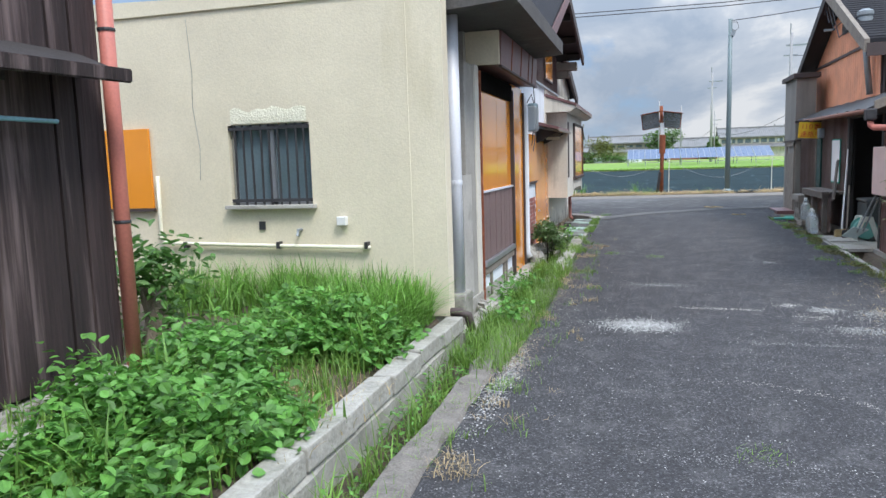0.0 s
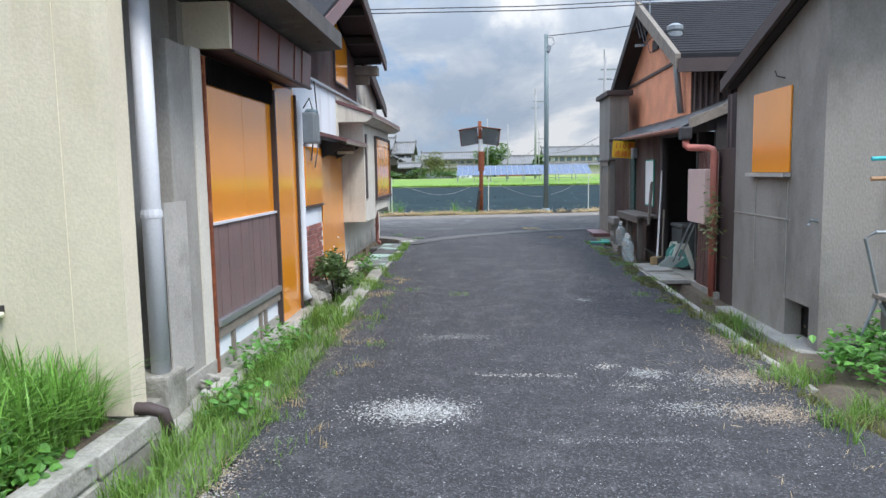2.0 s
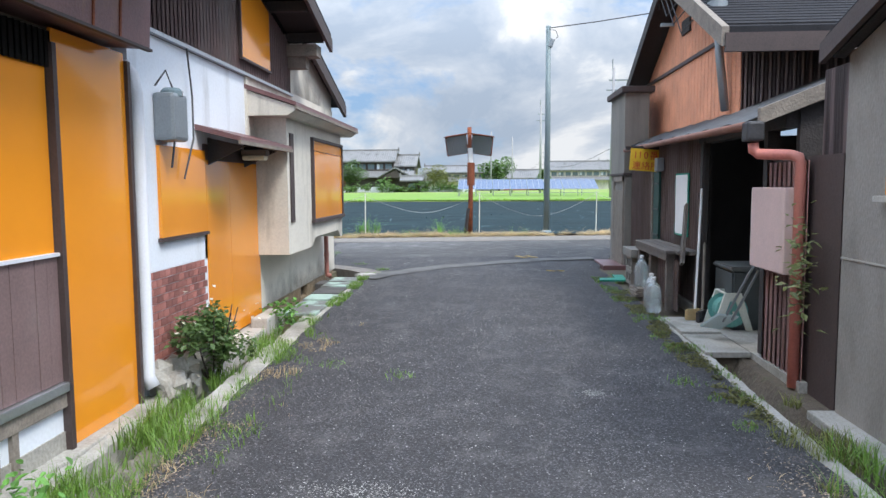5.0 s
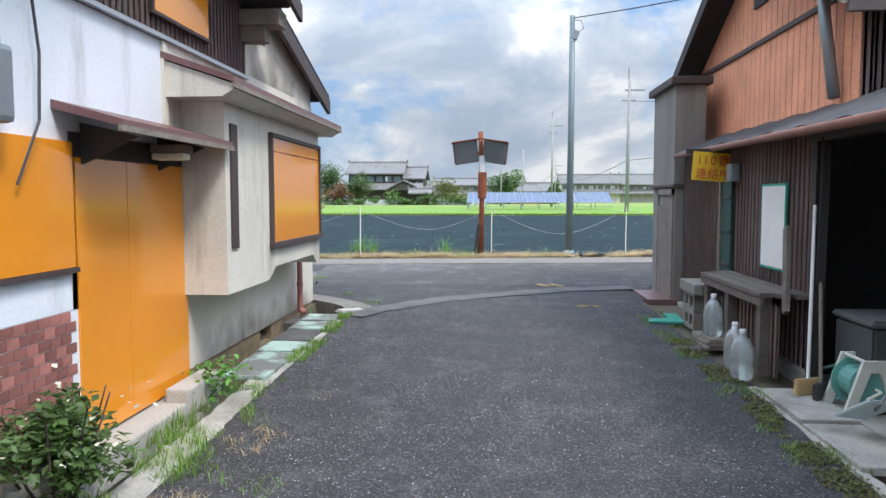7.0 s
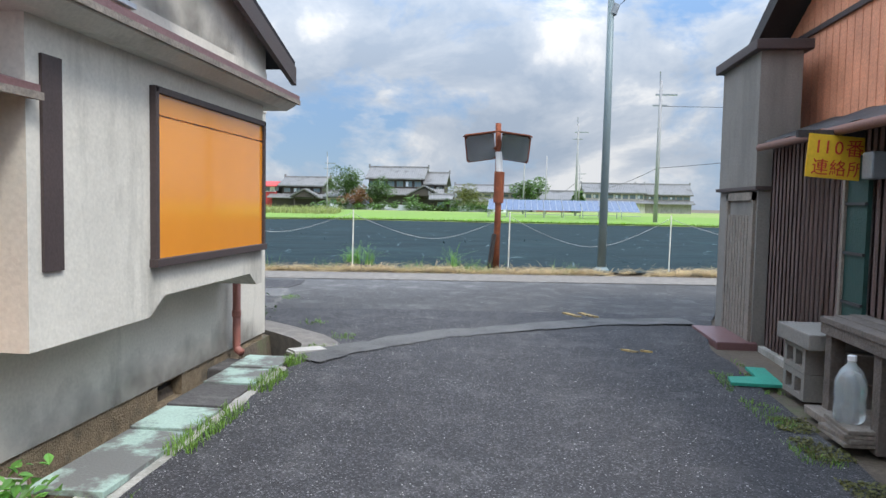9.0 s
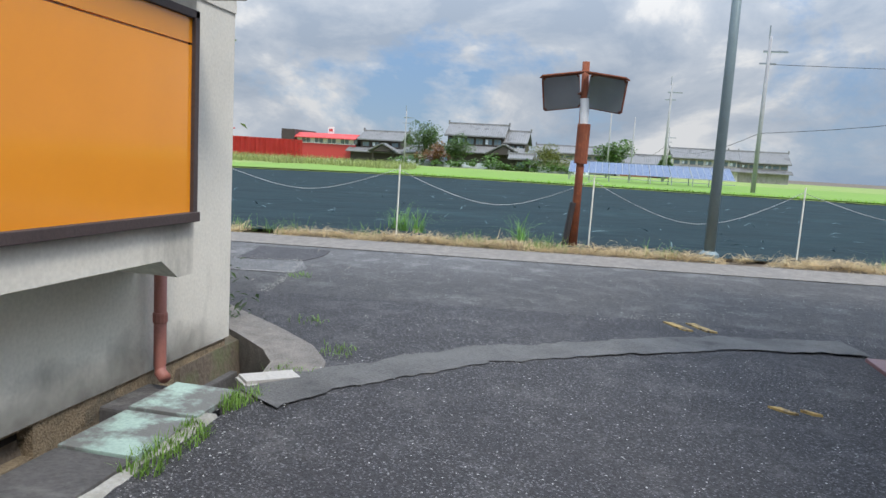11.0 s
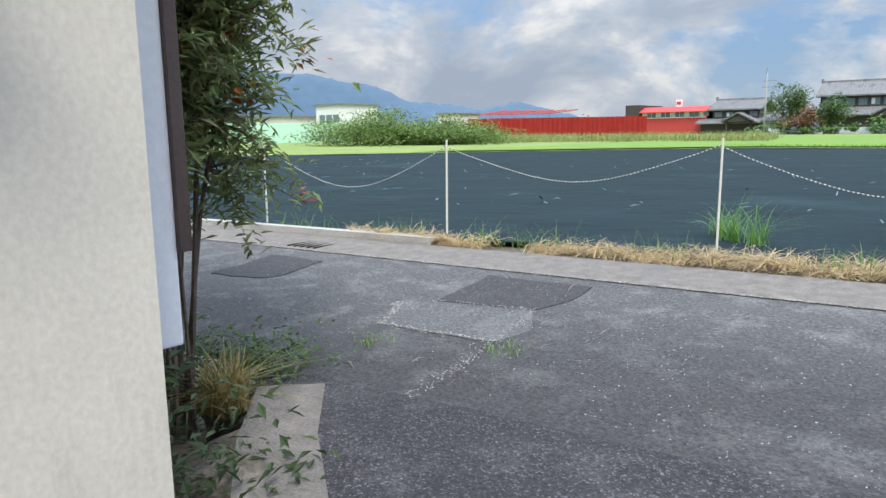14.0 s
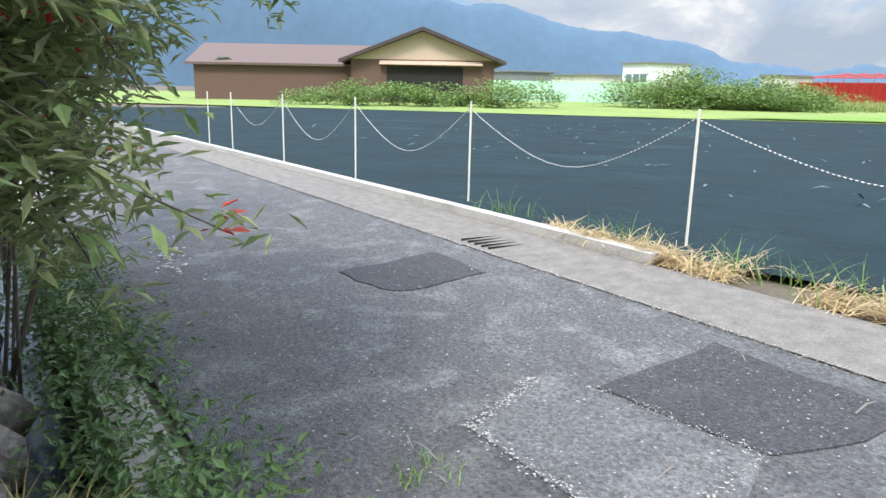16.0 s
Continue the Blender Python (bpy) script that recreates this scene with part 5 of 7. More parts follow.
rough_bar("footing_right", 2.66, 2.76, -0.3, lambda y: -0.03 + 0.02 * (y - 7.0), 7.0, 13.0, CONCRETE, "mossy concrete gutter edge", 0.015, 33)


def line_wall(name, line, width, low, high, mat, label):
    """A low wall along a plan line, its top following the ground."""
    bm = bmesh.new()
    prev = None
    for i, (x, y) in enumerate(line):
        a, c = line[max(i - 1, 0)], line[min(i + 1, len(line) - 1)]
        d = Vector((c[0] - a[0], c[1] - a[1])).normalized()
        n = Vector((-d.y, d.x)) * width / 2
        z = ground_z(x, y)
        ring = [bm.verts.new(p) for p in ((x + n.x, y + n.y, z + low), (x - n.x, y - n.y, z + low), (x - n.x, y - n.y, z + high), (x + n.x, y + n.y, z + high))]
        if prev:
            for k in range(4):
                bm.faces.new((prev[k], prev[(k + 1) % 4], ring[(k + 1) % 4], ring[k]))
        else:
            bm.faces.new(ring)
        prev = ring
    bm.faces.new(prev[::-1])
    return solid(name, bm, mat, label, "kerb", kind="structure")


def resample(pts, step):
    out = []
    for a, c in zip(pts, pts[1:]):
        n = max(1, int(math.dist(a, c) / step))
        out += [(a[0] + (c[0] - a[0]) * k / n, a[1] + (c[1] - a[1]) * k / n) for k in range(n)]
    return out + [pts[-1]]


line_wall("ditch_edge", resample([(-0.98, 15.6), (-0.98, 16.0), (-1.05, 16.28), (-1.24, 16.55), (-1.6, 16.86), (-2.35, 17.42), (-2.78, 17.84)], 0.1), 0.34, -0.65, 0.008, CONCRETE_ROAD, "pale concrete ditch edge at road corner")
line_wall("ditch_edge_2", resample([(-2.78, 17.86), (-3.2, 17.82), (-12, south_edge(-12) - 0.14), (-30, south_edge(-30) - 0.14)], 0.5), 0.18, -0.65, -0.01, CONCRETE, "mossy concrete ditch edge along crossing road")
line_wall("ditch_bank", resample([(-1.75, 16.68), (-2.3, 17.1), (-3.0, south_edge(-3.0) - 0.82), (-12, south_edge(-12) - 0.82)], 0.4), 0.12, -0.7, -0.05, CONCRETE, "dark ditch wall below corner house")
solid("ditch_water", plate(lambda u, v: (-1.6 - 14 * u, south_edge(-1.6 - 14 * u) - 0.72 + 0.5 * v, -0.33), 20, 2), WATER, "still dark water in ditch", "water", kind="structure")
line_wall("field_kerb", resample([(-4.6, field_edge(-4.6) + 0.06), (-30, field_edge(-30) + 0.06)], 1.0), 0.12, -0.1, 0.09, CONCRETE_PALE, "low pale concrete kerb at field edge")
for k in range(5):
    x = -5.55 - 0.09 * k
    solid("drain_slot", boxes((x, x + 0.009, seam(x) + 0.05, field_edge(x) - 0.06, 0.27, ground_z(x, seam(x) + 0.4) + 0.014)), DARK, "narrow dark drain slot in concrete strip", "drain slot", "drain slots")
for k, (y0, y1, mat) in enumerate(((12.86, 13.75, TEAL_COVER), (13.76, 14.2, TEAL_COVER), (14.21, 14.75, DARK_CONCRETE), (14.76, 15.22, TEAL_COVER), (15.24, 15.66, TEAL_COVER))):
    z = ground_z(0, (y0 + y1) / 2) + 0.012
    solid("gutter_cover", boxes((-1.5, -1.12, y0, y1, z - 0.02, z + 0.012), bevel=0.004), mat, "worn green-painted gutter cover plate" if mat == TEAL_COVER else "grey concrete gutter cover plate", "gutter cover", "gutter covers")
solid("ditch_ledge", boxes((-1.8, -1.62, 15.66, 16.58, -0.6, -0.03), (-1.72, -1.26, 15.3, 15.72, -0.6, 0.13), bevel=0.015), DARK_CONCRETE, "dark concrete ledge at house foot", "kerb", kind="structure")
solid("coping_block", boxes((-1.64, -1.46, 12.2, 12.82, 0.0, 0.2), bevel=0.02), CONCRETE_PALE, "pale concrete coping block beside gutter", "block")


# ---- field, far things ----
def far(x):
    """Far border of the sheet, which slants in towards the road in the west."""
    return 57 if x > -12 else 57 + (x + 12) * 0.95


def meadow_edge(x):
    return 56.5 if x > -12 else max(19.0 + 0.13 * (x + 46), 56.5 + (x + 12) * 0.95)


def sheet_field():

    def fn(u, v):
        x = -42 + 82 * u
        y0 = field_edge(x) + 0.13 + 0.42 * smooth_step(-6, -3, x)
        y = y0 + (far(x) - y0) * v ** 1.6
        return (x, y, 0.37 + 0.035 * noise.noise((x * 0.7, y * 0.7, 0)) + 0.02 * noise.noise((x * 3, y * 3, 4)))
    solid("weed_sheet", plate(fn, 200, 90), SHEET, "dark blue-green weed-control sheet covering field", "ground sheet", kind="structure")
    solid("rice_paddy", plate(lambda u, v: (-26 + 92 * u, meadow_edge(-26 + 92 * u) + 1 + (104 - meadow_edge(-26 + 92 * u)) * v, 0.47), 60, 20), PADDY, "bright green rice paddy behind sheet", "field", kind="structure")
    solid("meadow", plate(lambda u, v: (-160 + 320 * u, meadow_edge(-160 + 320 * u) + 190 * v, 0.40), 160, 20), MEADOW, "rough green meadow and fields", "field", kind="structure")


sheet_field()


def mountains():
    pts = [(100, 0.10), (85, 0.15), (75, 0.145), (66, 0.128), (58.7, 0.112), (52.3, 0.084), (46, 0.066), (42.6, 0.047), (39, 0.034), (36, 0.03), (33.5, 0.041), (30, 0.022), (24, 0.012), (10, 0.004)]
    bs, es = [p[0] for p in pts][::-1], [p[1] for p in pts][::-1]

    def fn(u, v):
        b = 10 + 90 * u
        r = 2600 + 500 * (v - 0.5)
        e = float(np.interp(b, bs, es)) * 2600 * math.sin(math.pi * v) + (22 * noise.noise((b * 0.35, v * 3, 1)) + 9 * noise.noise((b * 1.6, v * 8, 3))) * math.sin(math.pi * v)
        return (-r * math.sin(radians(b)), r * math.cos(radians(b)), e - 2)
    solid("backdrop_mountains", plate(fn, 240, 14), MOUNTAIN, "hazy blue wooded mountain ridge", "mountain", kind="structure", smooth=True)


mountains()


def stake(x, y, h, label="thin pale garden stake holding a rope"):
    s = thing("garden_stake", (x, y, 0.34), label, "stake", "stakes along field edge")
    part("rod", tube([(x, y, 0.3), (x + 0.01, y, 0.34 + h)], 0.011, 8), material_cache("stake_white", (0.7, 0.68, 0.6)), s)
    return s


CACHE = {}


def material_cache(name, color, rough=0.6):
    if name not in CACHE:
        CACHE[name] = material(name, color, rough, var=0.15, scale=6, bump=0.05)
    return CACHE[name]


STAKES = [(-16.0, 19.9), (-14.6, 20.1), (-12.0, 20.4), (-9.7, 20.75), (-7.42, 21.17), (-4.87, 21.66), (-2.13, 22.2), (0.62, 22.75), (3.55, 23.2), (6.4, 23.6)]
for x, y in STAKES:
    stake(x, y, 1.05)
ROPE = material("twisted_rope", (0.7, 0.7, 0.68), 0.8, var=0.1, scale=5, bump=0.0)
rn, rl = ROPE.node_tree.nodes, ROPE.node_tree.links
r_co, r_wave, r_mix = rn.new("ShaderNodeTexCoord"), rn.new("ShaderNodeTexWave"), rn.new("ShaderNodeMixRGB")
r_wave.inputs["Scale"].default_value = 9
r_mix.inputs["Color1"].default_value, r_mix.inputs["Color2"].default_value = (0.02, 0.03, 0.035, 1), (0.72, 0.72, 0.7, 1)
rl.new(r_co.outputs["Object"], r_wave.inputs["Vector"])
rl.new(r_wave.outputs["Fac"], r_mix.inputs["Fac"])
rl.new(r_mix.outputs["Color"], rn["Principled BSDF"].inputs["Base Color"])
for (x0, y0), (x1, y1) in zip(STAKES[1:], STAKES[2:]):
    pts = [(x0 + (x1 - x0) * s, y0 + (y1 - y0) * s, 1.32 - (0.42 + 0.1 * math.sin(x0 * 3)) * math.sin(math.pi * s) ** 0.9 + 0.02 * math.sin(9 * s)) for s in (k / 14 for k in range(15))]
    solid("rope", tube(pts, 0.0045, 6), ROPE, "sagging white twisted rope between stakes", "rope", "ropes along field edge")


def traffic_mirror():
    x, y = 0.42, 22.5
    b = thing("traffic_mirror", (x, y, 0.36), "rusty double traffic mirror on leaning post", "traffic mirror")
    part("post", tube([(x - 0.02, y, 0.2), (x, y, 1.5), (x - 0.03, y, 2.95)], [0.06, 0.055, 0.05], 12), RUST, b, "rust-orange steel post", smooth=True)
    part("splint", tube([(x - 0.14, y, 0.3), (x - 0.05, y - 0.02, 1.0)], 0.05, 8), BLACK_WOOD, b)
    part("sleeve", tube([(x + 0.0, y, 1.55), (x + 0.01, y, 2.1)], 0.09, 12), RUST, b)
    part("upper_tube", tube([(x + 0.002, y - 0.002, 2.1), (x - 0.01, y - 0.002, 2.45)], 0.062, 12), WHITE_PAINT, b)
    for sgn in (-1, 1):
        m = pose(x - 0.03 + sgn * 0.3, y - 0.1, 2.51, 0, 0, 0) @ pose(0, 0, 0, 10, sgn * 9, sgn * -16)
        face = part("mirror", turned_box(m, 0.5, 0.03, 0.44, 0.03), MIRROR_FACE, b, "dulled rectangular mirror")
        part("hood", turned_box(m @ pose(0, -0.07, 0.25, -14, 0, 0), 0.58, 0.2, 0.015), RUST, b, "rusted mirror hood")
        part("rim", turned_box(m @ pose(0, 0.02, 0), 0.53, 0.025, 0.47, 0.02), RUST, b)
        part("arm", tube([(x, y, 2.51), tuple((m @ Vector((0, 0.03, 0))))], 0.025, 8), RUST, b)


traffic_mirror()


def lamp_pole():
    x, y = 2.25, 22.5
    b = thing("street_lamp", (x, y, 0.36), "slim grey-green painted steel lamp pole", "street lamp")
    part("pole", tube([(x, y, 0.1), (x + 0.02, y, 3.0), (x + 0.02, y, 5.3)], [0.075, 0.065, 0.055], 12), POLE_GREEN, b, smooth=True)
    part("base_collar", lathe([(0.14, 0), (0.13, 0.12), (0.09, 0.16)], (x, y, 0.3), 12), POLE_GREEN, b)
    part("lamp_head", turned_box(pose(x + 0.08, y, 4.9, 0, 20, 0), 0.13, 0.12, 0.2, 0.02), STEEL, b)
    part("bracket", tube([(x + 0.02, y, 5.22), (x + 0.2, y, 5.2), (x + 0.25, y, 5.05), (x + 0.08, y, 4.9)], 0.008, 6), IRON, b)


lamp_pole()


def utility_pole(x, y, h, r=0.17, arms=True):
    b = thing("utility_pole", (x, y, 0.36), "grey concrete utility pole with cross arms", "utility pole", "utility poles")
    part("pole", tube([(x, y, 0.2), (x + h * 0.008, y, h)], [r, r * 0.65], 10), POLE_CONC, b, smooth=True)
    if arms:
        part("cross_arm", boxes((x - 0.3, x + 1.3, y - 0.06, y + 0.06, h - 1.1, h - 0.98)), STEEL, b)
        part("cross_arm", boxes((x - 0.5, x + 0.6, y - 0.06, y + 0.06, h - 1.9, h - 1.8)), STEEL, b)
        part("top_rod", tube([(x, y, h - 0.2), (x, y, h + 0.7)], 0.05, 6), STEEL, b)


utility_pole(11.3, 66, 11.2)
utility_pole(7.7, 97, 11.5)
utility_pole(4.6, 110, 8.5, 0.12, False)
utility_pole(1.5, 105, 9.0, 0.12, False)
utility_pole(12.5, 150, 9.0, 0.14)
utility_pole(-28.6, 118, 8.6, 0.12)
for a, bq in (((11.3, 66, 4.6), (7.7, 97, 4.2)), ((11.3, 66, 4.6), (30, 50, 8.5)), ((7.7, 97, 4.5), (4.6, 110, 4.0)), ((11.3, 66, 9.3), (60, 60, 10.5)), ((2.27, 22.5, 5.25), (12, 12, 7.0)), ((-20, 1500, 60), (-900, 1300, 55))):
    mid = [tuple(a[i] + (bq[i] - a[i]) * s - (0.9 * math.sin(math.pi * s) if i == 2 else 0) for i in range(3)) for s in (k / 10 for k in range(11))]
    if a[1] < 1000:
        solid("power_line", tube(mid, 0.02 if a[1] > 40 else 0.012, 5), IRON, "thin black overhead cable", "cable", "overhead cables")


for dz in (0.0, 0.06):
    solid("power_line", tube([(-1.3, 13.0, 3.93 + dz), (1.2, 13.1, 3.93 + dz), (3.45, 13.2, 4.0 + dz)], 0.008, 5), IRON, "thin black cable strung across lane", "cable", "overhead cables")


KAWARA_OLD = material("weathered_roof_tile", (0.2, 0.2, 0.2), 0.6, var=0.35, scale=2.5, bump=0.2, fine=9, stain=(0.09, 0.09, 0.09), stain_scale=0.7)
OLD_TIMBER = material_cache("old_timber", (0.06, 0.05, 0.045), 0.8)


def tile_rows(x0, x1, y0, z0, y1, z1, step=0.42):
    """Round cover tiles running up a roof slope, one rib beside the other."""
    bm = bmesh.new()
    n = int((x1 - x0) / step)
    h, w = 0.11, 0.08
    for i in range(n + 1):
        x = x0 + (x1 - x0) * i / n
        v = [bm.verts.new((x + dx, y, z + dz)) for y, z in ((y0, z0), (y1, z1)) for dx, dz in ((-w, -0.05), (-w * 0.5, h), (w * 0.5, h), (w, -0.05))]
        for k in range(3):
            bm.faces.new((v[k], v[k + 1], v[k + 5], v[k + 4]))
        bm.faces.new(v[:4])
    return bm


def porch_gable(b, xl, xr, y, z_base, z_apex, depth=4.0):
    """A small gabled porch roof that faces the field."""
    xm = (xl + xr) / 2
    part("porch_gable", prism([(xl + 0.6, z_base), (xr - 0.6, z_base), (xm, z_apex - 0.35)], y + 0.25, y + 0.4, "y"), OLD_TIMBER, b, "dark timber porch gable")
    part("porch_roof", prism([(xl, z_base - 0.1), (xm, z_apex - 0.2), (xr, z_base - 0.1), (xr, z_base + 0.12), (xm, z_apex), (xl, z_base + 0.12)], y, y + depth, "y"), KAWARA_OLD, b, "small tiled porch roof")
    for k in range(5):
        for sx in (-1, 1):
            t = (k + 0.5) / 5
            px, pz = xm + sx * (xr - xl) / 2 * t, z_apex + (z_base + 0.12 - z_apex) * t
            part("verge_tile", boxes((px - 0.13, px + 0.13, y - 0.12, y + 0.2, pz - 0.1, pz + 0.12)), KAWARA_OLD, b)
    for px in (xl + 0.8, xr - 0.8):
        part("porch_post", boxes((px - 0.1, px + 0.1, y + 0.5, y + 0.7, 0.3, z_base)), OLD_TIMBER, b)


def tiled_house(x, y, w, d, wall_h, ridge_h, mat_wall, name="farmhouse", label="two-storey farmhouse with grey tiled roof", skirt=None, porch=None):
    """A house with its ridge along the width, ribbed tile roof, window band and a lower roof in front."""
    b = thing(name, (x, y, 0.36), label, "house")
    z0, f = 0.3, y - d / 2
    part("wall", boxes((x - w / 2, x + w / 2, f, y + d / 2, z0, wall_h)), mat_wall, b)
    part("roof", prism([(f - 0.8, wall_h - 0.15), (y, ridge_h), (y + d / 2 + 0.8, wall_h - 0.15), (y + d / 2 + 0.8, wall_h + 0.05), (y, ridge_h + 0.25), (f - 0.8, wall_h + 0.05)], x - w / 2 - 0.6, x + w / 2 + 0.6), KAWARA_OLD, b, "grey tiled roof")
    part("tiling", tile_rows(x - w / 2 - 0.5, x + w / 2 + 0.5, f - 0.82, wall_h + 0.06, y, ridge_h + 0.26), KAWARA_OLD, b)
    part("ridge", boxes((x - w / 2 - 0.7, x + w / 2 + 0.7, y - 0.22, y + 0.22, ridge_h + 0.12, ridge_h + 0.5), bevel=0.05), KAWARA_OLD, b)
    for sx in (-1, 1):
        part("ridge_end_tile", boxes((x + sx * (w / 2 + 0.7) - 0.14, x + sx * (w / 2 + 0.7) + 0.14, y - 0.28, y + 0.28, ridge_h + 0.1, ridge_h + 0.85), bevel=0.06), KAWARA_OLD, b)
    part("eave_board", boxes((x - w / 2 - 0.6, x + w / 2 + 0.6, f - 0.7, f - 0.55, wall_h - 0.26, wall_h - 0.16)), OLD_TIMBER, b)
    low = skirt or (x - w / 2 - 0.8, x + w / 2 + 0.8, 2.75, 3.5)
    if wall_h > 4:
        part("skirt_roof", prism([(f - 2.2, low[2] - 0.15), (f, low[3] - 0.15), (f, low[3]), (f - 2.2, low[2])], low[0], low[1]), KAWARA_OLD, b, "lower tiled roof")
        part("skirt_tiling", tile_rows(low[0] + 0.1, low[1] - 0.1, f - 2.22, low[2], f, low[3]), KAWARA_OLD, b)
        part("lower_wall", boxes((low[0] + 0.7, low[1] - 0.7, f - 1.2, f - 0.004, z0, low[2] - 0.1)), mat_wall, b)
    n = int(w / 1.7)
    for i in range(n):
        wx = x - w / 2 + (i + 0.5) * w / n
        if wall_h > 4:
            zb, zt = low[3] + 0.35, wall_h - 0.5
            part("window", boxes((wx - 0.62, wx + 0.62, f - 0.05, f + 0.02, zb, zt)), GLASS_DARK, b)
            part("window_frame", boxes((wx - 0.68, wx + 0.68, f - 0.1, f + 0.02, zb - 0.08, zb), (wx - 0.03, wx + 0.03, f - 0.1, f, zb, zt), (wx - 0.68, wx + 0.68, f - 0.1, f + 0.02, zt, zt + 0.07)), GREY_WOOD, b)
            if i % 3 == 1:
                part("paper_screen", boxes((wx - 0.56, wx - 0.08, f - 0.07, f - 0.052, zb + 0.05, zt - 0.05)), PLASTER_WHITE, b, "pale window screen")
        elif i % 2 == 0:
            part("window", boxes((wx - 0.6, wx + 0.6, f - 0.05, f + 0.02, 1.0, wall_h - 0.5)), GLASS_DARK, b)
    if porch:
        porch_gable(b, *porch)
    return b


tiled_house(-22.7, 150, 10.4, 8, 6.35, 8.45, OLD_TIMBER, label="large dark two-storey farmhouse with weathered tiled roof", skirt=(-28.0, -13.2, 3.3, 4.5), porch=(-20.2, -13.2, 142.6, 3.1, 5.1))
tiled_house(-15.1, 151, 3.4, 8, 5.4, 7.5, OLD_TIMBER, label="lower dark wing of tiled farmhouse", skirt=(-17, -12.6, 2.9, 3.9))
tiled_house(-12.3, 132.6, 3.0, 2.2, 2.45, 2.95, OLD_TIMBER, name="gatehouse", label="small dark timber gatehouse with tiled roof")
tiled_house(-41.2, 150, 7.9, 8, 4.7, 6.2, OLD_TIMBER, label="two-storey farmhouse with pale grey tiled roof", skirt=(-47.5, -35.2, 2.35, 3.1), porch=(-42.6, -37.0, 142.6, 2.5, 4.1))
tiled_house(-33.4, 143, 2.6, 5, 2.6, 3.4, MORTAR_PALE, label="single-storey white outhouse with tiled roof")
tiled_house(-3.5, 158, 16, 9, 4.2, 5.4, MORTAR_PALE, skirt=(-12, 5, 2.4, 3.0))
tiled_house(24, 190, 14, 8, 5.2, 7.2, MORTAR_PALE)
tiled_house(37, 195, 12, 8, 5.0, 7.4, MORTAR_GREY)
tiled_house(8, 165, 12, 8, 3.0, 4.6, material_cache("russet", (0.3, 0.14, 0.1)), label="low russet sheds with tiled roof")
solid("garden_wall", boxes((-34, -1, 132, 132.3, 0.3, 1.35)), PLASTER_WHITE, "long white plaster garden wall", "wall")


def red_store():
    b = thing("red_store", (-52, 146, 0.36), "long red shop building with dark end block", "shop")
    red = material_cache("red_wall", (0.48, 0.05, 0.045))
    part("red_fence", corrugated((-74, 112), (0.87, 0.493), 29, 0.3, 3.55, pitch=0.8, depth=0.12, thick=0.05), material_cache("red_sheet", (0.5, 0.045, 0.035)), b, "ribbed red sheet fence")
    part("main_block", boxes((-58.7, -46.2, 146, 156, 0.3, 4.75)), DARK_TRIM, b)
    part("lower_wall", boxes((-58.7, -46.2, 145.8, 145.99, 0.3, 3.5)), red, b, "red lower wall")
    part("roof", prism([(145.0, 4.55), (147.5, 5.5), (157, 5.5), (157, 5.2), (147.5, 5.2), (145.0, 4.4)], -58.7, -46.0), red, b, "sloping red sheet roof")
    part("dark_block", boxes((-61.6, -58.72, 145.4, 156, 0.3, 5.95)), DARK_TRIM, b)
    for i in range(14):
        wx = -58.3 + i * 0.9
        part("window", boxes((wx, wx + 0.74, 145.9, 145.985, 3.62, 4.45)), GLASS_DARK if i % 3 else WHITE_PAINT, b)
        part("mullion", boxes((wx - 0.12, wx - 0.04, 145.85, 145.98, 3.55, 4.5)), WHITE_PAINT, b)
    part("white_band", boxes((-58.6, -46.3, 145.7, 145.79, 3.42, 3.56)), WHITE_PAINT, b)
    part("rooftop_sign", boxes((-53.6, -52.4, 150, 150.3, 5.5, 6.9)), WHITE_PAINT, b)
    part("rooftop_mark", boxes((-53.4, -52.6, 149.95, 149.99, 6.0, 6.5)), red, b, "plain red mark")
    for k in range(7):
        x, y = -73 + 1.7 * k, 113 + 0.96 * k
        part("frame_beam", tube([(x, y + 0.8, 4.25), (x + 2.6, y + 5.5, 4.9)], 0.09, 4), red, b)
        part("frame_post", tube([(x, y + 0.8, 0.3), (x, y + 0.8, 4.3)], 0.07, 4), red, b)
    part("frame_rail", tube([(-73, 113.8, 4.25), (-62.8, 119.6, 4.25)], 0.08, 4), red, b)


red_store()


def mint_hoarding():
    solid("mint_hoarding", boxes((-24, 0, -0.1, 0.1, 0, 2.5)), material_cache("mint", (0.45, 0.72, 0.55)), "pale mint green site hoarding", "hoarding").matrix_world = pose(-66.8, 79, 0.3, 0, 0, 53.7)
    for x, y, w, h, mat in ((-77.6, 114, 2.6, 4.4, MORTAR_PALE), (-82, 92, 5, 5.6, WHITE_PAINT), (-92, 88, 9, 4.0, MORTAR_PALE), (-106, 84, 8, 4.6, KAWARA)):
        b = thing("far_building", (x, y, 0.3), "pale flat-roofed building beyond hoarding", "building")
        part("wall", boxes((x - w / 2, x + w / 2, y - 4, y + 4, 0.3, h)), mat, b)
        part("roof", boxes((x - w / 2 - 0.3, x + w / 2 + 0.3, y - 4.3, y + 4.3, h, h + 0.25)), KAWARA, b)
        for i in range(3):
            part("window", boxes((x - w / 2 + 0.8 + i * w / 3.3, x - w / 2 + 2.0 + i * w / 3.3, y - 4.06, y - 3.99, h * 0.45, h * 0.75)), GLASS_DARK, b)


mint_hoarding()


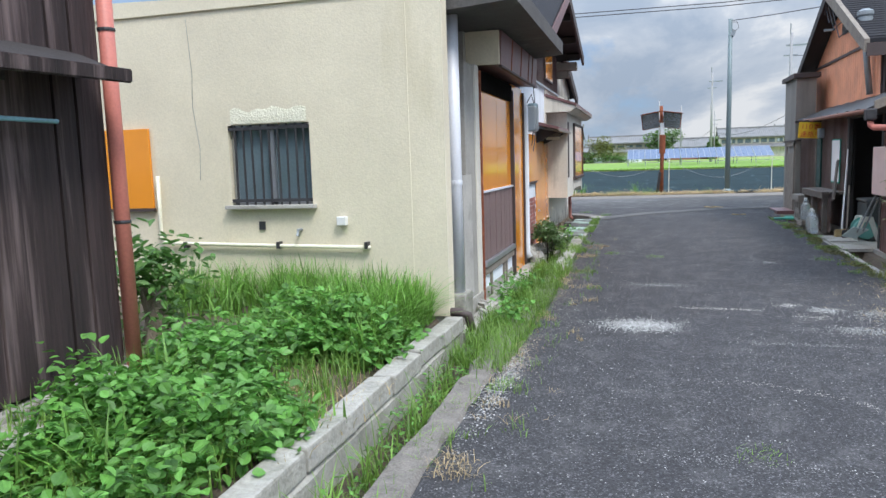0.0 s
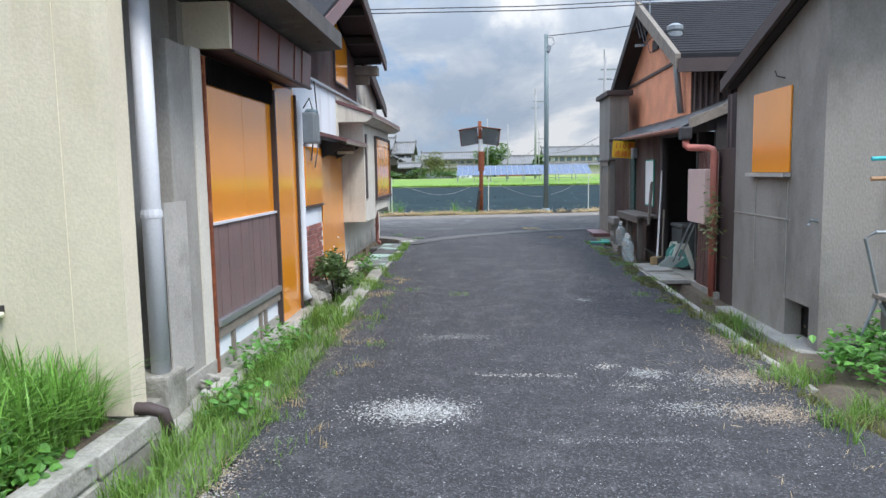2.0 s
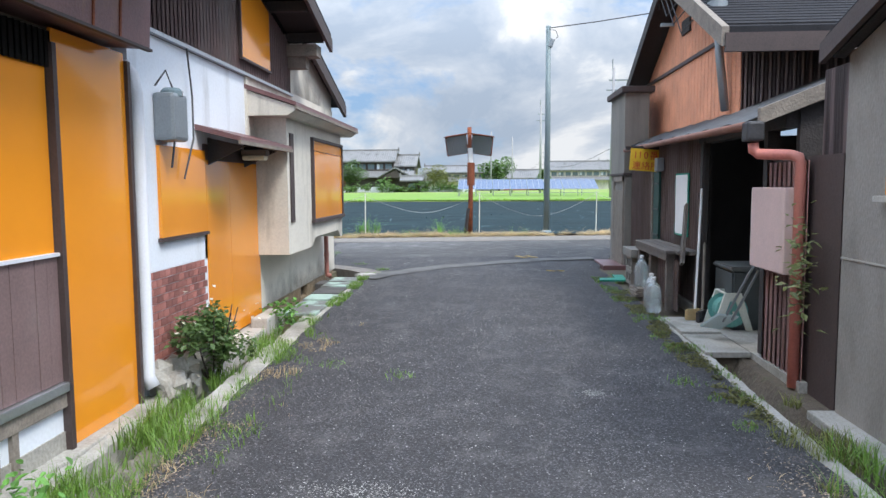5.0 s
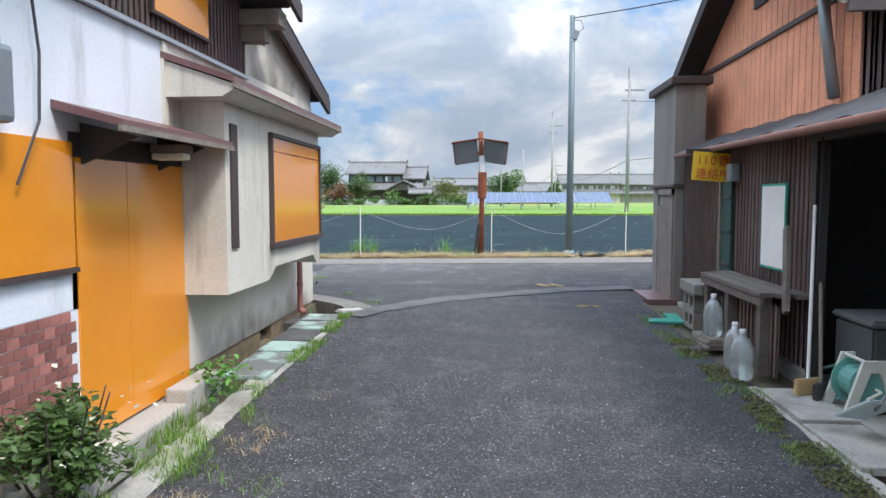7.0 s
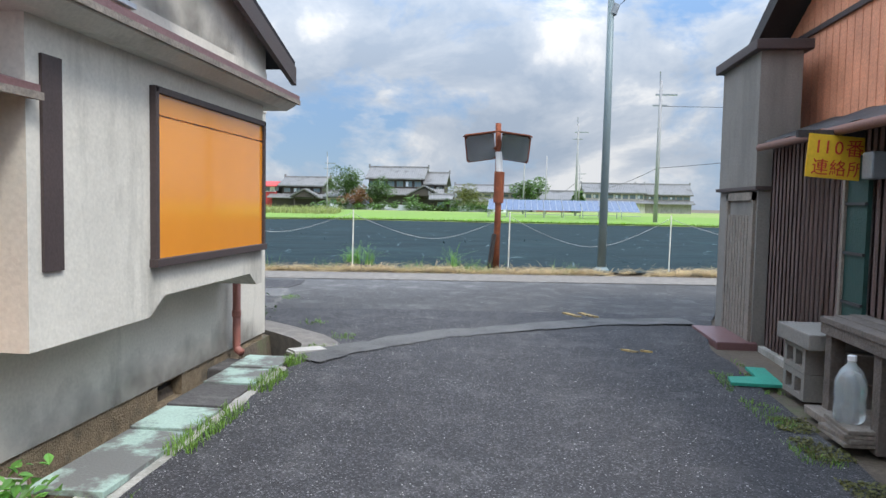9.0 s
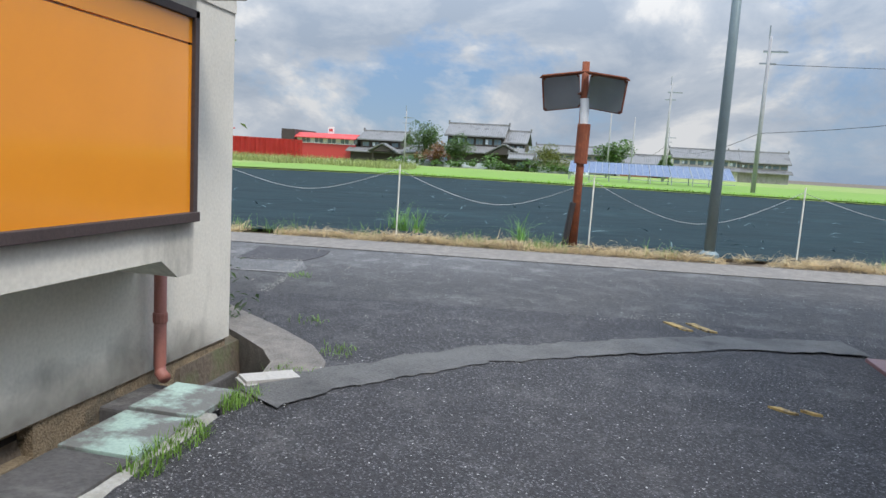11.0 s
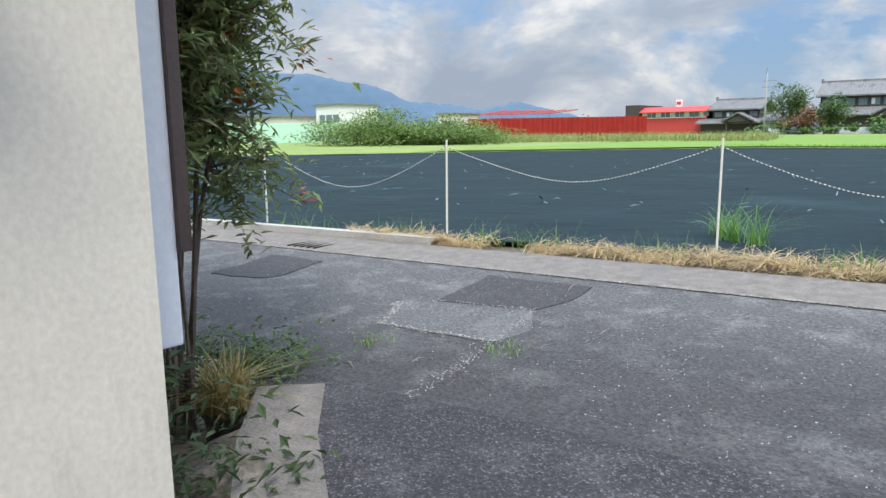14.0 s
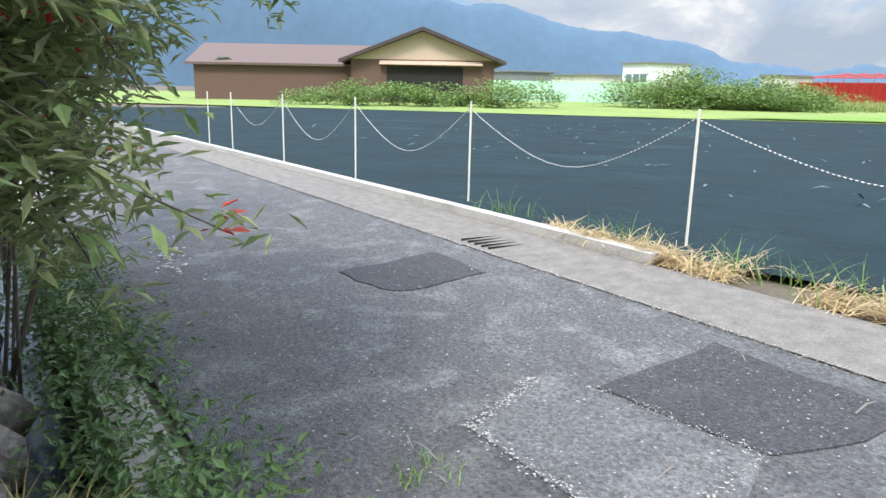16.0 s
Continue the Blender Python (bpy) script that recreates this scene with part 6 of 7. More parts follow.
def brown_barn():
    b = thing("brown_barn", (0, 0, 0), "brown boarded barn with low rusty red roof", "barn")
    wall, cream, roof = material_cache("barn_board", (0.13, 0.075, 0.06), 0.8), material_cache("barn_gable", (0.5, 0.39, 0.29), 0.8), material_cache("barn_roof", (0.13, 0.085, 0.075), 0.7)
    part("wall", boxes((-6, 6, 0, 14, 0, 3.6)), wall, b)
    part("gable", prism([(-6, 3.6), (6, 3.6), (0, 5.9)], 0.0, 14, "y"), cream, b, "tan boarded gable")
    part("door", boxes((-3, 3.4, -0.06, 0.02, 0.2, 3.0)), DARK, b, "wide dark barn door")
    part("door_hood", prism([(-0.6, 3.15), (0.05, 3.45), (0.05, 3.52), (-0.6, 3.22)], -3.6, 5.0, "x"), cream, b)
    part("roof", prism([(-6.9, 3.3), (0, 6.0), (6.9, 3.3), (6.9, 3.5), (0, 6.2), (-6.9, 3.5)], -0.8, 14.5, "y"), roof, b, "faded red sheet roof")
    part("verge", prism([(-6.95, 3.22), (0, 5.9), (6.95, 3.22), (6.95, 3.52), (0, 6.22), (-6.95, 3.52)], -0.85, -0.8, "y"), DARK_TRIM, b)
    part("side_wing", boxes((-20, -6, 2.5, 13, 0, 3.0)), wall, b)
    part("wing_roof", prism([(2.0, 3.0), (7.7, 4.9), (13.4, 3.0), (13.4, 3.2), (7.7, 5.1), (2.0, 3.2)], -20.6, -5.0, "x"), roof, b, "faded red sheet roof")
    b.matrix_world = pose(-57, 43.5, 0.35, 0, 0, 64)


brown_barn()


def solar_array():
    panel = material_cache("solar_panel", (0.075, 0.11, 0.19), 0.3)
    for k in range(8):
        x = -2.0 + k * 1.75
        b = thing("solar_panel", (x, 78, 0.4), "blue solar panel row on steel frame", "solar panel", "solar array")
        part("panel", plate(lambda u, v: (x + 1.7 * u, 76.5 + 3.4 * v, 1.15 + 1.0 * v), 1, 1), panel, b)
        for i in range(3):
            part("panel_joint", tube([(x + 0.57 * i, 76.5, 1.17), (x + 0.57 * i, 79.9, 2.17)], 0.02, 4), ALU, b)
        part("leg", boxes((x, x + 0.07, 76.6, 76.67, 0.3, 1.15)), ALU, b)
        part("leg", boxes((x, x + 0.07, 79.7, 79.77, 0.3, 2.1)), ALU, b)
        part("rail", boxes((x, x + 1.75, 76.6, 76.66, 0.75, 0.8)), ALU, b)


solar_array()
rng = np.random.default_rng(11)


def crown_spots(c, r, n, rng, hollow=0.45, lumps=9):
    """Leaf places: uneven clumps spread over an egg-shaped crown."""
    out = []
    cl = [Vector((rng.normal(0, 0.55), rng.normal(0, 0.55), rng.normal(0, 0.5))) for _ in range(lumps)]
    for _ in range(n):
        k = cl[rng.integers(lumps)]
        v = Vector(rng.normal(0, 1, 3)).normalized() * rng.uniform(hollow, 1) ** 0.5 * 0.5
        p = k + v
        out.append((c[0] + p.x * r[0], c[1] + p.y * r[1], c[2] + p.z * r[2]))
    return out


def far_tree(x, y, w, h, mat=LEAF_FAR, n=1500, size=0.6, name="garden_tree", label="rounded dark green garden tree", trunk=True, lumps=9):
    b = thing(name, (x, y, 0.36), label, "tree")
    if trunk:
        part("trunk", tube([(x, y, 0.2), (x + 0.05, y, h * 0.5)], [0.16, 0.08], 8), DARK_WOOD, b)
    crown = leaves("crown", crown_spots((x, y, 0.36 + h * (0.56 if trunk else 0.42)), (w * 0.5, w * 0.5, h * (0.36 if trunk else 0.42)), n, rng, lumps=lumps), size, mat, rng, narrow=0.7)
    crown.parent = b
    crown.matrix_parent_inverse = Matrix.Translation(-Vector(b.location))


far_tree(-30.2, 137, 5.2, 8.0, LEAF_BUSH, n=5000, size=0.34, lumps=34)
far_tree(-23.9, 134, 4.6, 5.7, LEAF_BUSH, n=3500, size=0.34, lumps=24)
far_tree(-26.7, 131, 3.8, 3.7, leaf_material("russet_leaf", (0.22, 0.11, 0.045)), n=2500, size=0.3, lumps=20, label="russet brown garden shrub")
far_tree(-8.6, 133, 6, 4.5, leaf_material("yellow_leaf", (0.15, 0.17, 0.035)), n=3500, size=0.3, lumps=24, label="yellow-green clipped garden tree")
far_tree(3.5, 150, 6, 7.0)
far_tree(13, 160, 3, 4)
for i in range(10):
    far_tree(-33 + i * 3.2, 130.5, 3.2, 1.6 + 0.5 * (i % 3), n=300, size=0.5, name="garden_shrub", label="clipped green garden shrub", trunk=False)
LEAF_WILD = leaf_material("wild_shrub_leaf", (0.16, 0.24, 0.06))
for i in range(16):
    a = radians(48 - i * 0.75)
    d = 62 + 3 * math.sin(i * 2.3)
    far_tree(-1 - d * math.sin(a), 17.6 + d * math.cos(a), 6.0, (2.5 if i < 7 else 1.5) + 0.8 * abs(math.sin(i * 1.7)), LEAF_WILD, n=2600, size=0.22, lumps=22, name="wild_shrub", label="dense wild green shrub at field edge", trunk=False)
for i in range(12):
    a = radians(74 - i * 1.6)
    d = 50 + 2.0 * math.sin(i * 1.9)
    far_tree(-1 - d * math.sin(a), 17.6 + d * math.cos(a), 3.4, 1.1 + 1.0 * abs(math.sin(i * 2.7)), LEAF_WILD, n=1300, size=0.2, lumps=16, name="wild_shrub", label="leafy wild green shrub before barn", trunk=False)


# ---- plants ----
prng = np.random.default_rng(21)


def strip_spots(n, x0, x1, y0, y1, keep=0.0, seed=0, base=0.0):
    """Clumped places on the ground: thicker where a slow noise is high."""
    out = []
    while len(out) < n:
        x, y = prng.uniform(x0, x1), prng.uniform(y0, y1)
        if noise.noise((x * 2.3, y * 2.3, seed)) + 0.5 * noise.noise((x * 7, y * 7, seed + 9)) > keep:
            out.append((x, y, ground_z(x, y) + base))
    return out


def yard_z(x, y):
    return ground_z(x, y) - 0.035 + 0.17 + 0.12 * smooth_step(-1.7, -3.0, x)


def stuff(ob, label, category):
    return tagged(ob, label, category, kind="stuff")


def litter(name, spots, length, width, mat, label, category, pitch=0.25):
    """Dry stalks lying every way on the ground."""
    verts, faces = [], []
    for x, y, z in spots:
        a, t = prng.uniform(0, 2 * math.pi), prng.normal(0.1, pitch)
        l, w = length * prng.uniform(0.4, 1.2), width * prng.uniform(0.6, 1.3)
        dx, dy, dz = math.cos(a) * l / 2, math.sin(a) * l / 2, math.sin(t) * l / 2
        nx, ny = -math.sin(a) * w / 2, math.cos(a) * w / 2
        bow = prng.uniform(0, 0.12) * l
        i = len(verts)
        zz = z + abs(dz) + 0.008
        verts += [(x - dx + nx, y - dy + ny, zz - dz), (x - dx - nx, y - dy - ny, zz - dz), (x - nx, y - ny, zz + bow), (x + nx, y + ny, zz + bow + w * 0.3), (x + dx - nx * 0.4, y + dy - ny * 0.4, zz + dz), (x + dx + nx * 0.4, y + dy + ny * 0.4, zz + dz)]
        faces += [(i, i + 1, i + 2, i + 3), (i + 3, i + 2, i + 4, i + 5)]
    return tagged(mesh_from(name, verts, faces, mat), label, category, kind="stuff")


# weedy yard
spots = []
for _ in range(760):
    x, y = prng.uniform(-3.0, -1.74), prng.uniform(1.2, 5.3)
    if noise.noise((x * 1.5, y * 1.5, 3)) > 0.3 or (x + 1.9) ** 2 / 0.12 + (y - 3.9) ** 2 / 0.2 < 1 or (x < -2.55 and y < 2.7):
        continue
    h = prng.uniform(0.06, 0.34) * (0.5 + 0.9 * max(0, 0.5 + noise.noise((x * 2, y * 2, 8))))
    for k in range(34):
        s = prng.uniform(0.2, 1)
        spots.append((x + prng.normal(0, 0.07), y + prng.normal(0, 0.07), yard_z(x, y) + h * s))
stuff(leaves("weeds_yard", spots, 0.062, WEED, prng, droop=0.2, narrow=0.8, oval=True), "low broad-leaved green weeds filling yard", "weeds")
stuff(blades("grass_yard", [(x, y, yard_z(x, y)) for x, y in ((prng.uniform(-4.3, -1.8), 5.93 - abs(prng.normal(0, 0.35))) for _ in range(3600)) if noise.noise((x * 2.5, y * 2, 1)) > -0.25], 0.5, 0.015, GRASS_LONG, 1.2, prng, 5), "tall green grass along cream wall", "grass")
stuff(blades("grass_yard", [(x, y, yard_z(x, y)) for x, y in ((prng.normal(-2.15, 0.2), prng.normal(5.3, 0.35)) for _ in range(1900)) if x < -1.78 and y < 5.94], 0.52, 0.02, GRASS_LONG, 1.35, prng, 5), "drooping clump of long green grass at kerb", "grass")
stuff(blades("grass_yard", [(x, y, yard_z(x, y)) for x, y in ((prng.uniform(-3.0, -1.75), prng.uniform(1.0, 5.2)) for _ in range(3400))], 0.26, 0.011, GRASS, 0.8, prng, 3), "green grass among yard weeds", "grass")
stuff(blades("dead_grass", [(x, y, yard_z(x, y)) for x, y in ((prng.normal(-1.95, 0.2), prng.normal(3.6, 0.4)) for _ in range(500))], 0.1, 0.008, STRAW, 1.4, prng, 3), "dry straw on bare yard patch", "straw")


for x, y, n, h in ((-2.3, 2.35, 90, 0.42), (-2.02, 2.75, 60, 0.36), (-2.75, 3.3, 60, 0.4), (-1.95, 4.5, 110, 0.42), (-2.6, 4.4, 60, 0.4), (-1.78, 3.3, 40, 0.28)):
    stuff(blades("grass_clump", [(x + prng.normal(0, 0.09), y + prng.normal(0, 0.09), yard_z(x, y)) for _ in range(n)], h, 0.017, GRASS_LONG, 1.5, prng, 5), "arching clump of broad green grass", "grass")
stuff(leaves("gutter_weeds", [(x + prng.normal(0, 0.06), y + prng.normal(0, 0.09), prng.uniform(-0.28, 0.02)) for x, y in ((prng.uniform(-1.48, -1.32), prng.uniform(1.6, 5.6)) for _ in range(70)) for _ in range(14)], 0.045, WEED, prng, narrow=0.5), "small green weeds rooted in gutter", "weeds")
stuff(blades("gutter_grass", [(prng.normal(-1.36, 0.06), prng.normal(c, 0.14), -0.15) for c in (2.6, 3.3, 4.0, 4.7) for _ in range(70)], 0.34, 0.011, GRASS, 1.4, prng, 4), "green grass arching out of gutter", "grass")


def stump_shrub():
    x, y = -3.55, 4.45
    z = yard_z(x, y)
    b = thing("stump_shrub", (x, y, z), "green shrub sprouting from cut stump", "shrub")
    part("stump", tube([(x, y, z - 0.05), (x + 0.02, y, z + 0.2), (x - 0.01, y, z + 0.42)], [0.12, 0.085, 0.1], 10), material("stump_bark", (0.3, 0.25, 0.2), 0.9, var=0.3, scale=9, bump=0.5), b)
    crown = leaves("foliage", [(x + prng.normal(0, 0.17), y + prng.normal(0, 0.17), z + 0.4 + abs(prng.normal(0.12, 0.14))) for _ in range(420)] + [(x + prng.normal(0, 0.22), y + prng.normal(0, 0.2), z + prng.uniform(0.02, 0.4)) for _ in range(220)], 0.1, leaf_material("sprout_leaf", (0.1, 0.22, 0.05)), prng, narrow=0.5, oval=True)
    crown.parent = b
    crown.matrix_parent_inverse = Matrix.Translation(-Vector(b.location))


stump_shrub()

# gutters and lane edges
stuff(blades("grass_gutter", strip_spots(5200, -1.5, -0.98, 4.9, 9.8, -0.1, 2, -0.06), 0.24, 0.009, GRASS, 0.9, prng), "bright green grass growing from gutter", "grass")
stuff(blades("grass_gutter", strip_spots(1600, -1.45, -1.0, 9.8, 12.7, 0.05, 3, -0.05), 0.16, 0.008, GRASS, 0.9, prng), "bright green grass growing from gutter", "grass")
stuff(blades("grass_gutter", strip_spots(700, -1.5, -1.05, 1.5, 4.9, 0.25, 4, -0.1), 0.2, 0.009, GRASS, 1.0, prng), "sparse grass growing from gutter", "grass")
stuff(blades("grass_gutter", strip_spots(900, -1.14, -0.96, 12.7, 15.7, 0.1, 5, 0.0), 0.08, 0.008, GRASS, 0.9, prng), "short grass beside gutter covers", "grass")
stuff(blades("grass_edge", [s for s in strip_spots(2600, -1.05, -0.55, 3.0, 12.6, 0.22, 6) if s[0] < -0.95 + 0.35 * prng.uniform(0, 1) ** 2], 0.09, 0.006, GRASS, 1.2, prng), "thin grass spreading onto asphalt edge", "grass")
stuff(blades("straw_edge", strip_spots(900, -1.05, -0.5, 3.0, 12.6, 0.3, 7), 0.07, 0.005, STRAW, 1.8, prng), "dry grass scraps on asphalt edge", "straw")
stuff(blades("grass_edge", strip_spots(2600, 2.5, 2.98, 4.5, 10.4, 0.1, 8, -0.02), 0.11, 0.007, GRASS_DRY, 1.0, prng), "mossy grass along grey building footing", "grass")
stuff(blades("grass_edge", strip_spots(1500, 2.35, 2.75, 9.5, 16.5, 0.28, 9), 0.05, 0.006, GRASS, 1.0, prng), "thin moss and grass beside porch slabs", "grass")
stuff(blades("grass_edge", strip_spots(1500, 2.4, 2.95, 4.4, 9.2, 0.22, 41, -0.02), 0.22, 0.008, GRASS, 1.2, prng), "green grass tufts along grey building footing", "grass")
stuff(leaves("moss_edge", [(s[0], s[1], s[2] + 0.012) for s in strip_spots(5000, 2.42, 2.66, 9.6, 14.6, -0.1, 42)], 0.022, leaf_material("moss_cushion", (0.13, 0.13, 0.035)), prng, narrow=0.8), "brown-green moss along asphalt edge", "moss")
stuff(blades("straw_edge", strip_spots(260, 1.8, 2.8, 5.0, 9.0, 0.22, 10), 0.05, 0.004, STRAW, 1.9, prng), "dry twigs and straw on asphalt edge", "straw")
spots = []
for _ in range(60):
    x, y = prng.uniform(2.9, 4.6), prng.uniform(6.4, 7.8)
    h = prng.uniform(0.1, 0.35)
    spots += [(x + prng.normal(0, 0.08), y + prng.normal(0, 0.08), 0.03 + h * prng.uniform(0.2, 1)) for _ in range(24)]
stuff(leaves("weeds_corner", spots, 0.07, WEED, prng, narrow=0.7, oval=True), "leafy green weeds below grey wall", "weeds")
for x, y in ((-1.45, 7.5), (-1.2, 6.35), (-1.4, 8.1), (-1.38, 12.55)):
    stuff(leaves("weed_clump", [(x + prng.normal(0, 0.09), y + prng.normal(0, 0.1), ground_z(x, y) + prng.uniform(-0.05, 0.24)) for _ in range(150)], 0.06, WEED, prng, narrow=0.65, oval=True), "small leafy weed in gutter", "weeds")
for x, y in ((0.1, 10.6), (-0.5, 10.9), (0.55, 3.7), (-0.75, 9.4), (-0.9, 16.6), (-1.4, 17.3), (-1.05, 16.1), (-2.2, 18.9), (-0.55, 8.3), (-2.95, 18.6), (2.3, 10.5)):
    stuff(blades("grass_tuft", [(x + prng.normal(0, 0.07), y + prng.normal(0, 0.07), ground_z(x, y)) for _ in range(60)], 0.06, 0.006, GRASS, 1.3, prng), "small grass tuft in asphalt crack", "grass")


def rose_bush():
    x, y = -1.42, 10.6
    b = thing("rose_bush", (x, y, 0.0), "dark green rose bush with small white flowers", "bush")
    for k in range(9):
        a = k * 0.7
        part("stem", tube([(x + 0.03 * math.cos(a), y + 0.05 * math.sin(a), -0.02), (x + 0.1 * math.cos(a), y + 0.25 * math.sin(a), 0.25), (x + 0.17 * math.cos(a), y + 0.42 * math.sin(a), 0.55)], [0.009, 0.007, 0.004], 6), DARK_WOOD, b)
    crown = leaves("foliage", crown_spots((x, y, 0.38), (0.2, 0.36, 0.22), 2300, prng, 0.2, 22), 0.06, LEAF_BUSH, prng, narrow=0.6)
    bloom = leaves("flowers", crown_spots((x, y, 0.42), (0.21, 0.38, 0.23), 50, prng, 0.9, 12), 0.035, leaf_material("petal", (0.75, 0.72, 0.6)), prng, narrow=1.0)
    tagged(bloom, kind="stuff")
    for o in (crown, bloom):
        o.parent = b
        o.matrix_parent_inverse = Matrix.Translation(-Vector(b.location))


rose_bush()


BERRY = leaf_material("orange_berry_leaf", (0.55, 0.2, 0.04))
LEAF_PALE = leaf_material("pale_leaf", (0.2, 0.28, 0.1))


def corner_tree(x, y, z, stems, tall, reach_east, label):
    """Many thin stems fanning up from the ditch bank, with hanging narrow leaves."""
    b = thing("corner_tree", (x, y, z), label, "tree", "trees over ditch")
    tips = []
    for k in range(stems):
        a = prng.uniform(0, 2 * math.pi)
        r = prng.uniform(0.3, 1.45)
        h = prng.uniform(0.55, 1.0) * tall
        if math.sin(a) < 0:
            a = -a if k % 3 else a
            r *= 0.6
        r *= 1.0 + 0.2 * max(0, math.sin(a))
        if math.cos(a) > 0:
            r *= reach_east
        p0 = Vector((x + 0.3 * prng.uniform(0.2, 1) * math.cos(a), y + 0.2 * prng.uniform(0.2, 1) * math.sin(a), z - 0.1))
        p1 = Vector((x + 0.4 * r * math.cos(a), y + 0.34 * r * math.sin(a), z + h * 0.42))
        p2 = Vector((x + 0.66 * r * math.cos(a), y + 0.62 * r * math.sin(a), z + h * 0.84))
        p3 = Vector((x + r * math.cos(a), y + r * math.sin(a), z + h))
        w = prng.uniform(0.007, 0.018)
        part("stem", tube([p0, p1, p2, p3], [w, w * 0.8, w * 0.5, 0.004], 6), STEM, b)
        for s in range(19):
            f = prng.uniform(0.38, 1)
            q = p1.lerp(p2, max(0.0, f * 2 - 0.6)) if f < 0.8 else p2.lerp(p3, (f - 0.8) * 5)
            d = Vector((prng.normal(0, 1), prng.normal(0, 1), prng.normal(0.1, 0.6))).normalized() * prng.uniform(0.18, 0.5)
            if d.x > 0:
                d.x *= reach_east
            tips.append((q, q + d + Vector((0, 0, -0.1))))
    bm = bmesh.new()
    for q, e in tips:
        tube([q, q.lerp(e, 0.5) + Vector((0, 0, 0.04)), e], [0.005, 0.004, 0.002], 4, bm)
    tagged(part("branchwork", bm, STEM, b), kind="stuff")
    spots = []
    for q, e in tips:
        for _ in range(52):
            spots.append(q.lerp(e, prng.uniform(0.2, 1.15)) + Vector(prng.normal(0, 0.045, 3)))
    crown = leaves("crown", spots, 0.085, LEAF_DARK, prng, droop=0.45, narrow=0.24)
    light = leaves("light_leaves", [s + Vector(prng.normal(0, 0.04, 3)) for s in spots[::4]], 0.1, LEAF_PALE, prng, droop=0.4, narrow=0.28)
    red = leaves("red_leaves", [tips[i][1] + Vector(prng.normal(0, 0.03, 3)) for i in range(0, len(tips), 12) for _ in range(8)], 0.06, LEAF_RED, prng, narrow=0.5)
    fruit = leaves("orange_leaves", [tips[i][1] + Vector(prng.normal(0, 0.05, 3)) for i in range(4, len(tips), 11) for _ in range(7)], 0.05, BERRY, prng, narrow=0.6)
    for o in (crown, light, red, fruit):
        o.parent = b
        o.matrix_parent_inverse = Matrix.Translation(-Vector(b.location))


corner_tree(-2.95, 17.16, 0.1, 23, 3.8, 0.62, "many-stemmed narrow-leaved tree overhanging ditch")
corner_tree(-4.8, 17.1, 0.1, 14, 3.8, 0.9, "leafy narrow-leaved tree with orange tips by ditch")
corner_tree(-6.7, 16.9, 0.1, 22, 3.9, 1.0, "dense leafy tree in a row along ditch")
spots = []
for _ in range(230):
    t = prng.uniform(0, 1) ** 1.3
    x = -2.95 - 5.0 * t
    y = south_edge(x) - 0.16 + prng.normal(0, 0.13)
    h = prng.uniform(0.05, 0.3)
    spots += [(x + prng.normal(0, 0.1), y + prng.normal(0, 0.1), 0.15 + h * prng.uniform(-0.6, 1)) for _ in range(60)]
stuff(leaves("ditch_weeds", spots, 0.05, LEAF_BUSH, prng, narrow=0.45), "dense dark green weeds overgrowing ditch edge", "weeds")
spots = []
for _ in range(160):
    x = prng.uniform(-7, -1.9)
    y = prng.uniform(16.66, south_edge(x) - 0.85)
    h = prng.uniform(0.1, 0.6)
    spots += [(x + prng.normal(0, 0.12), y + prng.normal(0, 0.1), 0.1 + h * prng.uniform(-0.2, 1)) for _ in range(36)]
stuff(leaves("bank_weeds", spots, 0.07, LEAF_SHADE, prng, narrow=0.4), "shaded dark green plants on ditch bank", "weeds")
stuff(blades("dry_sedge", [(-2.75 + prng.normal(0, 0.05), 17.42 + prng.normal(0, 0.05), 0.22) for _ in range(200)], 0.34, 0.012, leaf_material("sedge_blade", (0.3, 0.24, 0.09)), 1.9, prng, 4), "drooping clump of drying sedge over ditch", "grass")
BANK_ROCK = material("bank_rock", (0.2, 0.175, 0.15), 0.95, var=0.5, scale=7, bump=0.8, fine=28, stain=(0.07, 0.07, 0.045), stain_at=(0.45, 0.65), stain_scale=5)
for k in range(13):
    x = -1.9 - 0.36 * k
    y = (16.85 + 0.28 * min(k, 2)) if k < 3 else south_edge(x) - 0.72
    bm = bmesh.new()
    bmesh.ops.create_icosphere(bm, subdivisions=2, radius=1, matrix=pose(x, y, 0.0 + 0.05 * math.sin(k * 2.1), 0, 0, k * 40) @ Matrix.Diagonal((0.24 + 0.05 * math.sin(k), 0.17, 0.2, 1)))
    for v in bm.verts:
        v.co += Vector((1, 1, 1)) * 0.05 * noise.noise(v.co * 6)
    solid("bank_stone", bm, BANK_ROCK, "rounded grey stone in ditch bank", "stone", "ditch bank stones", smooth=True)

# field edge
spots, green = [], []
while len(spots) < 12500:
    x = prng.uniform(-6.2, 9)
    d = abs(prng.normal(0, 0.34)) * (0.45 + 0.75 * smooth_step(-6, 1, x))
    y = field_edge(x) + 0.05 + d
    m = noise.noise((x * 0.9, 0, 2)) + 0.5 * noise.noise((x * 2.7, y * 2.7, 1))
    if m > -0.32:
        spots.append((x, y, ground_z(x, y) - 0.01 + prng.uniform(0, 1) * 0.16 * max(0.1, m + 0.2) * max(0, 1 - d)))
litter("straw_edge", spots, 0.22, 0.007, STRAW, "cut dry straw heaped along field edge", "straw")
litter("twigs_lane", [s for s in strip_spots(40, 1.6, 2.7, 6.2, 8.2, 0.1, 30)], 0.13, 0.004, STRAW, "dry twigs scattered on lane asphalt", "twigs", 0.08)
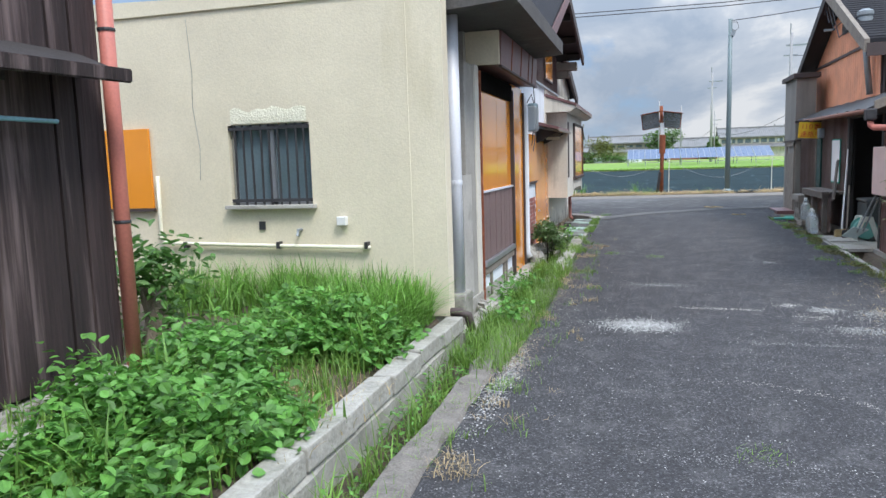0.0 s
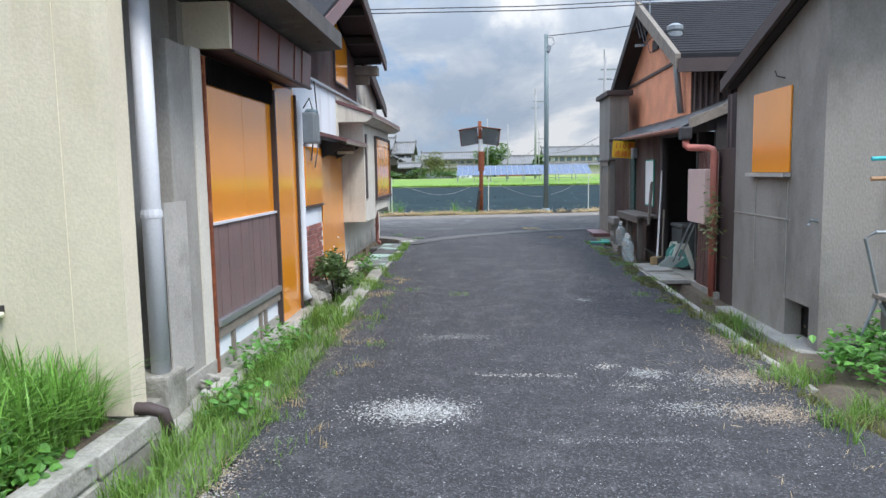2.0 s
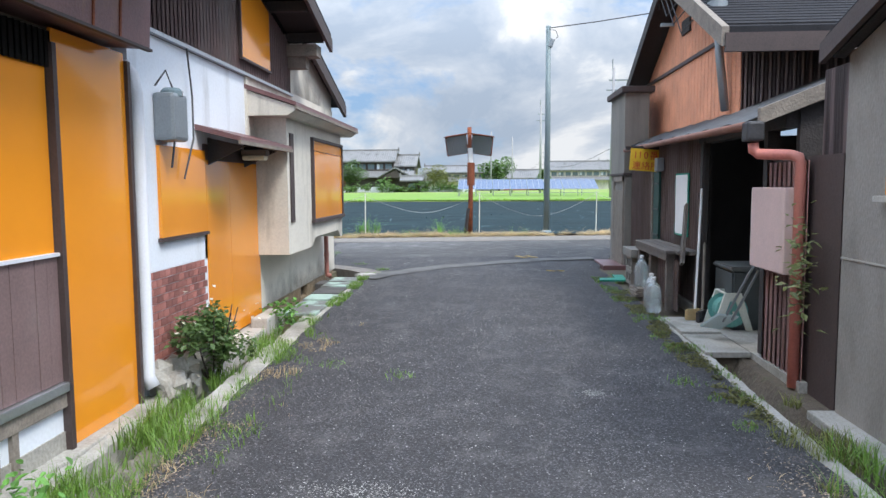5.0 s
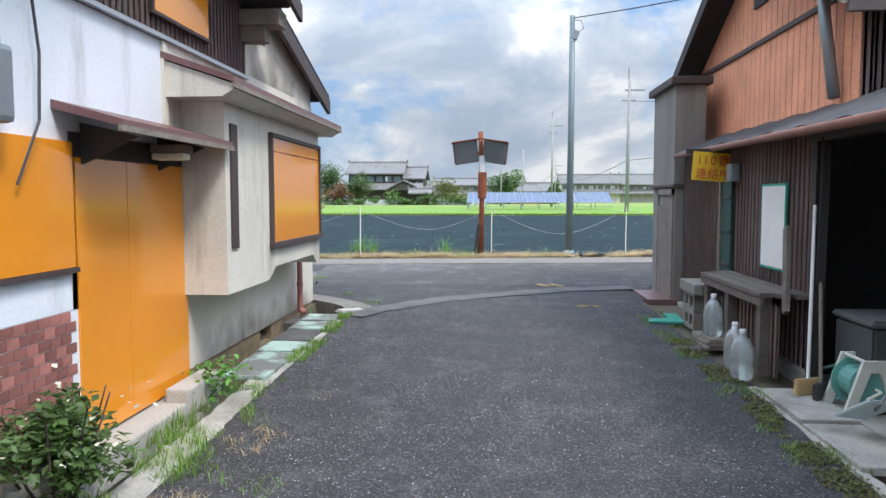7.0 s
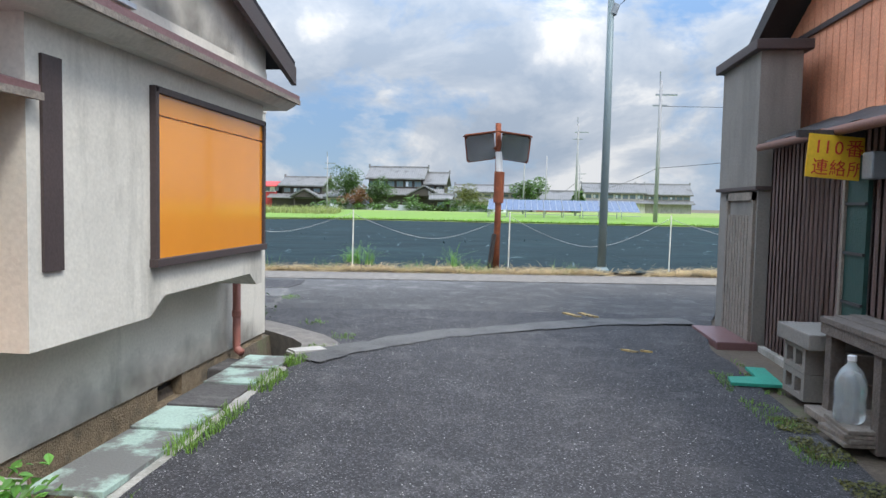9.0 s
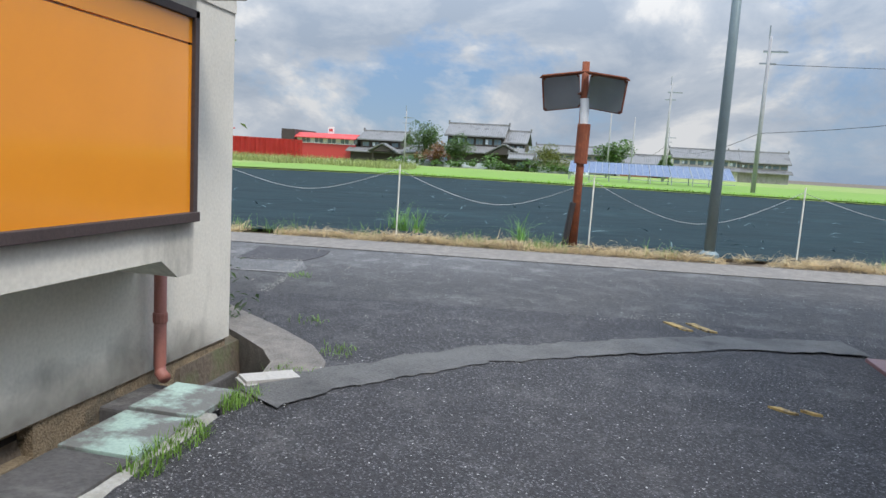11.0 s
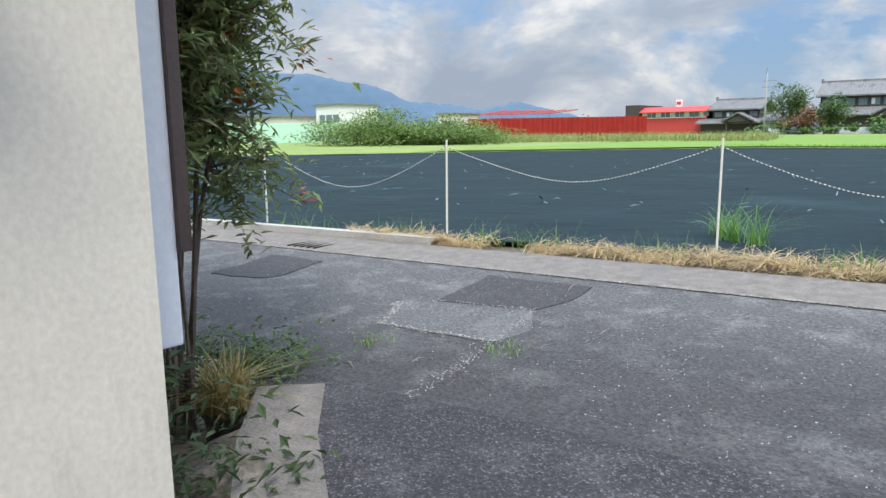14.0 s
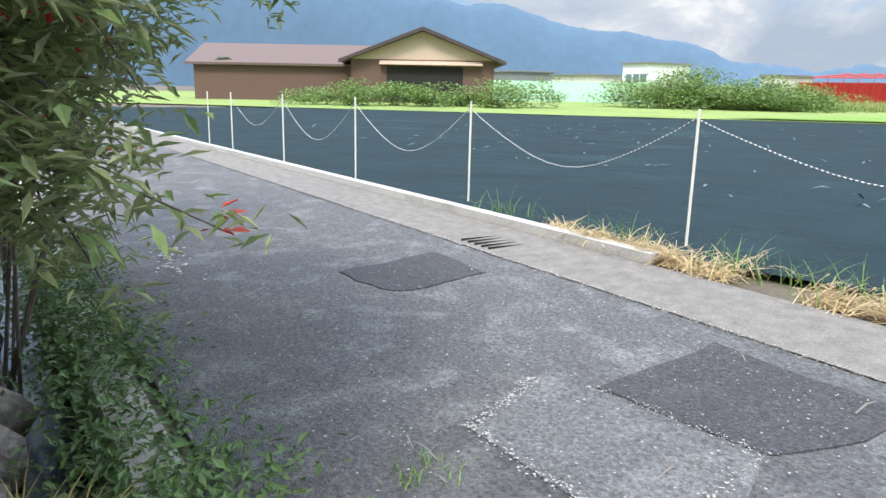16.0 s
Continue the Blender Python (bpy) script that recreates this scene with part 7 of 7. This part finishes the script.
litter("twigs_crossing", [(x, y, ground_z(x, y)) for x, y in ((prng.uniform(-6, -1.5), prng.uniform(18.2, 20.5)) for _ in range(60))], 0.14, 0.006, GREY_WOOD, "small dead twigs on crossing road", "twigs", 0.1)
# pale strips for scraps, and for glints on creases painted as colour
litter("sheet_flecks", [(x, y, 0.4) for x, y in ((prng.uniform(-22, 12), 22.8 + 0.13 * 0 + abs(prng.normal(0, 9))) for _ in range(260)) if y > field_edge(x) + 1 and y < far(x) - 1], 0.26, 0.025, material_cache("pale_fleck", (0.1, 0.16, 0.17)), "pale crease glints and scraps on sheet", "scraps", 0.1)
for cx in (-6.6, -5.2, -3.6, -1.1, -0.7, 0.0, 0.15, 1.6, 4.6, 4.9, 5.4, -2.5, -4.2):
    for _ in range(42):
        x = cx + prng.normal(0, 0.16)
        y = field_edge(x) + 0.3 + prng.normal(0, 0.12)
        green.append((x, y, ground_z(x, y)))
stuff(blades("grass_edge", green, 0.3, 0.007, GRASS, 1.5, prng), "green grass tufts at field edge", "grass")
for x, y, h in ((-2.2, 22.9, 0.55), (-1.95, 22.8, 0.5), (-2.4, 23.1, 0.4), (-0.35, 22.6, 0.5)):
    stuff(blades("tall_weed", [(x + prng.normal(0, 0.05), y + prng.normal(0, 0.05), 0.36) for _ in range(55)], h, 0.009, GRASS_LONG, 1.7, prng, 4), "tall green grass clump through sheet", "grass")
stuff(blades("paddy_blades", [(prng.uniform(-14, 30), 57.5 + abs(prng.normal(0, 1.5)), 0.4) for _ in range(3000)], 0.2, 0.04, leaf_material("rice_blade", (0.22, 0.42, 0.03)), 0.4, prng, 2), "fresh green rice plants at paddy edge", "rice")
meadow = []
while len(meadow) < 9000:
    x, y = prng.uniform(-56, -15), prng.uniform(72, 92)
    if x < -17 - (y - 80) * 0.2 and noise.noise((x * 0.25, y * 0.25, 4)) > -0.25:
        meadow.append((x, y, 0.4))
stuff(blades("meadow_grass", meadow, 0.95, 0.07, leaf_material("meadow_blade", (0.27, 0.3, 0.1)), 0.9, prng, 2), "tall yellow-green wild grass before red shop", "grass")


# ---- small things beside the lane ----
def bench():
    b = thing("plank_bench", (2.95, 13.9, 0.15), "weathered grey plank bench against corrugated wall", "bench")
    for i in range(3):
        part("plank", boxes((2.78 + 0.12 * i, 2.89 + 0.12 * i, 13.12 - 0.05 * i, 14.75 + 0.06 * i, 0.77, 0.81), bevel=0.005), WOOD_BENCH, b)
    part("apron", boxes((2.79, 2.815, 13.12, 14.75, 0.7, 0.77)), WOOD_BENCH, b)
    for y in (13.2, 14.0, 14.65):
        part("leg", boxes((2.82, 2.91, y, y + 0.09, 0.12, 0.77), bevel=0.005), WOOD_BENCH, b)
    part("brace", turned_box(pose(2.98, 13.12, 1.0, -30, 12, 0), 0.03, 0.07, 0.75), WOOD_BENCH, b)
    part("skirt_panel", corrugated((2.9, 13.0), (0, 1), 0.95, 0.14, 0.71, pitch=0.09, depth=0.008), GREY_SHEET, b, "brown corrugated skirt")


def water_bottle():
    b = thing("water_bottle", (0, 0, 0), "large clear plastic bottle filled with water", "bottle", "water bottles by porch")
    part("body", lathe([(0.07, 0), (0.088, 0.02), (0.088, 0.1), (0.082, 0.13), (0.088, 0.16), (0.088, 0.24), (0.06, 0.31), (0.025, 0.345), (0.02, 0.37)], (0, 0, 0), 18), CLEAR, b, "clear plastic body", smooth=True)
    part("cap", lathe([(0.025, 0), (0.026, 0.03), (0.02, 0.033)], (0, 0, 0.365), 12), WHITE_PAINT, b, "white screw cap")
    b.location = (2.76, 14.22, 0.255)
    copy_thing(b, pose(2.7, 13.42, 0.125, 0, 0, 40))
    copy_thing(b, pose(2.66, 13.12, 0.12, 0, 0, 75))


def block_stack():
    for k, (x, y, z) in enumerate(((2.78, 14.95, 0.17), (2.78, 14.95, 0.365), (3.0, 14.72, 0.365), (3.0, 14.72, 0.17))):
        bm = boxes((x, x + 0.19, y, y + 0.39, z, z + 0.04), (x, x + 0.19, y, y + 0.39, z + 0.15, z + 0.19), (x, x + 0.19, y, y + 0.05, z + 0.04, z + 0.15), (x, x + 0.19, y + 0.17, y + 0.22, z + 0.04, z + 0.15), (x, x + 0.19, y + 0.34, y + 0.39, z + 0.04, z + 0.15))
        solid("cinder_block", bm, MORTAR_DARK, "stacked hollow grey cinder block", "block", "cinder blocks")
    solid("stone_slab", boxes((2.74, 3.14, 14.8, 15.4, 0.557, 0.67), bevel=0.012), MORTAR_DARK, "thick grey stone slab on cinder blocks", "slab")
    for k in range(4):
        solid("plank_offcut", turned_box(pose(2.8 + 0.01 * k, 14.2, 0.165 + 0.026 * k, 0, 0, 6 * math.sin(k * 2)), 0.3, 0.36, 0.022, 0.003), GREY_WOOD, "weathered plank offcut in low stack", "plank", "plank offcuts")
    solid("floor_plank", boxes((2.72, 3.1, 14.42, 14.78, 0.15, 0.2), bevel=0.006), GREY_WOOD, "worn grey plank over gutter", "plank")


def mat_and_slabs():
    solid("green_mat", prism([(2.42, 15.38), (2.8, 15.36), (2.85, 15.95), (2.7, 15.97), (2.68, 15.62), (2.45, 15.58)], ground_z(2.6, 15.6) + 0.004, ground_z(2.6, 15.6) + 0.028, "z"), GREEN_PLASTIC, "green plastic doormat on asphalt edge", "mat")
    for y0, y1 in ((11.32, 12.08), (12.1, 12.88)):
        z = ground_z(2.9, (y0 + y1) / 2) + 0.02
        solid("porch_slab", boxes((2.7, 3.08, y0, y1, z - 0.05, z), bevel=0.006), CONCRETE, "grey concrete slab bridging gutter", "slab", "porch slabs")


def hose_reel():
    x, y, z = 3.24, 12.42, 0.085
    b = thing("hose_reel", (x, y, z), "green hose reel on pale plastic stand", "hose reel")
    pale, green = material_cache("pale_plastic", (0.62, 0.64, 0.56), 0.5), material_cache("sea_green", (0.14, 0.36, 0.32), 0.5)
    for dy in (-0.15, 0.15):
        part("stand", prism([(x - 0.2, z), (x - 0.14, z), (x - 0.03, z + 0.3), (x + 0.03, z + 0.3), (x + 0.14, z), (x + 0.2, z), (x + 0.08, z + 0.38), (x - 0.08, z + 0.38)], y + dy - 0.015, y + dy + 0.015, "y"), pale, b, "pale plastic stand")
        part("drum_side", tube([(x, y + dy * 0.85, z + 0.19), (x, y + dy * 0.78, z + 0.19)], 0.16, 20), green, b, "sea-green drum side")
    part("hose", tube([(x, y - 0.12, z + 0.19), (x, y + 0.12, z + 0.19)], 0.12, 18), green, b)
    part("grip", tube([(x - 0.06, y - 0.15, z + 0.37), (x - 0.06, y + 0.15, z + 0.37)], 0.012, 8), pale, b)
    part("crank", tube([(x, y - 0.17, z + 0.19), (x, y - 0.24, z + 0.19), (x - 0.09, y - 0.24, z + 0.14)], 0.01, 6), pale, b)
    part("loose_hose", tube([(x - 0.1, y + 0.1, z + 0.05), (x - 0.2, y + 0.4, z + 0.02), (x - 0.05, y + 0.65, z + 0.12), (x + 0.1, y + 0.55, z + 0.2), (x + 0.08, y + 0.25, z + 0.15)], 0.012, 8), green, b)


def tools():
    for k, (x0, y0, x1, y1, h, mat, nm, lb) in enumerate(((3.0, 12.72, 3.12, 12.98, 1.5, WHITE_PAINT, "broom", "pale-handled broom leaning on porch post"), (3.05, 12.62, 3.14, 12.9, 1.1, GREY_WOOD, "garden_hoe", "wooden-handled hoe leaning in porch"))):
        b = thing(nm, (x0, y0, 0.1), lb, nm.replace("_", " "))
        part("handle", tube([(x0, y0, 0.16), (x1, y1, h)], 0.014, 8), mat, b)
        part("head", turned_box(pose(x0, y0, 0.17, 0, 0, 20 + 30 * k), 0.22, 0.05, 0.12, 0.01), STRAW if k == 0 else IRON, b)
    b = thing("shovel", (3.0, 11.5, 0.1), "steel shovel with looped pale handle in porch", "shovel")
    part("handle", tube([(2.98, 11.75, 0.28), (3.08, 11.4, 0.78), (3.09, 11.33, 0.84), (3.14, 11.36, 0.8), (3.05, 11.72, 0.3)], 0.012, 8), STEEL, b)
    part("blade", turned_box(pose(2.96, 11.8, 0.27, 55, 10, 20), 0.24, 0.02, 0.28, 0.008), material_cache("pale_blue", (0.5, 0.6, 0.62)), b)
    b = thing("storage_bin", (3.5, 12.6, 0.1), "grey plastic bin with lid inside porch", "bin")
    part("body", turned_box(pose(3.5, 12.6, 0.38), 0.5, 0.55, 0.6, 0.02), material_cache("bin_grey", (0.07, 0.08, 0.08)), b)
    part("lid", turned_box(pose(3.5, 12.6, 0.7), 0.54, 0.59, 0.05, 0.015), material_cache("bin_lid", (0.12, 0.13, 0.13)), b)
    solid("hanging_cloth", plate(lambda u, v: (3.12 + 0.03 * math.sin(u * 9), 12.9 - 0.12 * u + 0.02 * v, 2.0 - 1.1 * v), 8, 8), DARK, "dark cloth hanging on porch post", "cloth")
    ivy = [(3.0 + prng.normal(0, 0.05), 10.25 + prng.normal(0, 0.1), 0.95 + prng.normal(0, 0.2)) for _ in range(130)]
    stuff(leaves("climbing_plant", ivy, 0.08, LEAF_DARK, prng, narrow=0.5), "dark climbing plant between buildings", "plant")
    rub = bmesh.new()
    for k in range(16):
        bmesh.ops.create_icosphere(rub, subdivisions=1, radius=0.05 + 0.03 * (k % 3), matrix=pose(3.36 + 0.04 * (k % 3), 8.18 + 0.026 * k, 0.05 + 0.03 * (k % 2), k * 30, k * 50, 0))
    tagged(link("vent_rubble", rub, PEBBLE), "broken rubble and dry leaves in wall hole", "rubble", kind="stuff")


def sign_110():
    b = thing("warning_sign", (2.96, 15.05, 1.9), "yellow metal sign with red lettering under porch eave", "sign")
    m = pose(2.96, 15.05, 1.88, 0, 4, 6)
    part("panel", turned_box(m, 0.42, 0.012, 0.3, 0.003), SIGN_YELLOW, b)
    part("hanger", boxes((2.7, 3.15, 15.06, 15.1, 2.02, 2.07)), BLACK_WOOD, b)
    for txt, dz, size in (("110番", 0.02, 0.13), ("連絡所", -0.12, 0.12)):
        for i, ch in enumerate(txt):
            cu = bpy.data.curves.new("letter", "FONT")
            cu.body, cu.size, cu.align_x, cu.extrude = ch, size, "CENTER", 0.001
            tmp = bpy.data.objects.new("letter_tmp", cu)
            scene.collection.objects.link(tmp)
            bpy.context.view_layer.update()
            me = bpy.data.meshes.new_from_object(tmp.evaluated_get(bpy.context.evaluated_depsgraph_get()))
            bpy.data.objects.remove(tmp)
            shift = (-0.15, -0.085, -0.005, 0.105)[i] if len(txt) == 4 else (i - 1) * 0.125
            me.transform(m @ pose(0.01 + shift, -0.009, dz, 90, 0, 0))
            me.materials.clear()
            me.materials.append(SIGN_RED)
            ob = new("letter", me)
            ob.parent = b
            ob.matrix_parent_inverse = Matrix.Translation(-Vector(b.location))


def walker_cart():
    x, y, z = 3.47, 7.5, 0.03
    b = thing("shopping_walker", (x, y, z), "old grey folding shopping walker by wall", "walker")
    part("frame", tube([(x - 0.2, y + 0.1, z + 0.05), (x - 0.05, y + 0.08, z + 0.5), (x - 0.18, y + 0.05, z + 0.95), (x - 0.12, y + 0.02, z + 1.0), (x + 0.3, y + 0.02, z + 1.0)], 0.014, 8), STEEL, b)
    part("front_leg", tube([(x + 0.12, y - 0.1, z + 0.05), (x - 0.05, y + 0.05, z + 0.45)], 0.014, 8), STEEL, b)
    part("seat", boxes((x - 0.08, x + 0.35, y - 0.18, y + 0.12, z + 0.48, z + 0.52), bevel=0.01), GREY_WOOD, b)
    part("basket", boxes((x - 0.02, x + 0.33, y - 0.16, y + 0.1, z + 0.16, z + 0.47), bevel=0.02), material_cache("plaid_cloth", (0.16, 0.15, 0.14)), b)
    for dx in (-0.2, 0.14):
        part("wheel", tube([(x + dx - 0.015, y + (0.1 if dx < 0 else -0.1), z + 0.06), (x + dx + 0.015, y + (0.1 if dx < 0 else -0.1), z + 0.06)], 0.06, 14), IRON, b)


def laundry_poles():
    for z, mat in ((1.58, material_cache("aqua_plastic", (0.05, 0.5, 0.55))), (1.43, material_cache("bamboo", (0.35, 0.2, 0.1)))):
        solid("laundry_pole", tube([(3.31, 7.55, z), (6.5, 7.55, z + 0.05)], 0.016, 8), mat, "laundry pole hung along grey wall", "laundry pole", "laundry poles")
    solid("pole_bracket", tube([(4.4, 7.95, 1.4), (4.4, 7.53, 1.4), (4.4, 7.53, 1.7)], 0.012, 6), IRON, "iron laundry pole bracket", "bracket")


def rubble():
    for k in range(12):
        x, y = -1.55 + 0.08 * math.sin(k * 2.4), 10.05 + 0.05 * k
        bm = bmesh.new()
        bmesh.ops.create_icosphere(bm, subdivisions=1, radius=0.07 + 0.02 * (k % 3), matrix=pose(x, y, 0.06 + 0.06 * (k % 3), k * 33, k * 21, 0))
        solid("rubble_stone", bm, CONCRETE, "dark rubble stone at downpipe foot", "stone", "rubble stones")
    for k in range(7):
        x, y = -1.55 + 0.06 * math.sin(k * 2.1), 6.78 + 0.05 * k
        solid("broken_tile", turned_box(pose(x, y, 0.02 + 0.025 * (k % 3), 20 * math.sin(k), 30 * math.cos(k * 3), 50 * k), 0.09, 0.07, 0.018, 0.004), CONCRETE_PALE, "broken white tile shard on gutter wall", "tile shard", "tile shards")
    solid("pipe_stub", tube([(-1.9, 6.02, 0.17), (-1.6, 6.02, 0.17), (-1.53, 6.04, 0.14), (-1.5, 6.06, 0.0)], 0.04, 12), DARK_TRIM, "short brown drain pipe elbow at kerb end", "pipe", smooth=True)
    solid("ditch_lump", turned_box(pose(-1.06, 15.9, 0.178, 4, 3, 48), 0.36, 0.16, 0.05, 0.018), CONCRETE_PALE, "broken pale concrete lump at ditch corner", "rubble")


bench()
water_bottle()
block_stack()
mat_and_slabs()
hose_reel()
tools()
sign_110()
walker_cart()
laundry_poles()
rubble()
chips("road_paint", [(chip_rng.normal(-6.6, 0.35), chip_rng.normal(18.15, 0.06)) for _ in range(60)], 0.022, CONCRETE_PALE, "worn white road paint fragments", "paint mark")

# ---- pieces last: brick tiles of the dado ----
tile_mesh = None
house = bpy.data.objects["white_house"]
for r in range(13):
    for c in range(13):
        y = 10.04 + c * 0.098 + (0.049 if r % 2 else 0)
        z = 0.12 + r * 0.0615
        if y > 11.27 - 0.09:
            continue
        if tile_mesh is None:
            bm = boxes((-0.004, 0.006, 0, 0.092, 0, 0.056))
            tile = link("brick", bm, BRICK)
            tile_mesh = tile.data
        else:
            tile = new("brick", tile_mesh)
        tile.location = (-1.704, y, z)
        tile.parent = house
        tile.matrix_parent_inverse = Matrix.Translation(-Vector(house.location))
